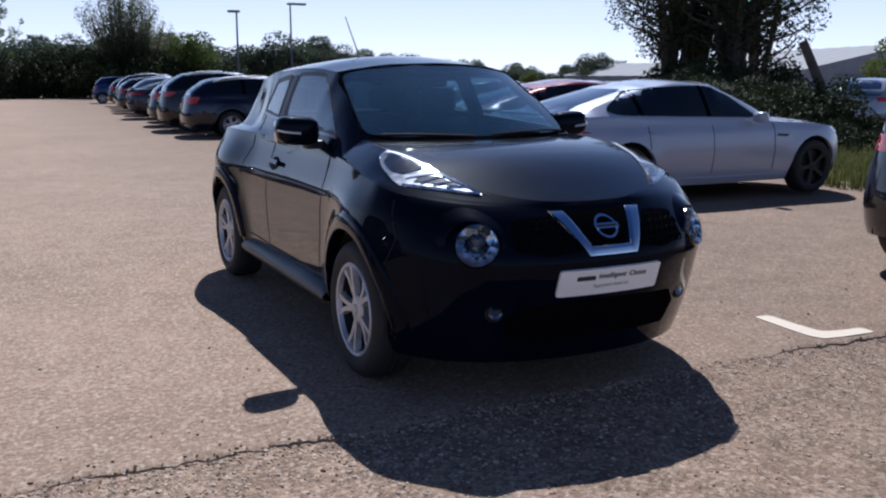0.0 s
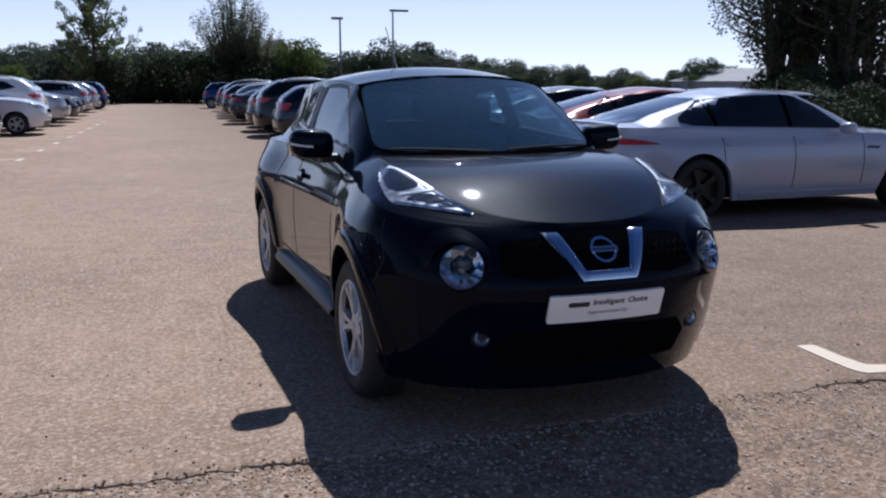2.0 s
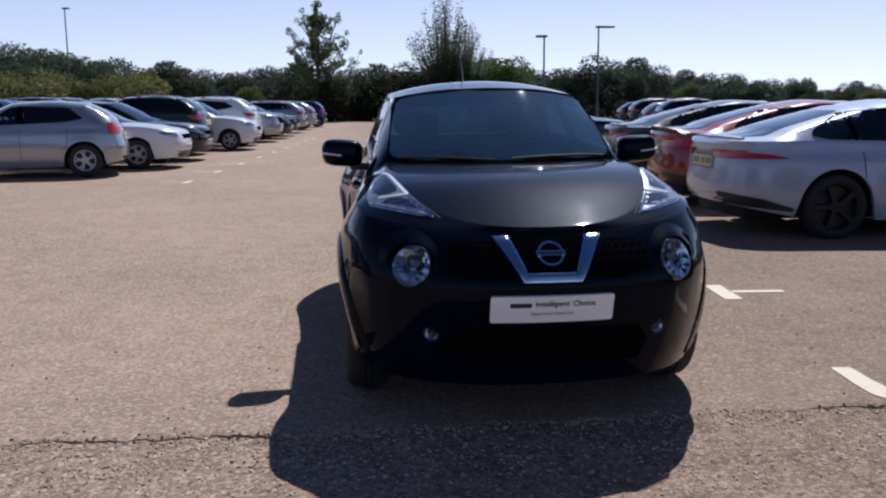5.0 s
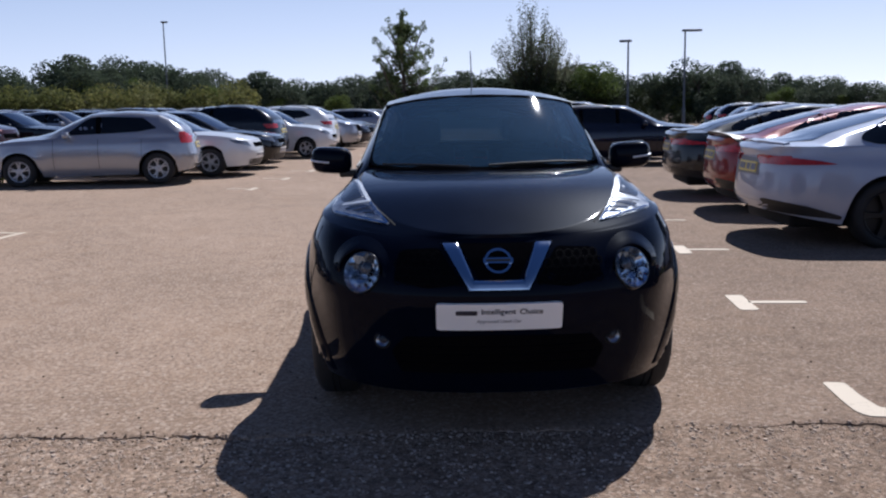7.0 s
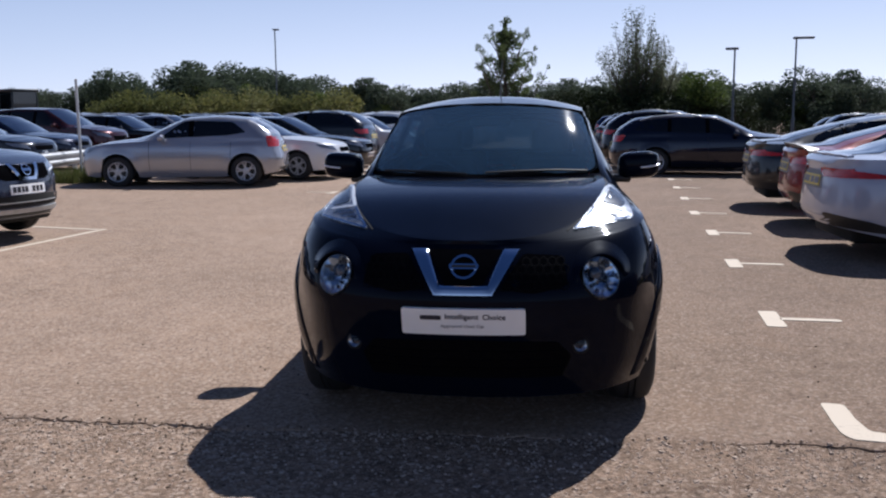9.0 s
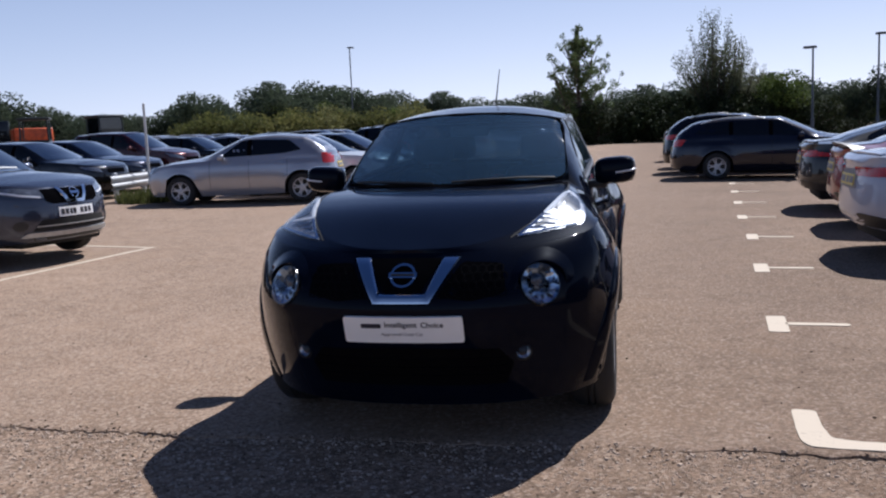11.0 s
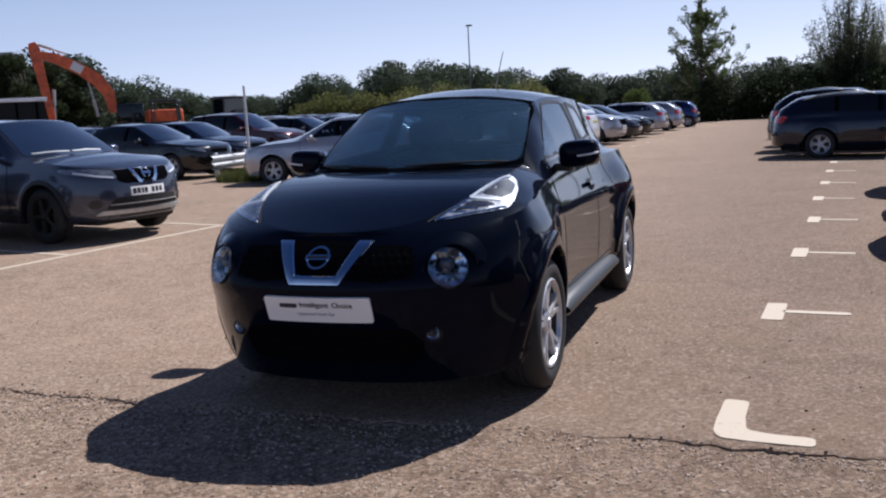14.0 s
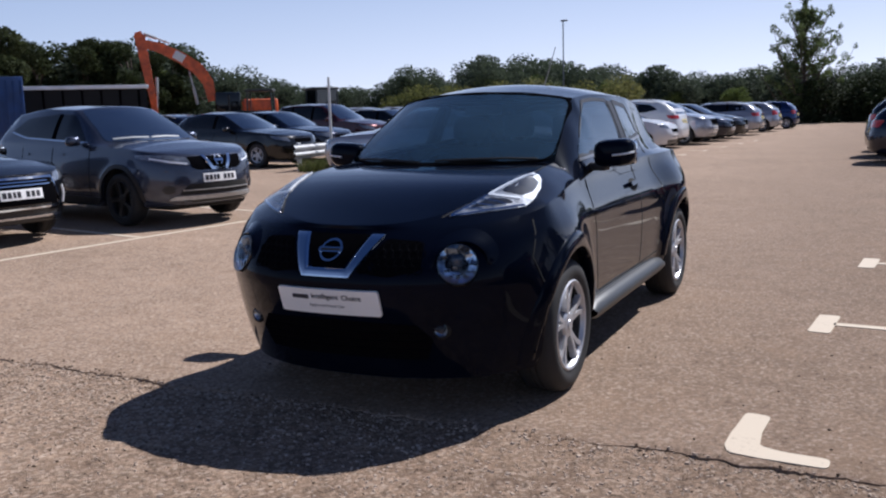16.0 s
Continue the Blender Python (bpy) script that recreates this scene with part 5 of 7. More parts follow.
        put_tree(rnd.choice(bush), used, x, y, sc, rnd.uniform(0, 360), "dark overgrown bush along the verge", "bush", z=-0.15)
    put_tree(bright[0], used, 46, 32, 0.62, 10, "green tree beside the sheds")
    # pines and bare trees on the left behind the yard
    for x, y, sc in ((-46, 33, 0.92), (-44, 30, 0.8), (-55, 44, 0.95), (-53, 46.5, 1.0), (-51, 49.5, 0.98), (-50, 53, 0.85), (-57, 41, 0.9)):
        put_tree(pine, used, x, y, sc, rnd.uniform(0, 360), "tall dark pine behind the builders' yard")
    for x, y, sc in ((-54, 48, 0.62), (-48, 55, 0.52), (-42, 64, 0.36)):
        put_tree(rnd.choice(broad), used, x, y, sc * 1.3, rnd.uniform(0, 360), "dark broadleaf tree behind the builders' yard")


build_trees()


# ---------------------------------------------------------------- lamp posts
def lamp_post(x, y, h, arm, rz, words):
    root = thing("lamp_post", words, "lamp post", "car park lamps")
    bm = bmesh.new()
    tube(bm, [(0, 0, 0), (0, 0, 1.2), (0, 0, 1.25), (0, 0, h)], [0.09, 0.09, 0.06, 0.045], 10)
    part("post", bm, LAMP_PAINT, root)
    bm = bmesh.new()
    box(bm, (-0.16, -0.15, h - 0.02), (arm, 0.15, h + 0.10), 0.03)
    part("lamp_head", bm, LAMP_PAINT, root)
    root.matrix_basis = pose(x, y, 0, 0, 0, rz)


lamp_post(-21.87, 67.98, 8.5, 0.35, 0, "tall grey lamp post with a box head")
lamp_post(9.81, 44.24, 4.75, 0.45, 150, "grey lamp post with a tilted head")
lamp_post(13.39, 46.35, 5.4, 0.9, 0, "grey lamp post with a long flat head")


# ---------------------------------------------------------------- verge, barrier, yard and sheds
def grass_patch(name, rnd, spots, count, h, mat, label):
    verts, faces = [], []
    for _ in range(count):
        cx, cy, rx, ry = rnd.choice(spots)
        a, r = rnd.uniform(0, 6.28), rnd.random() ** 0.5
        x, y = cx + rx * r * math.cos(a), cy + ry * r * math.sin(a)
        z = fall(x)
        k = h * rnd.uniform(0.35, 1.2)
        b = rnd.uniform(0, 6.28)
        w = rnd.uniform(0.006, 0.014)
        dx, dy = math.cos(b) * w, math.sin(b) * w
        lx, ly = rnd.gauss(0, 0.3) * k, rnd.gauss(0, 0.3) * k
        o = len(verts)
        verts += [(x - dx, y - dy, z - 0.01), (x + dx, y + dy, z - 0.01), (x + lx * 0.4 + dx * 0.7, y + ly * 0.4 + dy * 0.7, z + k * 0.6), (x + lx * 0.4 - dx * 0.7, y + ly * 0.4 - dy * 0.7, z + k * 0.6), (x + lx, y + ly, z + k)]
        faces += [(o, o + 1, o + 2, o + 3), (o + 3, o + 2, o + 4)]
    me = bpy.data.meshes.new(name)
    me.from_pydata(verts, [], faces)
    me.materials.append(mat)
    return tagged(new(name, me), label, "grass", kind="stuff")


GRASS_BLADE = leaf_mat("grass_blade", (0.06, 0.075, 0.022), (0.17, 0.17, 0.065))


def build_verge():
    rnd = random.Random(3)
    bm = bmesh.new()
    ring = []
    for k in range(48):
        a = k * math.tau / 48
        x, y = 12.9 + 4.3 * math.cos(a), 6.2 + 6.4 * math.sin(a)
        x += 0.25 * noise.noise((x, y, 0))
        ring.append(bm.verts.new((x, y, fall(x) + 0.012)))
    bm.faces.new(ring)
    tagged(part("verge", bm, GRASS), "rough grass verge beside the parking bays", "grass", kind="structure")
    grass_patch("verge_grass", rnd, [(9.6, 4.6, 1.5, 2.0), (10.6, 6.0, 1.8, 2.0), (9.2, 2.8, 1.0, 1.4), (11.5, 4.5, 2.0, 2.4)], 9000, 0.42, GRASS_BLADE, "tall yellow-green grass on the verge")
    grass_patch("barrier_grass", rnd, [(-10.3, 14.9, 0.6, 0.9), (-9.9, 14.0, 0.6, 0.5)], 1600, 0.28, GRASS_BLADE, "tuft of grass at the foot of the crash barrier")
    post = thing("wooden_post", "dark leaning wooden post in the hedge", "post")
    bm = bmesh.new()
    tube(bm, [(0, 0, -0.1), (0.02, 0, 1.3), (-0.04, 0, 1.45), (-0.42, 0.1, 2.3)], [0.11, 0.10, 0.10, 0.09], 8)
    part("shaft", bm, BARK, post)
    post.matrix_basis = pose(12.9, 9.2, fall(12.9), 0, 0, -40)


build_verge()


def build_barrier():
    root = thing("crash_barrier", "galvanised steel crash barrier on short posts", "barrier")
    a, b = Vector((-10.45, 13.6, 0)), Vector((-11.1, 17.6, 0))
    d = (b - a).normalized()
    n = Vector((d.y, -d.x, 0))
    prof = [(0.0, 0.30), (0.0, 0.34), (0.05, 0.38), (0.05, 0.42), (0.0, 0.46), (0.0, 0.50), (0.05, 0.54), (0.05, 0.58), (0.0, 0.62), (0.0, 0.64)]
    bm = bmesh.new()
    rows = [[bm.verts.new(p + n * o + Vector((0, 0, z + 0.09))) for o, z in prof] for p in (a, b)]
    for j in range(len(prof) - 1):
        bm.faces.new((rows[0][j], rows[1][j], rows[1][j + 1], rows[0][j + 1]))
    part("rail", bm, STEEL, root)
    for k in range(3):
        bm = bmesh.new()
        p = a + (b - a) * (0.08 + 0.42 * k)
        box(bm, (p.x - 0.06, p.y - 0.06, 0.05), (p.x - 0.0, p.y + 0.06, 0.78), 0.008)
        part("post", bm, STEEL, root)
    post = thing("marker_post", "slim white metal post beside the crash barrier", "post")
    bm = bmesh.new()
    tube(bm, [(0, 0, 0), (0, 0, 2.26), (0, 0, 2.27)], [0.032, 0.032, 0.02], 10)
    part("shaft", bm, plain("white_post_paint", (0.62, 0.62, 0.60), 0.5), post)
    bm = bmesh.new()
    box(bm, (-0.08, -0.08, 0), (0.08, 0.08, 0.015), 0.004)
    part("foot", bm, STEEL, post)
    post.matrix_basis = pose(-10.42, 15.2, fall(-10.42))


build_barrier()
ORANGE = plain("digger_orange", (0.58, 0.095, 0.014), 0.5, 0, 0.45, 2.2, coat=0.2)


def beam(bm, pts, w):
    """A box beam of width w in the u-z plane through (u, z, depth) points."""
    prev = None
    for i, (u, z, d) in enumerate(pts):
        q0, q1 = pts[max(i - 1, 0)], pts[min(i + 1, len(pts) - 1)]
        t = Vector((q1[0] - q0[0], q1[1] - q0[1])).normalized()
        nx, nz = -t.y * d / 2, t.x * d / 2
        ring = [bm.verts.new((u + nx, -w / 2, z + nz)), bm.verts.new((u + nx, w / 2, z + nz)), bm.verts.new((u - nx, w / 2, z - nz)), bm.verts.new((u - nx, -w / 2, z - nz))]
        if prev:
            for k in range(4):
                bm.faces.new((prev[k], prev[(k + 1) % 4], ring[(k + 1) % 4], ring[k]))
        else:
            bm.faces.new(ring)
        prev = ring
    bm.faces.new(prev[::-1])
    bmesh.ops.recalc_face_normals(bm, faces=bm.faces)


def build_excavator():
    root = thing("excavator", "orange tracked excavator with its boom folded up", "excavator")
    bm = bmesh.new()
    beam(bm, [(0.0, 7.05, 0.40), (0.10, 6.7, 0.66), (0.35, 4.8, 0.52), (0.62, 2.9, 0.42), (0.75, 1.6, 0.32)], 0.42)
    part("dipper_arm", bm, ORANGE, root)
    bm = bmesh.new()
    beam(bm, [(0.15, 6.35, 0.45), (1.2, 6.1, 0.6), (2.6, 5.4, 0.72), (3.6, 4.65, 0.8), (4.15, 3.8, 0.7), (4.35, 2.6, 0.5)], 0.5)
    part("boom", bm, ORANGE, root)
    bm = bmesh.new()
    box(bm, (2.1, -0.27, 5.2), (2.8, 0.27, 5.75), 0.02, Matrix.Translation((2.45, 0, 5.5)) @ pose(0, 0, 0, 0, 32, 0) @ Matrix.Translation((-2.45, 0, -5.5)))
    part("white_panel", bm, plain("white_panel", (0.7, 0.7, 0.68), 0.5), root)
    for p0, p1 in (((0.35, 6.95), (1.9, 6.35)), ((3.4, 2.4), (3.0, 4.6)), ((0.95, 4.2), (0.85, 2.2))):
        bm = bmesh.new()
        mid = ((p0[0] + p1[0]) / 2, 0, (p0[1] + p1[1]) / 2)
        tube(bm, [(p0[0], 0, p0[1]), mid], 0.10, 8)
        tube(bm, [mid, (p1[0], 0, p1[1])], 0.055, 8)
        part("hydraulic_ram", bm, STEEL, root)
    bm = bmesh.new()
    beam(bm, [(0.8, 1.7, 0.3), (0.5, 1.0, 0.9), (0.9, 0.45, 0.5)], 1.1)
    part("bucket", bm, DARK_ALLOY, root)
    bm = bmesh.new()
    box(bm, (4.2, -1.3, 1.15), (8.4, 1.3, 1.5), 0.05)
    box(bm, (6.3, -1.3, 1.5), (8.5, 1.3, 2.65), 0.12)
    part("engine_house", bm, ORANGE, root)
    bm = bmesh.new()
    box(bm, (4.5, -1.3, 1.5), (6.1, -0.25, 3.1), 0.10)
    part("cab", bm, DARK_GLASS, root)
    for sy in (-1.1, 1.1):
        bm = bmesh.new()
        box(bm, (4.0, sy - 0.3, 0.0), (8.0, sy + 0.3, 0.95), 0.35)
        part("track", bm, RUBBER, root)
    d = math.degrees(math.atan2(4.4, 5.0))
    root.matrix_basis = pose(-41.0, 40.2, 0, 0, 0, d)


build_excavator()


def build_tractor(x, y, rz, words):
    root = thing("tractor", words, "tractor")
    bm = bmesh.new()
    box(bm, (-0.75, -0.8, 1.2), (0.75, 0.75, 1.75), 0.06)
    box(bm, (-0.45, 0.7, 1.0), (0.45, 2.3, 1.75), 0.12)
    part("body", bm, plain_once("machine_dark", (0.03, 0.035, 0.035), 0.5), root)
    bm = bmesh.new()
    box(bm, (-0.78, -0.85, 2.85), (0.78, 0.8, 3.0), 0.05)
    for px in (-0.7, 0.7):
        for py in (-0.75, 0.7):
            tube(bm, [(px, py, 1.6), (px * 0.95, py * 0.95, 2.9)], 0.05, 6)
    part("cab_frame", bm, plain_once("machine_dark"), root)
    for py in (-0.72, 0.68):
        bm = bmesh.new()
        box(bm, (-0.66, py - 0.01, 1.75), (0.66, py + 0.01, 2.85))
        part("cab_window", bm, PRIVACY, root)
    for px, py, r, w in ((-0.85, -0.4, 0.8, 0.45), (0.85, -0.4, 0.8, 0.45), (-0.75, 1.8, 0.5, 0.3), (0.75, 1.8, 0.5, 0.3)):
        bm = bmesh.new()
        lathe(bm, [(-w / 2, 0.0), (-w / 2, r * 0.55), (-w / 2 - 0.02, r * 0.8), (-w / 2 + 0.06, r), (w / 2 - 0.06, r), (w / 2 + 0.02, r * 0.8), (w / 2, r * 0.55), (w / 2, 0.0)], 24)
        wh = part("wheel", bm, RUBBER, root)
        wh.matrix_basis = pose(px, py, r)
    bm = bmesh.new()
    tube(bm, [(0.3, 1.9, 1.7), (0.3, 1.9, 2.7)], 0.05, 8)
    part("exhaust", bm, DARK_ALLOY, root)
    root.matrix_basis = pose(x, y, 0.1, 0, 0, rz)


build_tractor(-28.2, 41.6, 60, "dark tractor with a glazed cab")
build_tractor(-31.5, 40.0, 120, "dark tractor parked in the yard")


def build_yard():
    cont = thing("shipping_container", "blue corrugated steel container", "container")
    blue = plain("container_blue", (0.009, 0.038, 0.14), 0.5, 0.1, 0.25, 2)
    bm = bmesh.new()
    box(bm, (-3, -1.2, 0.15), (3, 1.2, 3.55), 0.02)
    part("shell", bm, blue, cont)
    for k in range(20):
        bm = bmesh.new()
        box(bm, (-2.85 + k * 0.3, -1.24, 0.3), (-2.72 + k * 0.3, -1.2, 3.4), 0.012)
        part("rib", bm, blue, cont)
    cont.matrix_basis = pose(-35.4, 22.7, 0, 0, 0, 52)
    shed = thing("shed", "long low dark shed with a pale roof edge", "shed")
    bm = bmesh.new()
    box(bm, (-4.5, -2, 0), (3.2, 2, 3.15))
    part("wall", bm, plain("shed_wall", (0.008, 0.009, 0.010), 0.9, 0, 0.3, 2), shed)
    bm = bmesh.new()
    box(bm, (-4.6, -2.15, 3.08), (3.3, 2.1, 3.26), 0.01)
    part("roof", bm, plain("shed_roof", (0.80, 0.80, 0.80), 0.5, 0.2, 0.15, 1), shed)
    for k in range(9):
        bm = bmesh.new()
        box(bm, (-4.45 + k * 0.9, -2.04, 0.1), (-4.35 + k * 0.9, -2.0, 3.1), 0.005)
        part("batten", bm, VOID, shed)
    shed.matrix_basis = pose(-35.6, 30.2, 0, 0, 0, 48)


build_yard()


def gable_shed(words, w, l, eave, ridge, m, sign):
    """A pitched metal-roofed hall; the gable end faces -y, the ridge runs along y."""
    root = thing("industrial_building", words, "building")
    wallm = plain_once("cladding_grey", (0.30, 0.32, 0.36), 0.6, 0.1, var=0.12, scale=1.5)
    roofm = plain_once("roof_sheet", (0.24, 0.245, 0.255), 0.85, 0.0, var=0.1, scale=1.0)
    bm = bmesh.new()
    pts = [(-w / 2, 0), (w / 2, 0), (w / 2, eave), (0, ridge), (-w / 2, eave)]
    a = [bm.verts.new((x, 0, z)) for x, z in pts]
    b = [bm.verts.new((x, l, z)) for x, z in pts]
    bm.faces.new(a)
    bm.faces.new(b[::-1])
    for k in (0, 1, 4):
        bm.faces.new((a[k], b[k], b[(k + 1) % 5], a[(k + 1) % 5]))
    bmesh.ops.recalc_face_normals(bm, faces=bm.faces)
    part("wall", bm, wallm, root, smooth=False)
    for sx in (-1, 1):
        bm = bmesh.new()
        n = 26
        top, low = [], []
        for k in range(n + 1):
            y = -0.15 + (l + 0.3) * k / n
            z = 0.035 if k % 2 else 0.0
            top.append((bm.verts.new((0, y, ridge + 0.05 + z)), bm.verts.new((sx * (w / 2 + 0.25), y, eave - 0.05 + z))))
        for p, q in zip(top, top[1:]):
            bm.faces.new((p[0], p[1], q[1], q[0]))
        part("roof", bm, roofm, root, smooth=False)
    if sign:
        bm = bmesh.new()
        box(bm, (w * 0.04, -0.10, eave + 0.2), (w * 0.26, -0.02, eave + 0.85), 0.02)
        s = part("sign_board", bm, plain_once("sign_dark", (0.04, 0.045, 0.06), 0.4), root)
        bm = bmesh.new()
        box(bm, (w * 0.06, -0.115, eave + 0.28), (w * 0.25, -0.10, eave + 0.78), 0.01)
        part("sign_face", bm, wallm, s)
    for k in range(3):
        bm = bmesh.new()
        box(bm, (-w * 0.36 + k * w * 0.26, -0.05, 0.0), (-w * 0.20 + k * w * 0.26, -0.01, 2.0), 0.02)
        part("door", bm, roofm, root)
    root.matrix_basis = m


gable_shed("grey metal-clad hall with a pale pitched roof", 15, 30, 2.3, 3.95, pose(53.5, 37.0, -0.3, 0, 0, -20), True)
gable_shed("low grey hall with a pale roof", 10, 18, 1.9, 2.9, pose(53.2, 47.2, -0.3, 0, 0, 16), False)


def loose_stones():
    """Grit and small stones lying along the broken tarmac edge and on the old surface."""
    rnd = random.Random(21)
    for name, mat, n, lo, hi, label in (("loose_grit", plain("grit_pale", (0.42, 0.335, 0.265), 0.9, 0, 0.45, 60), 5200, 0.003, 0.013, "pale loose grit on the old asphalt"),
                                        ("loose_stones", plain("grit_dark", (0.07, 0.055, 0.045), 0.9, 0, 0.4, 60), 460, 0.003, 0.008, "dark crumbs of broken asphalt"),
                                        ("dirt_crumbs", plain("dirt_brown", (0.135, 0.098, 0.072), 0.95, 0, 0.55, 25), 1100, 0.004, 0.012, "brown dirt and crumbs along the broken tarmac edge")):
        verts, faces = [], []
        for i in range(n):
            x = rnd.uniform(-4.2, 4.4)
            if name == "dirt_crumbs":
                x = rnd.uniform(-4.2, 0.2) if i % 5 else rnd.uniform(0.2, 4.2)
                if i % 3:
                    y = tarmac_edge(x) - 0.04 - abs(rnd.gauss(0, 0.7))
                else:
                    y = tarmac_edge(x) + rnd.gauss(-0.03, 0.05 + 0.03 * noise.noise((x * 2, 0, 3)))
            elif i % 7 == 0:
                y = tarmac_edge(x) + rnd.gauss(-0.03, 0.025)
            elif name == "loose_stones" and i % 3:
                y = rnd.uniform(-0.5, 4.0) if i % 2 else rnd.uniform(-0.5, 1.2)
            else:
                y = -0.68 - abs(rnd.gauss(0, 0.55))
            if y < -2.6:
                continue
            r = rnd.uniform(lo, hi) * (1.25 if rnd.random() < 0.06 else 0.8)
            z = (fall(x) + 0.002) if y > tarmac_edge(x) else fall(x) - 0.0145 + math.exp(-((y - tarmac_edge(x)) / 0.12) ** 2) * (0.006 + 0.014 * noise.noise((x * 1.1, 7.7, 0))) + 0.010 * noise.noise((x * 0.8, y * 0.8, 0)) + 0.006 * noise.noise((x * 4, y * 4, 2))
            o = len(verts)
            ring = []
            for k in range(5):
                a = k * math.tau / 5 + rnd.uniform(-0.3, 0.3)
                ring.append((x + r * math.cos(a) * rnd.uniform(0.7, 1.2), y + r * math.sin(a) * rnd.uniform(0.7, 1.2)))
            verts += [(px, py, z - 0.002) for px, py in ring] + [(x + (px - x) * 0.7, y + (py - y) * 0.7, z + r * rnd.uniform(0.12, 0.42) + 0.001) for px, py in ring]
            for k in range(5):
                faces.append((o + k, o + (k + 1) % 5, o + 5 + (k + 1) % 5, o + 5 + k))
            faces.append((o + 5, o + 6, o + 7, o + 8, o + 9))
        me = bpy.data.meshes.new(name)
        me.from_pydata(verts, [], faces)
        mat.node_tree.nodes["Principled BSDF"].inputs["Specular IOR Level"].default_value = 0.05
        me.materials.append(mat)
        tagged(new(name, me), label, "gravel", kind="stuff")


loose_stones()

# ---------------------------------------------------------------- the black crossover
def cross_spec():
    yf, yr = -0.878, 3.257
    cowl, top, roof_end, tail = 0.42, 0.98, 2.62, 3.08
    zs = curve([(yf, 0.88), (-0.6, 0.91), (-0.3, 0.945), (0.0, 0.975), (0.42, 1.02), (0.9, 1.04), (1.4, 1.05), (2.1, 1.065), (2.6, 1.07), (3.1, 1.04), (yr, 1.0)])
    hood = curve([(yf, 0.015), (-0.7, 0.03), (-0.4, 0.085), (-0.18, 0.115), (0.1, 0.105), (cowl, 0.09)])
    roof = curve([(top, 1.458), (1.4, 1.482), (2.1, 1.465), (roof_end, 1.415)])

    def dz(y):
        if y >= tail:
            return 0.012
        if y <= cowl:
            return hood(y)
        if y < top:
            return hood(cowl) + (roof(top) - zs(y) - hood(cowl)) * ((y - cowl) / (top - cowl)) ** 0.92
        if y <= roof_end:
            return roof(y) - zs(y)
        return 0.012 + (roof(roof_end) - zs(y) - 0.012) * ((tail - y) / (tail - roof_end)) ** 0.7
    r = 0.333
    return dict(even=(-0.74, 0.20, 120), stations=[cowl, top, roof_end], floor_front=0.55, yf=yf, yr=yr, lf=0.72, lr=0.52, pf=2.35, pr=2.8, hw=curve([(yf, 0.85), (-0.3, 0.862), (0.0, 0.858), (0.55, 0.828), (1.2, 0.818), (1.9, 0.832), (2.45, 0.858), (2.8, 0.85), (yr, 0.82)]), sill=0.235,
                lift=curve([(yf, -0.035), (-0.42, -0.03), (-0.38, -0.01), (0, 0), (2.5, 0), (yr, 0.12)]), arches=[(0, r + 0.052, r + 0.012), (2.53, r + 0.052, r + 0.012)], flare=0.030, flw=0.10, zs=zs, dz=dz,
                tuck=curve([(0.2, 0.93), (0.32, 0.97), (0.45, 0.99), (0.66, 1.0), (0.82, 0.99), (0.93, 0.945), (1.0, 0.915), (1.08, 0.895), (1.2, 0.86)]),
                fr=curve([(0.2, 0.15), (0.30, 0.115), (0.42, 0.072), (0.50, 0.044), (0.58, 0.018), (0.65, 0.0), (0.70, 0.012), (0.78, 0.066), (0.86, 0.145), (0.93, 0.235), (1.0, 0.30)]),
                rr=curve([(0.3, 0.10), (0.45, 0.0), (0.65, 0.0), (0.9, 0.08), (1.05, 0.16)]),
                qx=curve([(yf, 0.70), (-0.5, 0.74), (-0.18, 0.80), (0.1, 0.835), (cowl, 0.835), (0.7, 0.80), (top, 0.752), (1.6, 0.765), (2.1, 0.725), (roof_end, 0.66), (tail, 0.70)]),
                crown=curve([(yf, 0.02), (-0.45, 0.035), (-0.1, 0.02), (0.2, 0.006), (cowl, 0.0), (0.6, 0.02), (top, 0.055), (1.4, 0.085), (roof_end, 0.085), (tail, 0.05), (yr, 0.02)]),
                sweep=curve([(yf, 0.0), (0.0, -0.06), (cowl, -0.20), (top, -0.14), (1.5, 0.0), (2.3, 0.0), (tail, 0.03), (yr, 0.0)]), cpow=2.2, shelf=curve([(1.55, 1.0), (2.0, 0.66), (2.4, 0.36), (3.2, 0.34)]), bulges=[(2.55, 0.38, 0.90, 0.15, 0.052), (0.05, 0.36, 0.84, 0.12, 0.018)], bow=0.012, wb=2.53, track=0.764, wheel=(r, 0.215, 0.225, 5, "twin"), W=1.72, H=1.565)


FRONT_WIN = [(0.63, 1.120), (1.53, 1.165), (1.56, 1.445), (1.30, 1.452), (1.10, 1.440)]
REAR_WIN = [(1.69, 1.17), (2.13, 1.20), (2.06, 1.405), (1.72, 1.437)]
SCREEN = [(-0.632, 1.128), (-0.5, 1.1155), (0.0, 1.1125), (0.5, 1.1155), (0.632, 1.128), (0.565, 1.455), (0.3, 1.495), (0.0, 1.505), (-0.3, 1.495), (-0.565, 1.455)]
BACK = [(-0.55, 1.14), (0.55, 1.14), (0.49, 1.37), (0.3, 1.42), (-0.3, 1.42), (-0.49, 1.37)]


def shrink(poly, d):
    cx, cy = sum(p[0] for p in poly) / len(poly), sum(p[1] for p in poly) / len(poly)
    rx, ry = max(abs(p[0] - cx) for p in poly), max(abs(p[1] - cy) for p in poly)
    return [(cx + (x - cx) * (1 - d / rx), cy + (y - cy) * (1 - d / ry)) for x, y in poly]


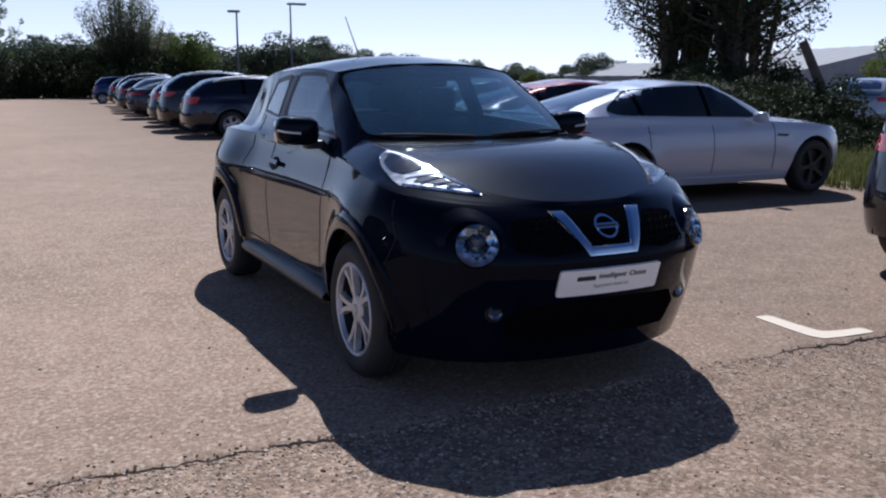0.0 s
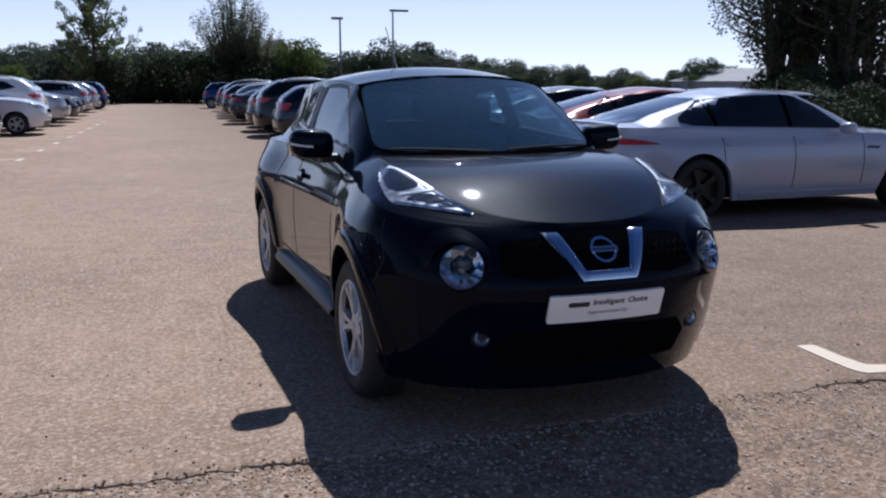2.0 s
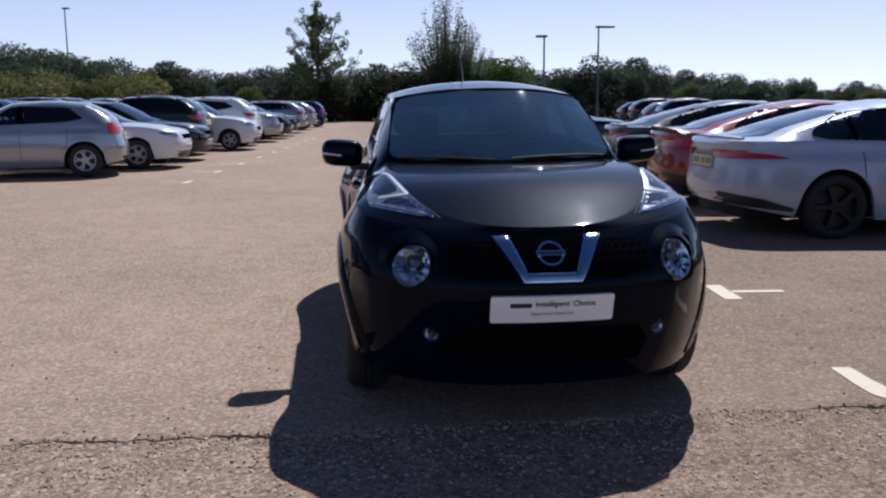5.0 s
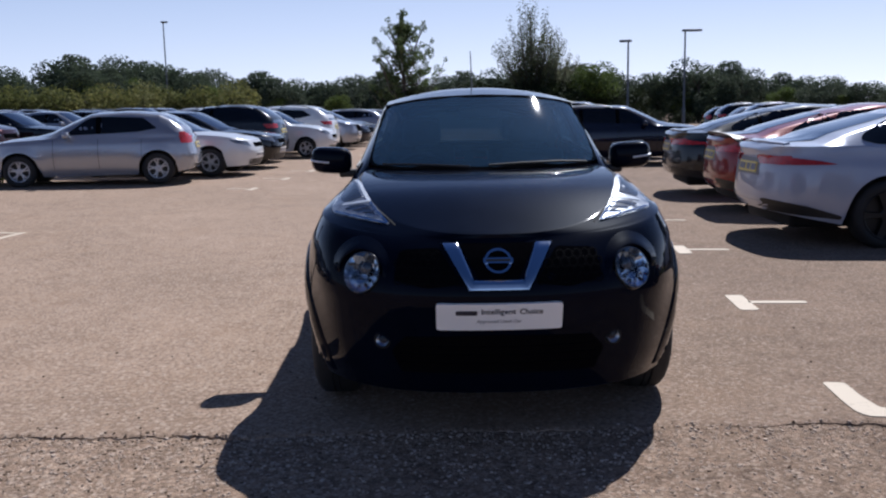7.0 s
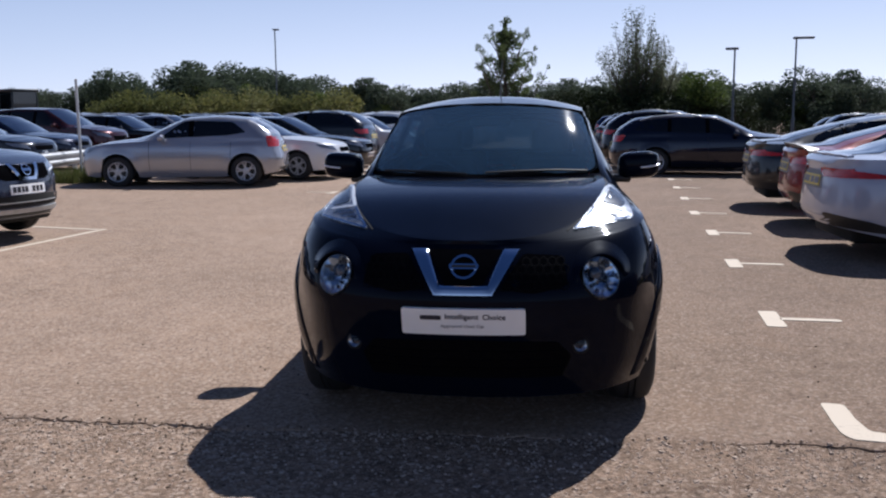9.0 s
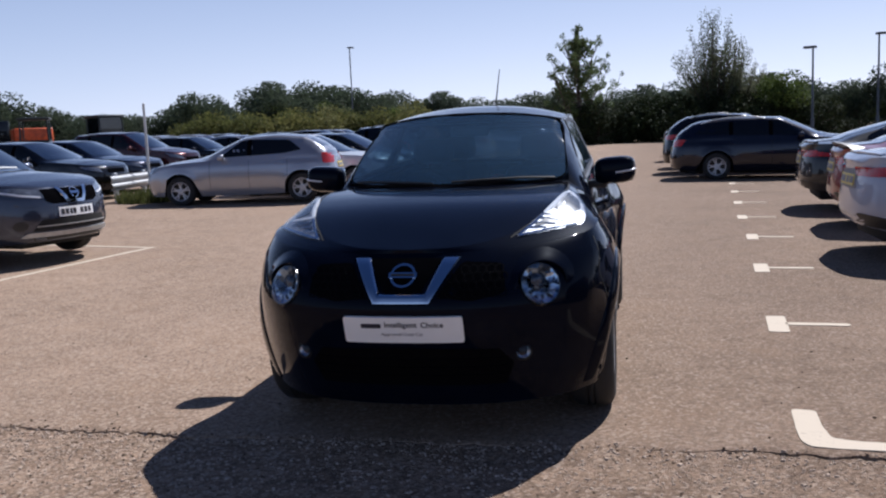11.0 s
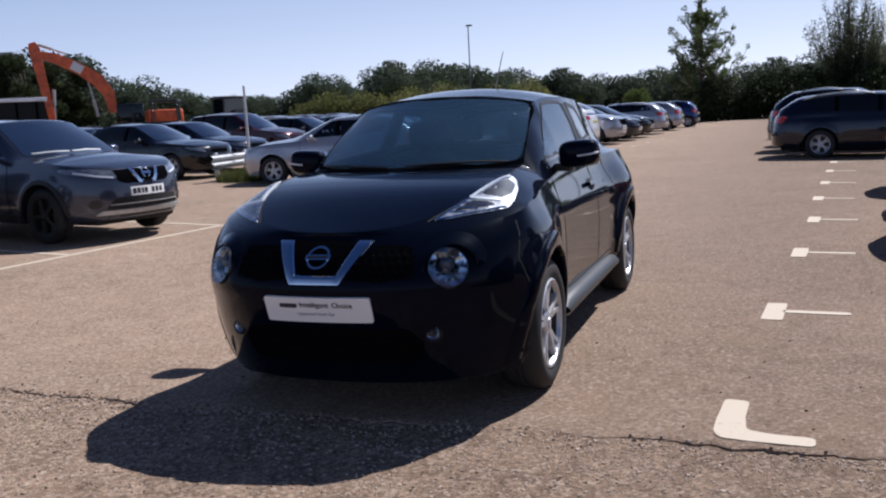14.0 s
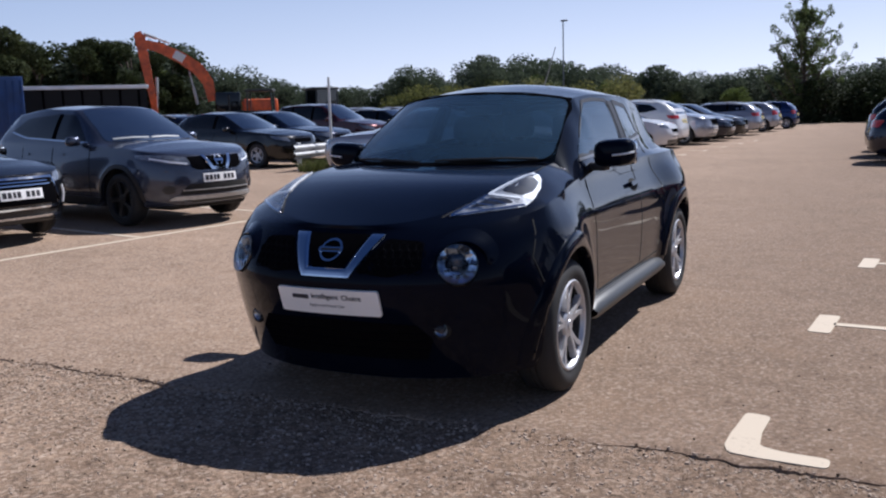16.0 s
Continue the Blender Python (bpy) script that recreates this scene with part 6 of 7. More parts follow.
MESH_BLACK = plain("mesh_black", (0.0042, 0.0042, 0.0055), 0.6)
MESH_BLACK.node_tree.nodes["Principled BSDF"].inputs["Specular IOR Level"].default_value = 0.02


def lettering(bvh, words, x0, x1, z0, z1, mat, parent):
    """Printed words fitted to the box on the nose."""
    cu = bpy.data.curves.new("words", "FONT")
    cu.body, cu.resolution_u, cu.offset = words, 2, 0.018
    ob = bpy.data.objects.new("words", cu)
    scene.collection.objects.link(ob)
    me = bpy.data.meshes.new_from_object(ob)
    bpy.data.objects.remove(ob)
    bpy.data.curves.remove(cu)
    bm = bmesh.new()
    bm.from_mesh(me)
    bpy.data.meshes.remove(me)
    xs, ys = [v.co.x for v in bm.verts], [v.co.y for v in bm.verts]
    for v in bm.verts:
        x = x0 + (x1 - x0) * (v.co.x - min(xs)) / (max(xs) - min(xs))
        z = z0 + (z1 - z0) * (v.co.y - min(ys)) / (max(ys) - min(ys))
        v.co = bvh.ray_cast(Vector((x, -6, z)), Vector((0, 1, 0)))[0] + Vector((0, -0.0165, 0))
    bmesh.ops.recalc_face_normals(bm, faces=bm.faces)
    left = set(bm.faces)
    while left:
        isle, todo = set(), [left.pop()]
        while todo:
            f = todo.pop()
            isle.add(f)
            for e in f.edges:
                for g in e.link_faces:
                    if g in left:
                        left.discard(g)
                        todo.append(g)
        one = bmesh.new()
        made = {}
        for f in isle:
            for v in f.verts:
                if v not in made:
                    made[v] = one.verts.new(v.co)
            one.faces.new([made[v] for v in f.verts])
        part("letter", one, mat, parent, smooth=False)
    bm.free()


def plates(bvh, root):
    pl = part("dealer_plate", decal(bvh, rounded([(-0.262, 0.515), (0.262, 0.515), (0.262, 0.632), (-0.262, 0.632)], 0.012), "front", 0.014, 0.05, 0.016), WHITE_PLATE, root, "white dealer plate with dark printed lines")
    part("printed_line", decal(bvh, rounded([(-0.181, 0.584), (-0.092, 0.584), (-0.092, 0.604), (-0.181, 0.604)], 0.006), "front", 0.0160, 0.05, 0.002), plain_once("dark_ink", (0.025, 0.025, 0.04), 0.5), pl)
    lettering(bvh, "Intelligent", -0.075, 0.068, 0.576, 0.608, plain_once("dark_ink"), pl)
    lettering(bvh, "Choice", 0.084, 0.181, 0.582, 0.608, plain_once("dark_ink"), pl)
    lettering(bvh, "Approved Used Car", -0.096, 0.092, 0.540, 0.560, plain_once("light_ink", (0.25, 0.25, 0.27), 0.5), pl)


def hex_lattice(bvh, poly, cell, w, off):
    """Honeycomb bars over the polygon, cast on the nose."""
    out = bmesh.new()
    us, vs = [p[0] for p in poly], [p[1] for p in poly]
    row, v = 0, min(vs)
    while v < max(vs):
        u = min(us) + (cell * 0.866 if row % 2 else 0)
        while u < max(us):
            if inside(poly, u, v):
                hexa = [(u + cell * 0.95 * math.sin(k * math.pi / 3), v + cell * 0.95 * math.cos(k * math.pi / 3)) for k in range(6)]
                inner = [(u + (cell - w) * 0.95 * math.sin(k * math.pi / 3), v + (cell - w) * 0.95 * math.cos(k * math.pi / 3)) for k in range(6)]
                ring = []
                for (a, b), (c, d) in zip(hexa, inner):
                    p1 = bvh.ray_cast(Vector((a, -6, b)), Vector((0, 1, 0)))[0]
                    p2 = bvh.ray_cast(Vector((c, -6, d)), Vector((0, 1, 0)))[0]
                    if p1 is None or p2 is None:
                        break
                    ring.append((out.verts.new(p1 - Vector((0, off, 0))), out.verts.new(p2 - Vector((0, off, 0))), out.verts.new(p2 + Vector((0, 0.004, 0)))))
                if len(ring) == 6:
                    for k in range(6):
                        a, b = ring[k], ring[(k + 1) % 6]
                        out.faces.new((a[0], b[0], b[1], a[1]))
                        out.faces.new((a[1], b[1], b[2], a[2]))
            u += cell * 1.732
        v += cell * 1.5
        row += 1
    bmesh.ops.recalc_face_normals(out, faces=out.faces)
    return out


def lamp_seat(bvh, sx):
    loc, nrm, _, _ = bvh.ray_cast(Vector((sx * 0.578, -6, 0.740)), Vector((0, 1, 0)))
    return loc, (nrm if nrm.y < 0 else -nrm)


def round_lamp(bvh, root, sx):
    """The large round driving lamp low in the nose, under a painted brow."""
    cx, cz, r = sx * 0.578, 0.740, 0.090
    loc, nrm = lamp_seat(bvh, sx)
    face = (nrm + Vector((sx * 0.42, -1.0, 0.10)).normalized() * 0.4).normalized()
    m = Matrix.Translation(loc + face * 0.004) @ face.to_track_quat("X", "Z").to_matrix().to_4x4()
    bm = bmesh.new()
    lathe(bm, [(-0.034, 0.0), (-0.033, 0.022), (-0.018, 0.046), (0.003, 0.068), (0.008, r - 0.004)], 28)
    bowl = part("headlight", bm, FACETED, root, "round headlight with a clear lens")
    bm = bmesh.new()
    lathe(bm, [(0.0, r - 0.008), (0.008, r - 0.004), (0.008, r + 0.001), (-0.02, r + 0.008)], 32)
    part("bezel", bm, plain_once("gloss_black"), bowl)
    bm = bmesh.new()
    lathe(bm, [(-0.034, 0.030), (-0.012, 0.034), (-0.008, 0.030), (-0.014, 0.026), (-0.004, 0.014), (-0.001, 0.0)], 24)
    pr = part("projector", bm, plain_once("projector_glass", (0.035, 0.045, 0.065), 0.06, 0.2, var=0.5, scale=60, coat=0.8), bowl)
    pr.matrix_basis = Matrix.Translation((0, 0, 0.026))
    for k in range(6):
        bm = bmesh.new()
        a = radians(200 + k * 28)
        box(bm, (-0.016, -0.003, 0.050), (0.003, 0.003, 0.072), 0.0, Matrix.Rotation(-a + math.pi / 2, 4, "X"))
        part("reflector_rib", bm, CHROME, bowl)
    bm = bmesh.new()
    lathe(bm, [(0.008, r), (0.016, r * 0.85), (0.023, r * 0.5), (0.025, 0.0)], 32)
    part("lens", bm, CLEAR, bowl)
    bowl.matrix_basis = m
    bm = bmesh.new()
    prev = None
    for k in range(29):
        a = radians(-6 + 192 * k / 28)
        f = math.sin(math.pi * min(1.0, max(0.0, k / 28))) ** 0.7
        wide = 1.0 + 0.16 * max(0.0, math.cos(a)) ** 2
        ring = []
        for d, o in ((0.001, -0.012), (0.003, 0.026), (0.007, 0.031), (0.014, 0.029), (0.028, 0.016), (0.044, 0.006), (0.056, -0.001)):
            px, pz = cx + sx * math.cos(a) * (r + d * (0.35 + 0.65 * f)) * wide, cz + math.sin(a) * (r + d * (0.35 + 0.65 * f))
            h = bvh.ray_cast(Vector((px, -6, pz)), Vector((0, 1, 0)))[0]
            if h is None:
                break
            ring.append(bm.verts.new(h + Vector((sx * 0.2, -1, 0)) * o * f))
        if len(ring) == 7 and prev:
            for j in range(6):
                bm.faces.new((prev[j], prev[j + 1], ring[j + 1], ring[j]))
        prev = ring if len(ring) == 7 else None
    bmesh.ops.delete(bm, geom=[v for v in bm.verts if not v.link_faces], context="VERTS")
    bmesh.ops.recalc_face_normals(bm, faces=bm.faces)
    part("lamp_brow", bm, BLACK_PAINT, root)


def top_lamp(bvh, root, sx):
    """The pointed lamp on top of the wing, with its bright angled light guide."""
    out = [(0.462, -0.555), (0.56, -0.49), (0.66, -0.40), (0.742, -0.305), (0.752, -0.23), (0.735, -0.08), (0.70, 0.035), (0.672, 0.055), (0.642, -0.01), (0.612, -0.15), (0.575, -0.29), (0.52, -0.43)]
    poly = [(sx * x, y) for x, y in out]
    base = part("headlight", decal(bvh, rounded(poly, 0.02), "top", 0.003, 0.04, 0.01), plain_once("lamp_inner", (0.36, 0.37, 0.40), 0.34, 0.7, var=0.6, scale=22, coat=0.3), root, "pointed wing lamp with a bright angled light strip")
    dark = [(0.665, -0.01), (0.645, -0.10), (0.625, -0.20), (0.605, -0.265), (0.70, -0.235), (0.725, -0.15), (0.71, -0.03)]
    part("inner_bezel", decal(bvh, rounded([(sx * x, y) for x, y in dark], 0.03), "top", 0.0055, 0.04, 0.003), plain_once("lamp_bezel", (0.012, 0.012, 0.014), 0.25, coat=0.5), base)
    part("light_guide", decal(bvh, line_poly([(sx * x, y) for x, y in ((0.667, 0.035), (0.638, -0.05), (0.608, -0.19), (0.585, -0.275), (0.572, -0.318))], 0.017), "top", 0.007, 0.04, 0.005), DRL, base)
    part("light_guide", decal(bvh, line_poly([(sx * x, y) for x, y in ((0.566, -0.322), (0.62, -0.305), (0.70, -0.262))], 0.015), "top", 0.007, 0.04, 0.005), DRL, base)
    part("inner_bezel", decal(bvh, rounded([(sx * x, y) for x, y in ((0.53, -0.455), (0.60, -0.40), (0.69, -0.315), (0.66, -0.305), (0.585, -0.345))], 0.015), "top", 0.0055, 0.04, 0.003), plain_once("lamp_bezel"), base)
    for k in range(3):
        a, b = (0.500 + 0.028 * k, -0.475 + 0.052 * k), (0.585 + 0.040 * k, -0.435 + 0.045 * k)
        part("reflector_fin", decal(bvh, line_poly([(sx * a[0], a[1]), (sx * b[0], b[1])], 0.006), "top", 0.0075, 0.03, 0.003), CHROME, base)
    part("lens", decal(bvh, rounded(poly, 0.02), "top", 0.0125, 0.04, 0.004), CLEAR, base)
    part("chrome_edge", decal(bvh, line_poly([(sx * x, y) for x, y in ((0.475, -0.543), (0.56, -0.478), (0.66, -0.385), (0.735, -0.295))], 0.010), "top", 0.006, 0.04, 0.004), CHROME, base)
    part("chrome_edge", decal(bvh, line_poly([(sx * x, y) for x, y in ((0.475, -0.535), (0.53, -0.425), (0.583, -0.29))], 0.008), "top", 0.006, 0.04, 0.004), CHROME, base)


def door_mirror(root, sx):
    bm = bmesh.new()
    bmesh.ops.create_uvsphere(bm, u_segments=24, v_segments=16, radius=1.0)
    for v in bm.verts:
        x, y, z = v.co
        f = lambda a, p: math.copysign(abs(a) ** p, a)
        v.co = Vector((f(x, 0.55) * 0.118, f(y, 0.7) * 0.085, f(z, 0.6) * 0.078))
        if v.co.y > 0:
            v.co.y *= 0.55
        v.co.z += 0.018 * v.co.x / 0.118 * 0.4
    mir = part("door_mirror", bm, BLACK_PAINT, root, "gloss black door mirror with a light indicator strip")
    m = pose(sx * 0.872, 0.775, 1.145) @ Matrix.Diagonal((sx, 1, 1, 1)) @ pose(0, 0, 0, 0, 0, -8)
    mir.matrix_basis = m
    bm = bmesh.new()
    pts = [(0.122 * math.sin(a) * 0.98, -0.088 * math.cos(a) ** 0.5, -0.012 + 0.012 * a) for a in [0.15 + 1.35 * k / 8 for k in range(9)]]
    tube(bm, pts, 0.0055, 6)
    part("indicator_strip", bm, DRL, mir)
    bm = bmesh.new()
    box(bm, (-0.105, 0.036, -0.066), (0.105, 0.048, 0.066), 0.02)
    part("mirror_glass", bm, CHROME, mir)
    bm = bmesh.new()
    box(bm, (-0.19, -0.045, -0.10), (-0.04, 0.030, -0.055), 0.015)
    part("mirror_arm", bm, TRIM, mir)


def cabin(root):
    """Dashboard, wheel and seats seen through the glass."""
    bm = bmesh.new()
    box(bm, (-0.66, 0.50, 0.72), (0.66, 0.98, 1.075), 0.06)
    part("dashboard", bm, DASH, root)
    bm = bmesh.new()
    box(bm, (-0.52, 0.62, 1.03), (-0.20, 0.92, 1.095), 0.03)
    part("instrument_binnacle", bm, DASH, root)
    bm = bmesh.new()
    box(bm, (-0.66, 0.6, 0.30), (0.66, 2.75, 0.62), 0.03)
    part("cabin_floor", bm, CABIN, root)
    bm = bmesh.new()
    n = 28
    c = Vector((-0.36, 1.05, 0.98))
    ax = Vector((0, -0.35, 0.94)).cross(Vector((1, 0, 0))).normalized()
    up = Vector((0, 0.42, 0.91))
    ring = [c + Vector((1, 0, 0)) * 0.185 * math.cos(k * math.tau / n) + up * 0.185 * math.sin(k * math.tau / n) for k in range(n)]
    tube(bm, ring + ring[:2], 0.016, 8, False)
    tube(bm, [ring[0], c, ring[n // 2]], 0.018, 6)
    part("steering_wheel", bm, DASH, root)
    for x, y, w in ((-0.36, 1.45, 0.50), (0.36, 1.45, 0.50), (-0.36, 2.35, 0.52), (0.36, 2.35, 0.52)):
        bm = bmesh.new()
        box(bm, (x - w / 2, y - 0.45, 0.50), (x + w / 2, y + 0.05, 0.68), 0.06)
        box(bm, (x - w / 2 + 0.02, y, 0.60), (x + w / 2 - 0.02, y + 0.14, 1.16), 0.06, Matrix.Translation((0, 0, 0)))
        seat = part("seat", bm, CABIN, root)
        bm = bmesh.new()
        box(bm, (x - 0.13, y + 0.05, 1.19), (x + 0.13, y + 0.15, 1.36), 0.045)
        tube(bm, [(x - 0.05, y + 0.1, 1.10), (x - 0.05, y + 0.1, 1.22)], 0.008, 6)
        tube(bm, [(x + 0.05, y + 0.1, 1.10), (x + 0.05, y + 0.1, 1.22)], 0.008, 6)
        part("headrest", bm, CABIN, seat)
    bm = bmesh.new()
    box(bm, (-0.12, 0.93, 1.37), (0.12, 0.96, 1.43), 0.014)
    part("rear_view_mirror", bm, DASH, root)
    bm = bmesh.new()
    box(bm, (-0.50, 1.15, 1.455), (0.50, 2.3, 1.47), 0.004)
    part("headliner", bm, plain_once("headliner", (0.05, 0.05, 0.05), 0.9), root)


def arch_flare(bvh, y, R, zc, sx):
    """The broad moulding round a wheel opening: a rounded lip, a gentle crown and a step down to the wing."""
    prof = [(-0.004, -0.03), (-0.006, 0.004), (-0.002, 0.012), (0.006, 0.013), (0.03, 0.0125), (0.055, 0.010), (0.066, 0.0075), (0.072, 0.003), (0.076, -0.006)]
    bm = bmesh.new()
    prev = None
    for k in range(41):
        a = radians(-14 + 208 * k / 40)
        ring = []
        for d, o in prof:
            py, pz = y + (R + d) * math.cos(a), zc + (R + d) * math.sin(a)
            hy, hz = y + (R + max(d, 0.008)) * math.cos(a), zc + (R + max(d, 0.008)) * math.sin(a)
            h = bvh.ray_cast(Vector((sx * 4, hy, max(0.245, hz))), Vector((-sx, 0, 0)))[0]
            if h is None:
                break
            ring.append(bm.verts.new((h.x + sx * o, py, pz)))
        if len(ring) < len(prof):
            prev = None
            continue
        if prev:
            for j in range(len(prof) - 1):
                bm.faces.new((prev[j], prev[j + 1], ring[j + 1], ring[j]))
        prev = ring
    bmesh.ops.delete(bm, geom=[v for v in bm.verts if not v.link_faces], context="VERTS")
    bmesh.ops.recalc_face_normals(bm, faces=bm.faces)
    return bm


def build_crossover():
    s = cross_spec()
    root = thing("crossover_car", "glossy black compact crossover with chrome V grille and silver alloys", "car")
    bm = body_mesh(s, n=(40, 84, 26), rows=(28, 18, 22))
    bvh = BVHTree.FromBMesh(bm)
    close_under(bm, 0.06)
    cut = []
    cuts = [(shrink(FRONT_WIN, 0.015), "x"), (shrink(REAR_WIN, 0.015), "x"), (shrink(SCREEN, 0.004), "f"), (shrink(BACK, 0.02), "r")]
    for f in bm.faces:
        c, nr = f.calc_center_median(), f.normal
        if c.z < 1.09:
            continue
        for poly, k in cuts:
            if k == "x" and abs(c.x) > 0.45 and abs(nr.x) > 0.5 and inside(poly, c.y, c.z):
                cut.append(f)
            elif k == "f" and c.y < 1.15 and inside(poly, c.x, c.z) and abs(nr.x) < 0.75:
                cut.append(f)
            elif k == "r" and c.y > 2.5 and inside(poly, c.x, c.z):
                cut.append(f)
    seats = [lamp_seat(bvh, sx)[0] for sx in (1, -1)]
    cut += [f for f in bm.faces if any(all((v.co - c).length < 0.084 for v in f.verts) for c in seats)]
    bmesh.ops.delete(bm, geom=list(set(cut)), context="FACES")
    part("body", bm, BLACK_PAINT, root).data.set_sharp_from_angle(angle=radians(24))
    under_floor(root, s)
    plain_once("gloss_black", (0.006, 0.006, 0.007), 0.2, coat=0.6)
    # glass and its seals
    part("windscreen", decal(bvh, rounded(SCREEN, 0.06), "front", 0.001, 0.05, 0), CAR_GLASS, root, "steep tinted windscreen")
    part("screen_seal", decal(bvh, rounded([(x * 0.999, max(z, 1.1115) if z < 1.2 else z + 0.003) for x, z in SCREEN], 0.07), "front", 0.003, 0.05, 0.004, holes=(rounded(shrink(SCREEN, 0.011), 0.055),)), VOID, root)
    part("rear_window", decal(bvh, rounded(BACK, 0.06), "rear", 0.001, 0.05, 0), PRIVACY, root)
    part("rear_seal", decal(bvh, rounded(shrink(BACK, -0.015), 0.06), "rear", 0.004, 0.05, 0.01, holes=(rounded(shrink(BACK, 0.030), 0.05),)), TRIM, root)
    for side in ("left", "right"):
        for poly in (FRONT_WIN, REAR_WIN):
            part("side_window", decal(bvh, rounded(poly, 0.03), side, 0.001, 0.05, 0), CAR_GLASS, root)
            part("window_seal", decal(bvh, rounded(shrink(poly, -0.012), 0.03), side, 0.004, 0.05, 0.008, holes=(rounded(shrink(poly, 0.022), 0.025),)), TRIM, root)
        part("belt_trim", decal(bvh, line_poly([(0.62, 1.112), (1.2, 1.142), (2.14, 1.192)], 0.014), side, 0.009, 0.08, 0.01), plain_once("satin_trim", (0.35, 0.35, 0.36), 0.3, 0.8), root)
        part("pillar_trim", decal(bvh, [(1.565, 1.17), (1.665, 1.175), (1.69, 1.43), (1.59, 1.44)], side, 0.003, 0.05, 0.006), TRIM, root)
        # shut lines and handle
        for pts in ([(0.62, 0.40), (0.56, 0.62), (0.55, 0.86), (0.60, 1.09)], [(1.58, 0.40), (1.60, 0.7), (1.60, 1.15)], [(2.14, 0.80), (2.02, 0.98), (2.05, 1.18)], [(0.66, 0.385), (1.1, 0.375), (1.58, 0.385), (2.0, 0.40)]):
            part("door_seam", decal(bvh, line_poly(pts, 0.008), side, 0.0015, 0.06, 0.004), DARK, root)
        part("bumper_seam", decal(bvh, line_poly([(-0.36, 0.60), (-0.42, 0.74), (-0.34, 0.90)], 0.006), side, 0.0015, 0.05, 0.004), DARK, root)
        # flat dark oval on the door: shade behind the handle painted in
        part("handle_recess", decal(bvh, ngon(1.50, 0.905, 0.085, 0.040, 20), side, 0.002, 0.03, 0.004), DARK, root)
        part("door_handle", decal(bvh, rounded([(1.39, 0.895), (1.60, 0.905), (1.60, 0.930), (1.39, 0.922)], 0.012), side, 0.030, 0.03, 0.014), BLACK_PAINT, root)
    for sx in (1, -1):
        # satin side step
        bm = bmesh.new()
        ys = [0.43, 0.50, 0.9, 1.4, 1.9, 2.05, 2.09]
        prev = None
        for i, y in enumerate(ys):
            k = 0.55 if i in (0, len(ys) - 1) else 1.0
            ring = [bm.verts.new((sx * x, y, 0.300 + (z - 0.300) * k)) for x, z in ((0.74, 0.350), (0.80, 0.362), (0.842, 0.345), (0.868, 0.310), (0.868, 0.285), (0.84, 0.255), (0.74, 0.245))]
            if prev:
                for j in range(len(ring)):
                    bm.faces.new((prev[j], prev[(j + 1) % len(ring)], ring[(j + 1) % len(ring)], ring[j]))
            prev = ring
        bmesh.ops.recalc_face_normals(bm, faces=bm.faces)
        part("side_step", bm, plain_once("step_plastic", (0.04, 0.043, 0.046), 0.4, 0.1, var=0.2, scale=40), root, "satin grey side step")
        for y, R, zc in s["arches"]:
            part("arch_flare", arch_flare(bvh, y, R, zc, sx), BLACK_PAINT, root)
        round_lamp(bvh, root, sx)
        top_lamp(bvh, root, sx)
        door_mirror(root, sx)
        # small fog lamp in the bumper
        h = bvh.ray_cast(Vector((sx * 0.50, -6, 0.445)), Vector((0, 1, 0)))[0]
        face = Vector((sx * 0.25, -1, 0.05)).normalized()
        bm = bmesh.new()
        lathe(bm, [(-0.020, 0.0), (-0.010, 0.014), (0.004, 0.028)], 20)
        fog = part("fog_lamp", bm, plain_once("fog_reflector", (0.45, 0.48, 0.52), 0.15, 0.9), root)
        fog.matrix_basis = Matrix.Translation(h + face * 0.002) @ face.to_track_quat("X", "Z").to_matrix().to_4x4()
        bm = bmesh.new()
        lathe(bm, [(0.0, 0.027), (0.006, 0.031), (0.002, 0.038), (-0.015, 0.042)], 24)
        part("bezel", bm, DARK, fog)
        bm = bmesh.new()
        lathe(bm, [(0.004, 0.028), (0.010, 0.016), (0.012, 0.0)], 20)
        part("lens", bm, CLEAR, fog)
        part("bonnet_seam", decal(bvh, line_poly([(sx * x, y) for x, y in ((0.44, -0.565), (0.52, -0.42), (0.585, -0.27), (0.625, -0.10), (0.65, 0.10), (0.645, 0.25))], 0.007), "top", 0.0015, 0.05, 0.004), DARK, root)
        # flat black panels on the closed nose stand in for the dark grille openings
        gr = [(sx * x, z) for x, z in ((0.155, 0.71), (0.30, 0.69), (0.44, 0.72), (0.43, 0.78), (0.41, 0.835), (0.25, 0.845))]
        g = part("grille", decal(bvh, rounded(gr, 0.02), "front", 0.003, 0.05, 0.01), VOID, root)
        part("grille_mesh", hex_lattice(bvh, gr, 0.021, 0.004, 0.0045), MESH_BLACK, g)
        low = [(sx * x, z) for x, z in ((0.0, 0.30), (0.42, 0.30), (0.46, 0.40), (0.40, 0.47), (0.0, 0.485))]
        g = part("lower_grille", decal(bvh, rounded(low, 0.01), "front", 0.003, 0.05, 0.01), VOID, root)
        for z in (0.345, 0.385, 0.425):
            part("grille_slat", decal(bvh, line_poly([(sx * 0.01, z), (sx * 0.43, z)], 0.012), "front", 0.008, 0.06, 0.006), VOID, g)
        part("tail_light", decal(bvh, rounded([(3.02, 0.88), (3.17, 0.92), (3.12, 1.03), (2.98, 1.02)], 0.03), "right" if sx > 0 else "left", 0.012, 0.04), RED_LENS, root)
        # wiper
        bm = bmesh.new()
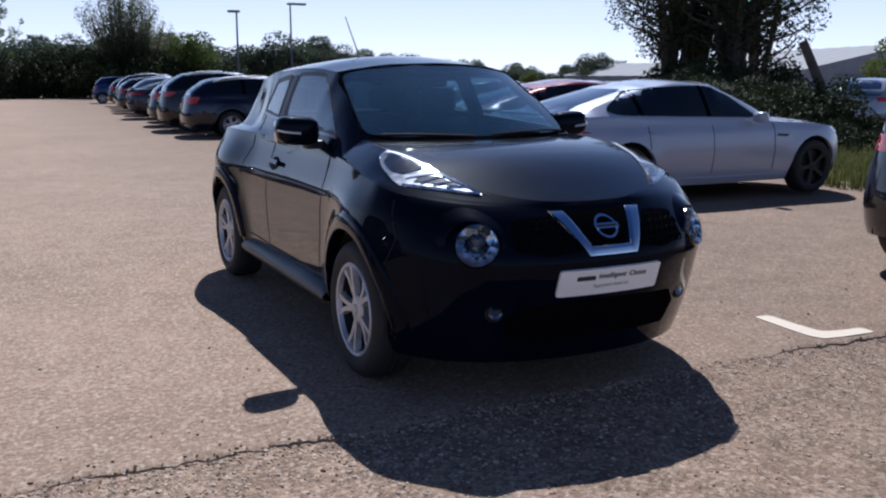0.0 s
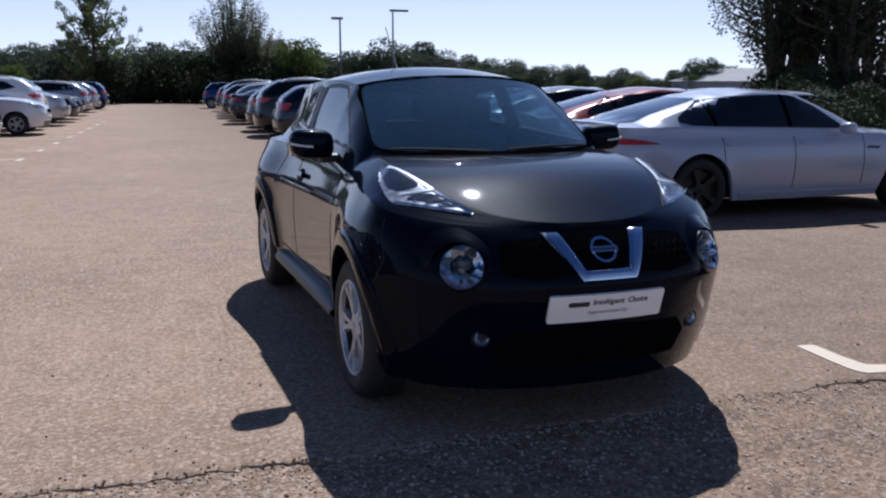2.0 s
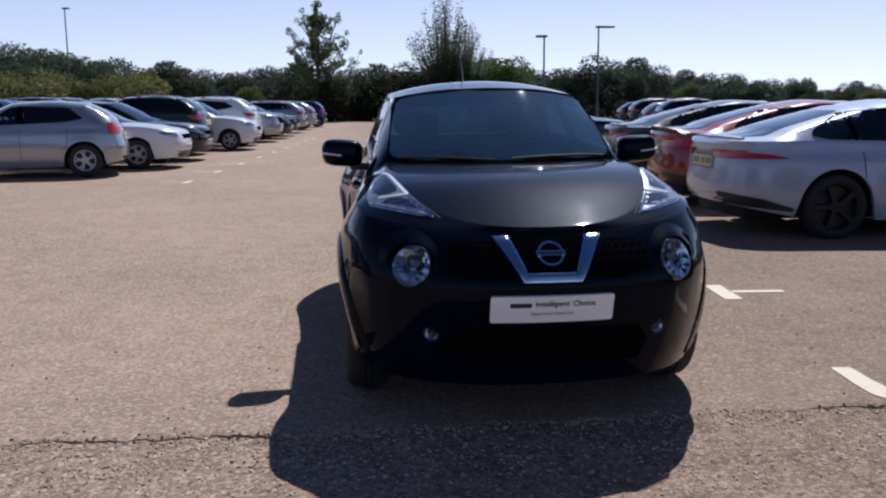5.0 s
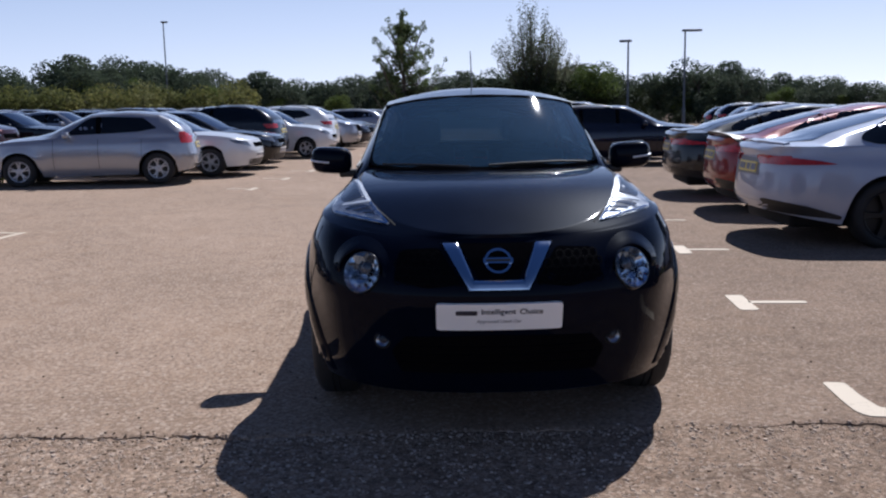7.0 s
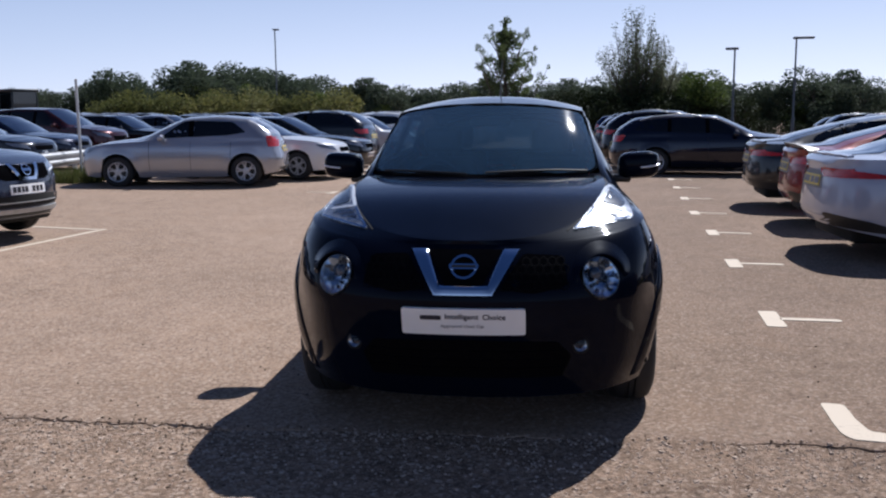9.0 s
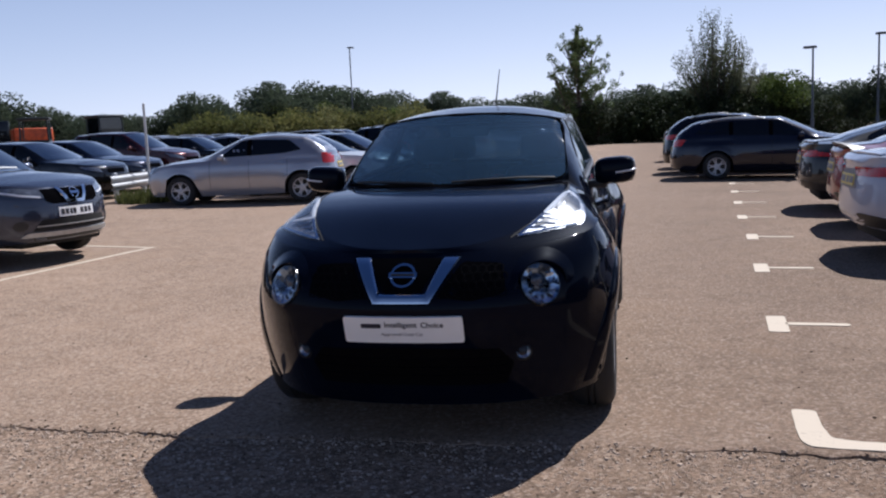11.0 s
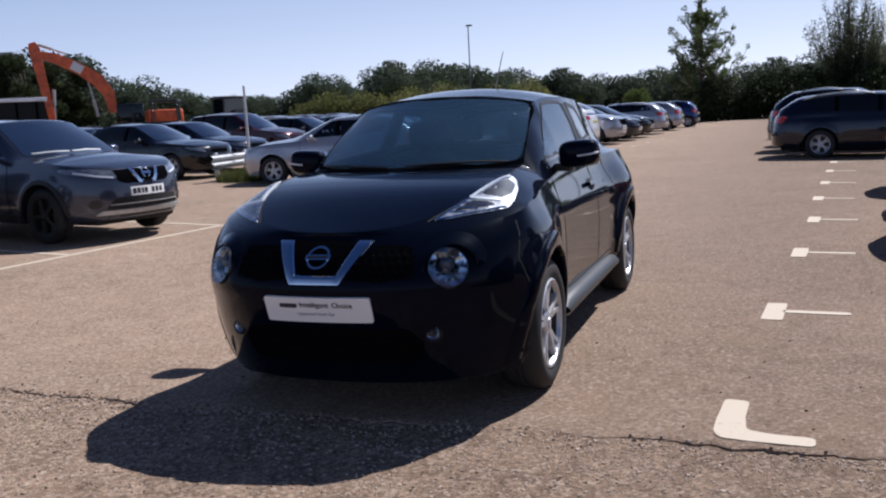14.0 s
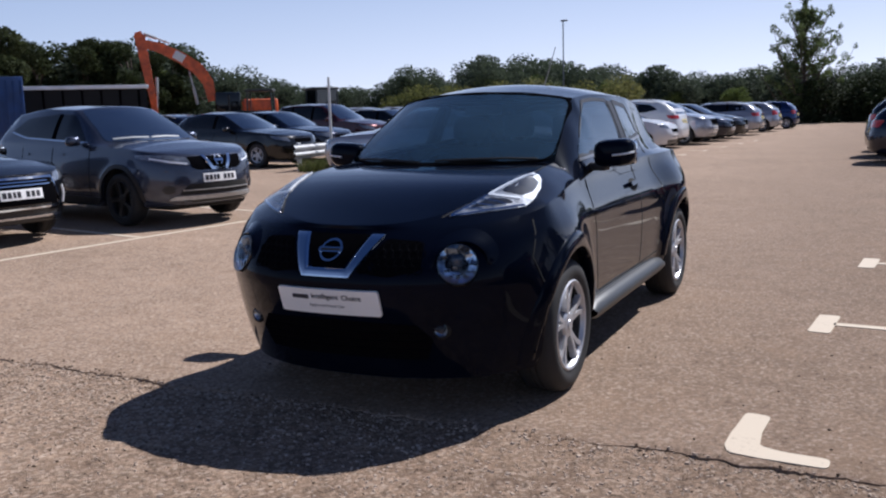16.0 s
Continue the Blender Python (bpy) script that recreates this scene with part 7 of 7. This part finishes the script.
        row = [bvh.ray_cast(Vector((x, -6, z)), Vector((0, 1, 0)))[0] for x, z in (((0.56, 1.127), (0.40, 1.135), (0.20, 1.133), (0.02, 1.126)) if sx > 0 else ((-0.08, 1.12), (-0.25, 1.128), (-0.42, 1.132), (-0.55, 1.13)))]
        tube(bm, [p + Vector((0, -0.018, 0.008)) for p in row if p], 0.007, 6)
        part("wiper", bm, TRIM, root)
    # chrome V with the round badge
    part("chrome_grille_bar", strip(bvh, [(-0.202, 0.865), (-0.113, 0.704), (0.113, 0.704), (0.202, 0.865)], (0.072, 0.044, 0.044, 0.072), 0.014), CHROME, root, "chrome V-shaped grille bar")
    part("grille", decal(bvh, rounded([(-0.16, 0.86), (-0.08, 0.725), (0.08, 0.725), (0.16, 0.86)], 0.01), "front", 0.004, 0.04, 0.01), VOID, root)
    badge = part("badge", decal(bvh, ngon(0, 0.790, 0.057, 0.046, 36), "front", 0.014, 0.02, 0.010, holes=(ngon(0, 0.790, 0.047, 0.037, 36),)), CHROME, root, "round chrome badge with a cross bar")
    part("badge_bar", decal(bvh, rounded([(-0.062, 0.780), (0.062, 0.780), (0.062, 0.800), (-0.062, 0.800)], 0.004), "front", 0.018, 0.02, 0.012), CHROME, badge)
    part("badge_line", decal(bvh, [(-0.050, 0.7865), (0.050, 0.7865), (0.050, 0.7935), (-0.050, 0.7935)], "front", 0.0195, 0.02, 0.002), DARK, badge)
    plates(bvh, root)
    # cowl, aerial
    part("scuttle", decal(bvh, [(-0.60, 0.385), (-0.4, 0.315), (0.0, 0.222), (0.4, 0.315), (0.60, 0.385), (0.60, 0.355), (0.4, 0.285), (0.0, 0.192), (-0.4, 0.285), (-0.60, 0.355)], "top", 0.003, 0.05, 0.01), VOID, root)
    bm = bmesh.new()
    tube(bm, [(0, 2.03, 1.545), (0, 2.06, 1.575), (0, 2.31, 1.85)], [0.012, 0.006, 0.003], 6)
    part("aerial", bm, TRIM, root)
    cabin(root)
    add_wheels(root, s)
    return root


build_crossover()
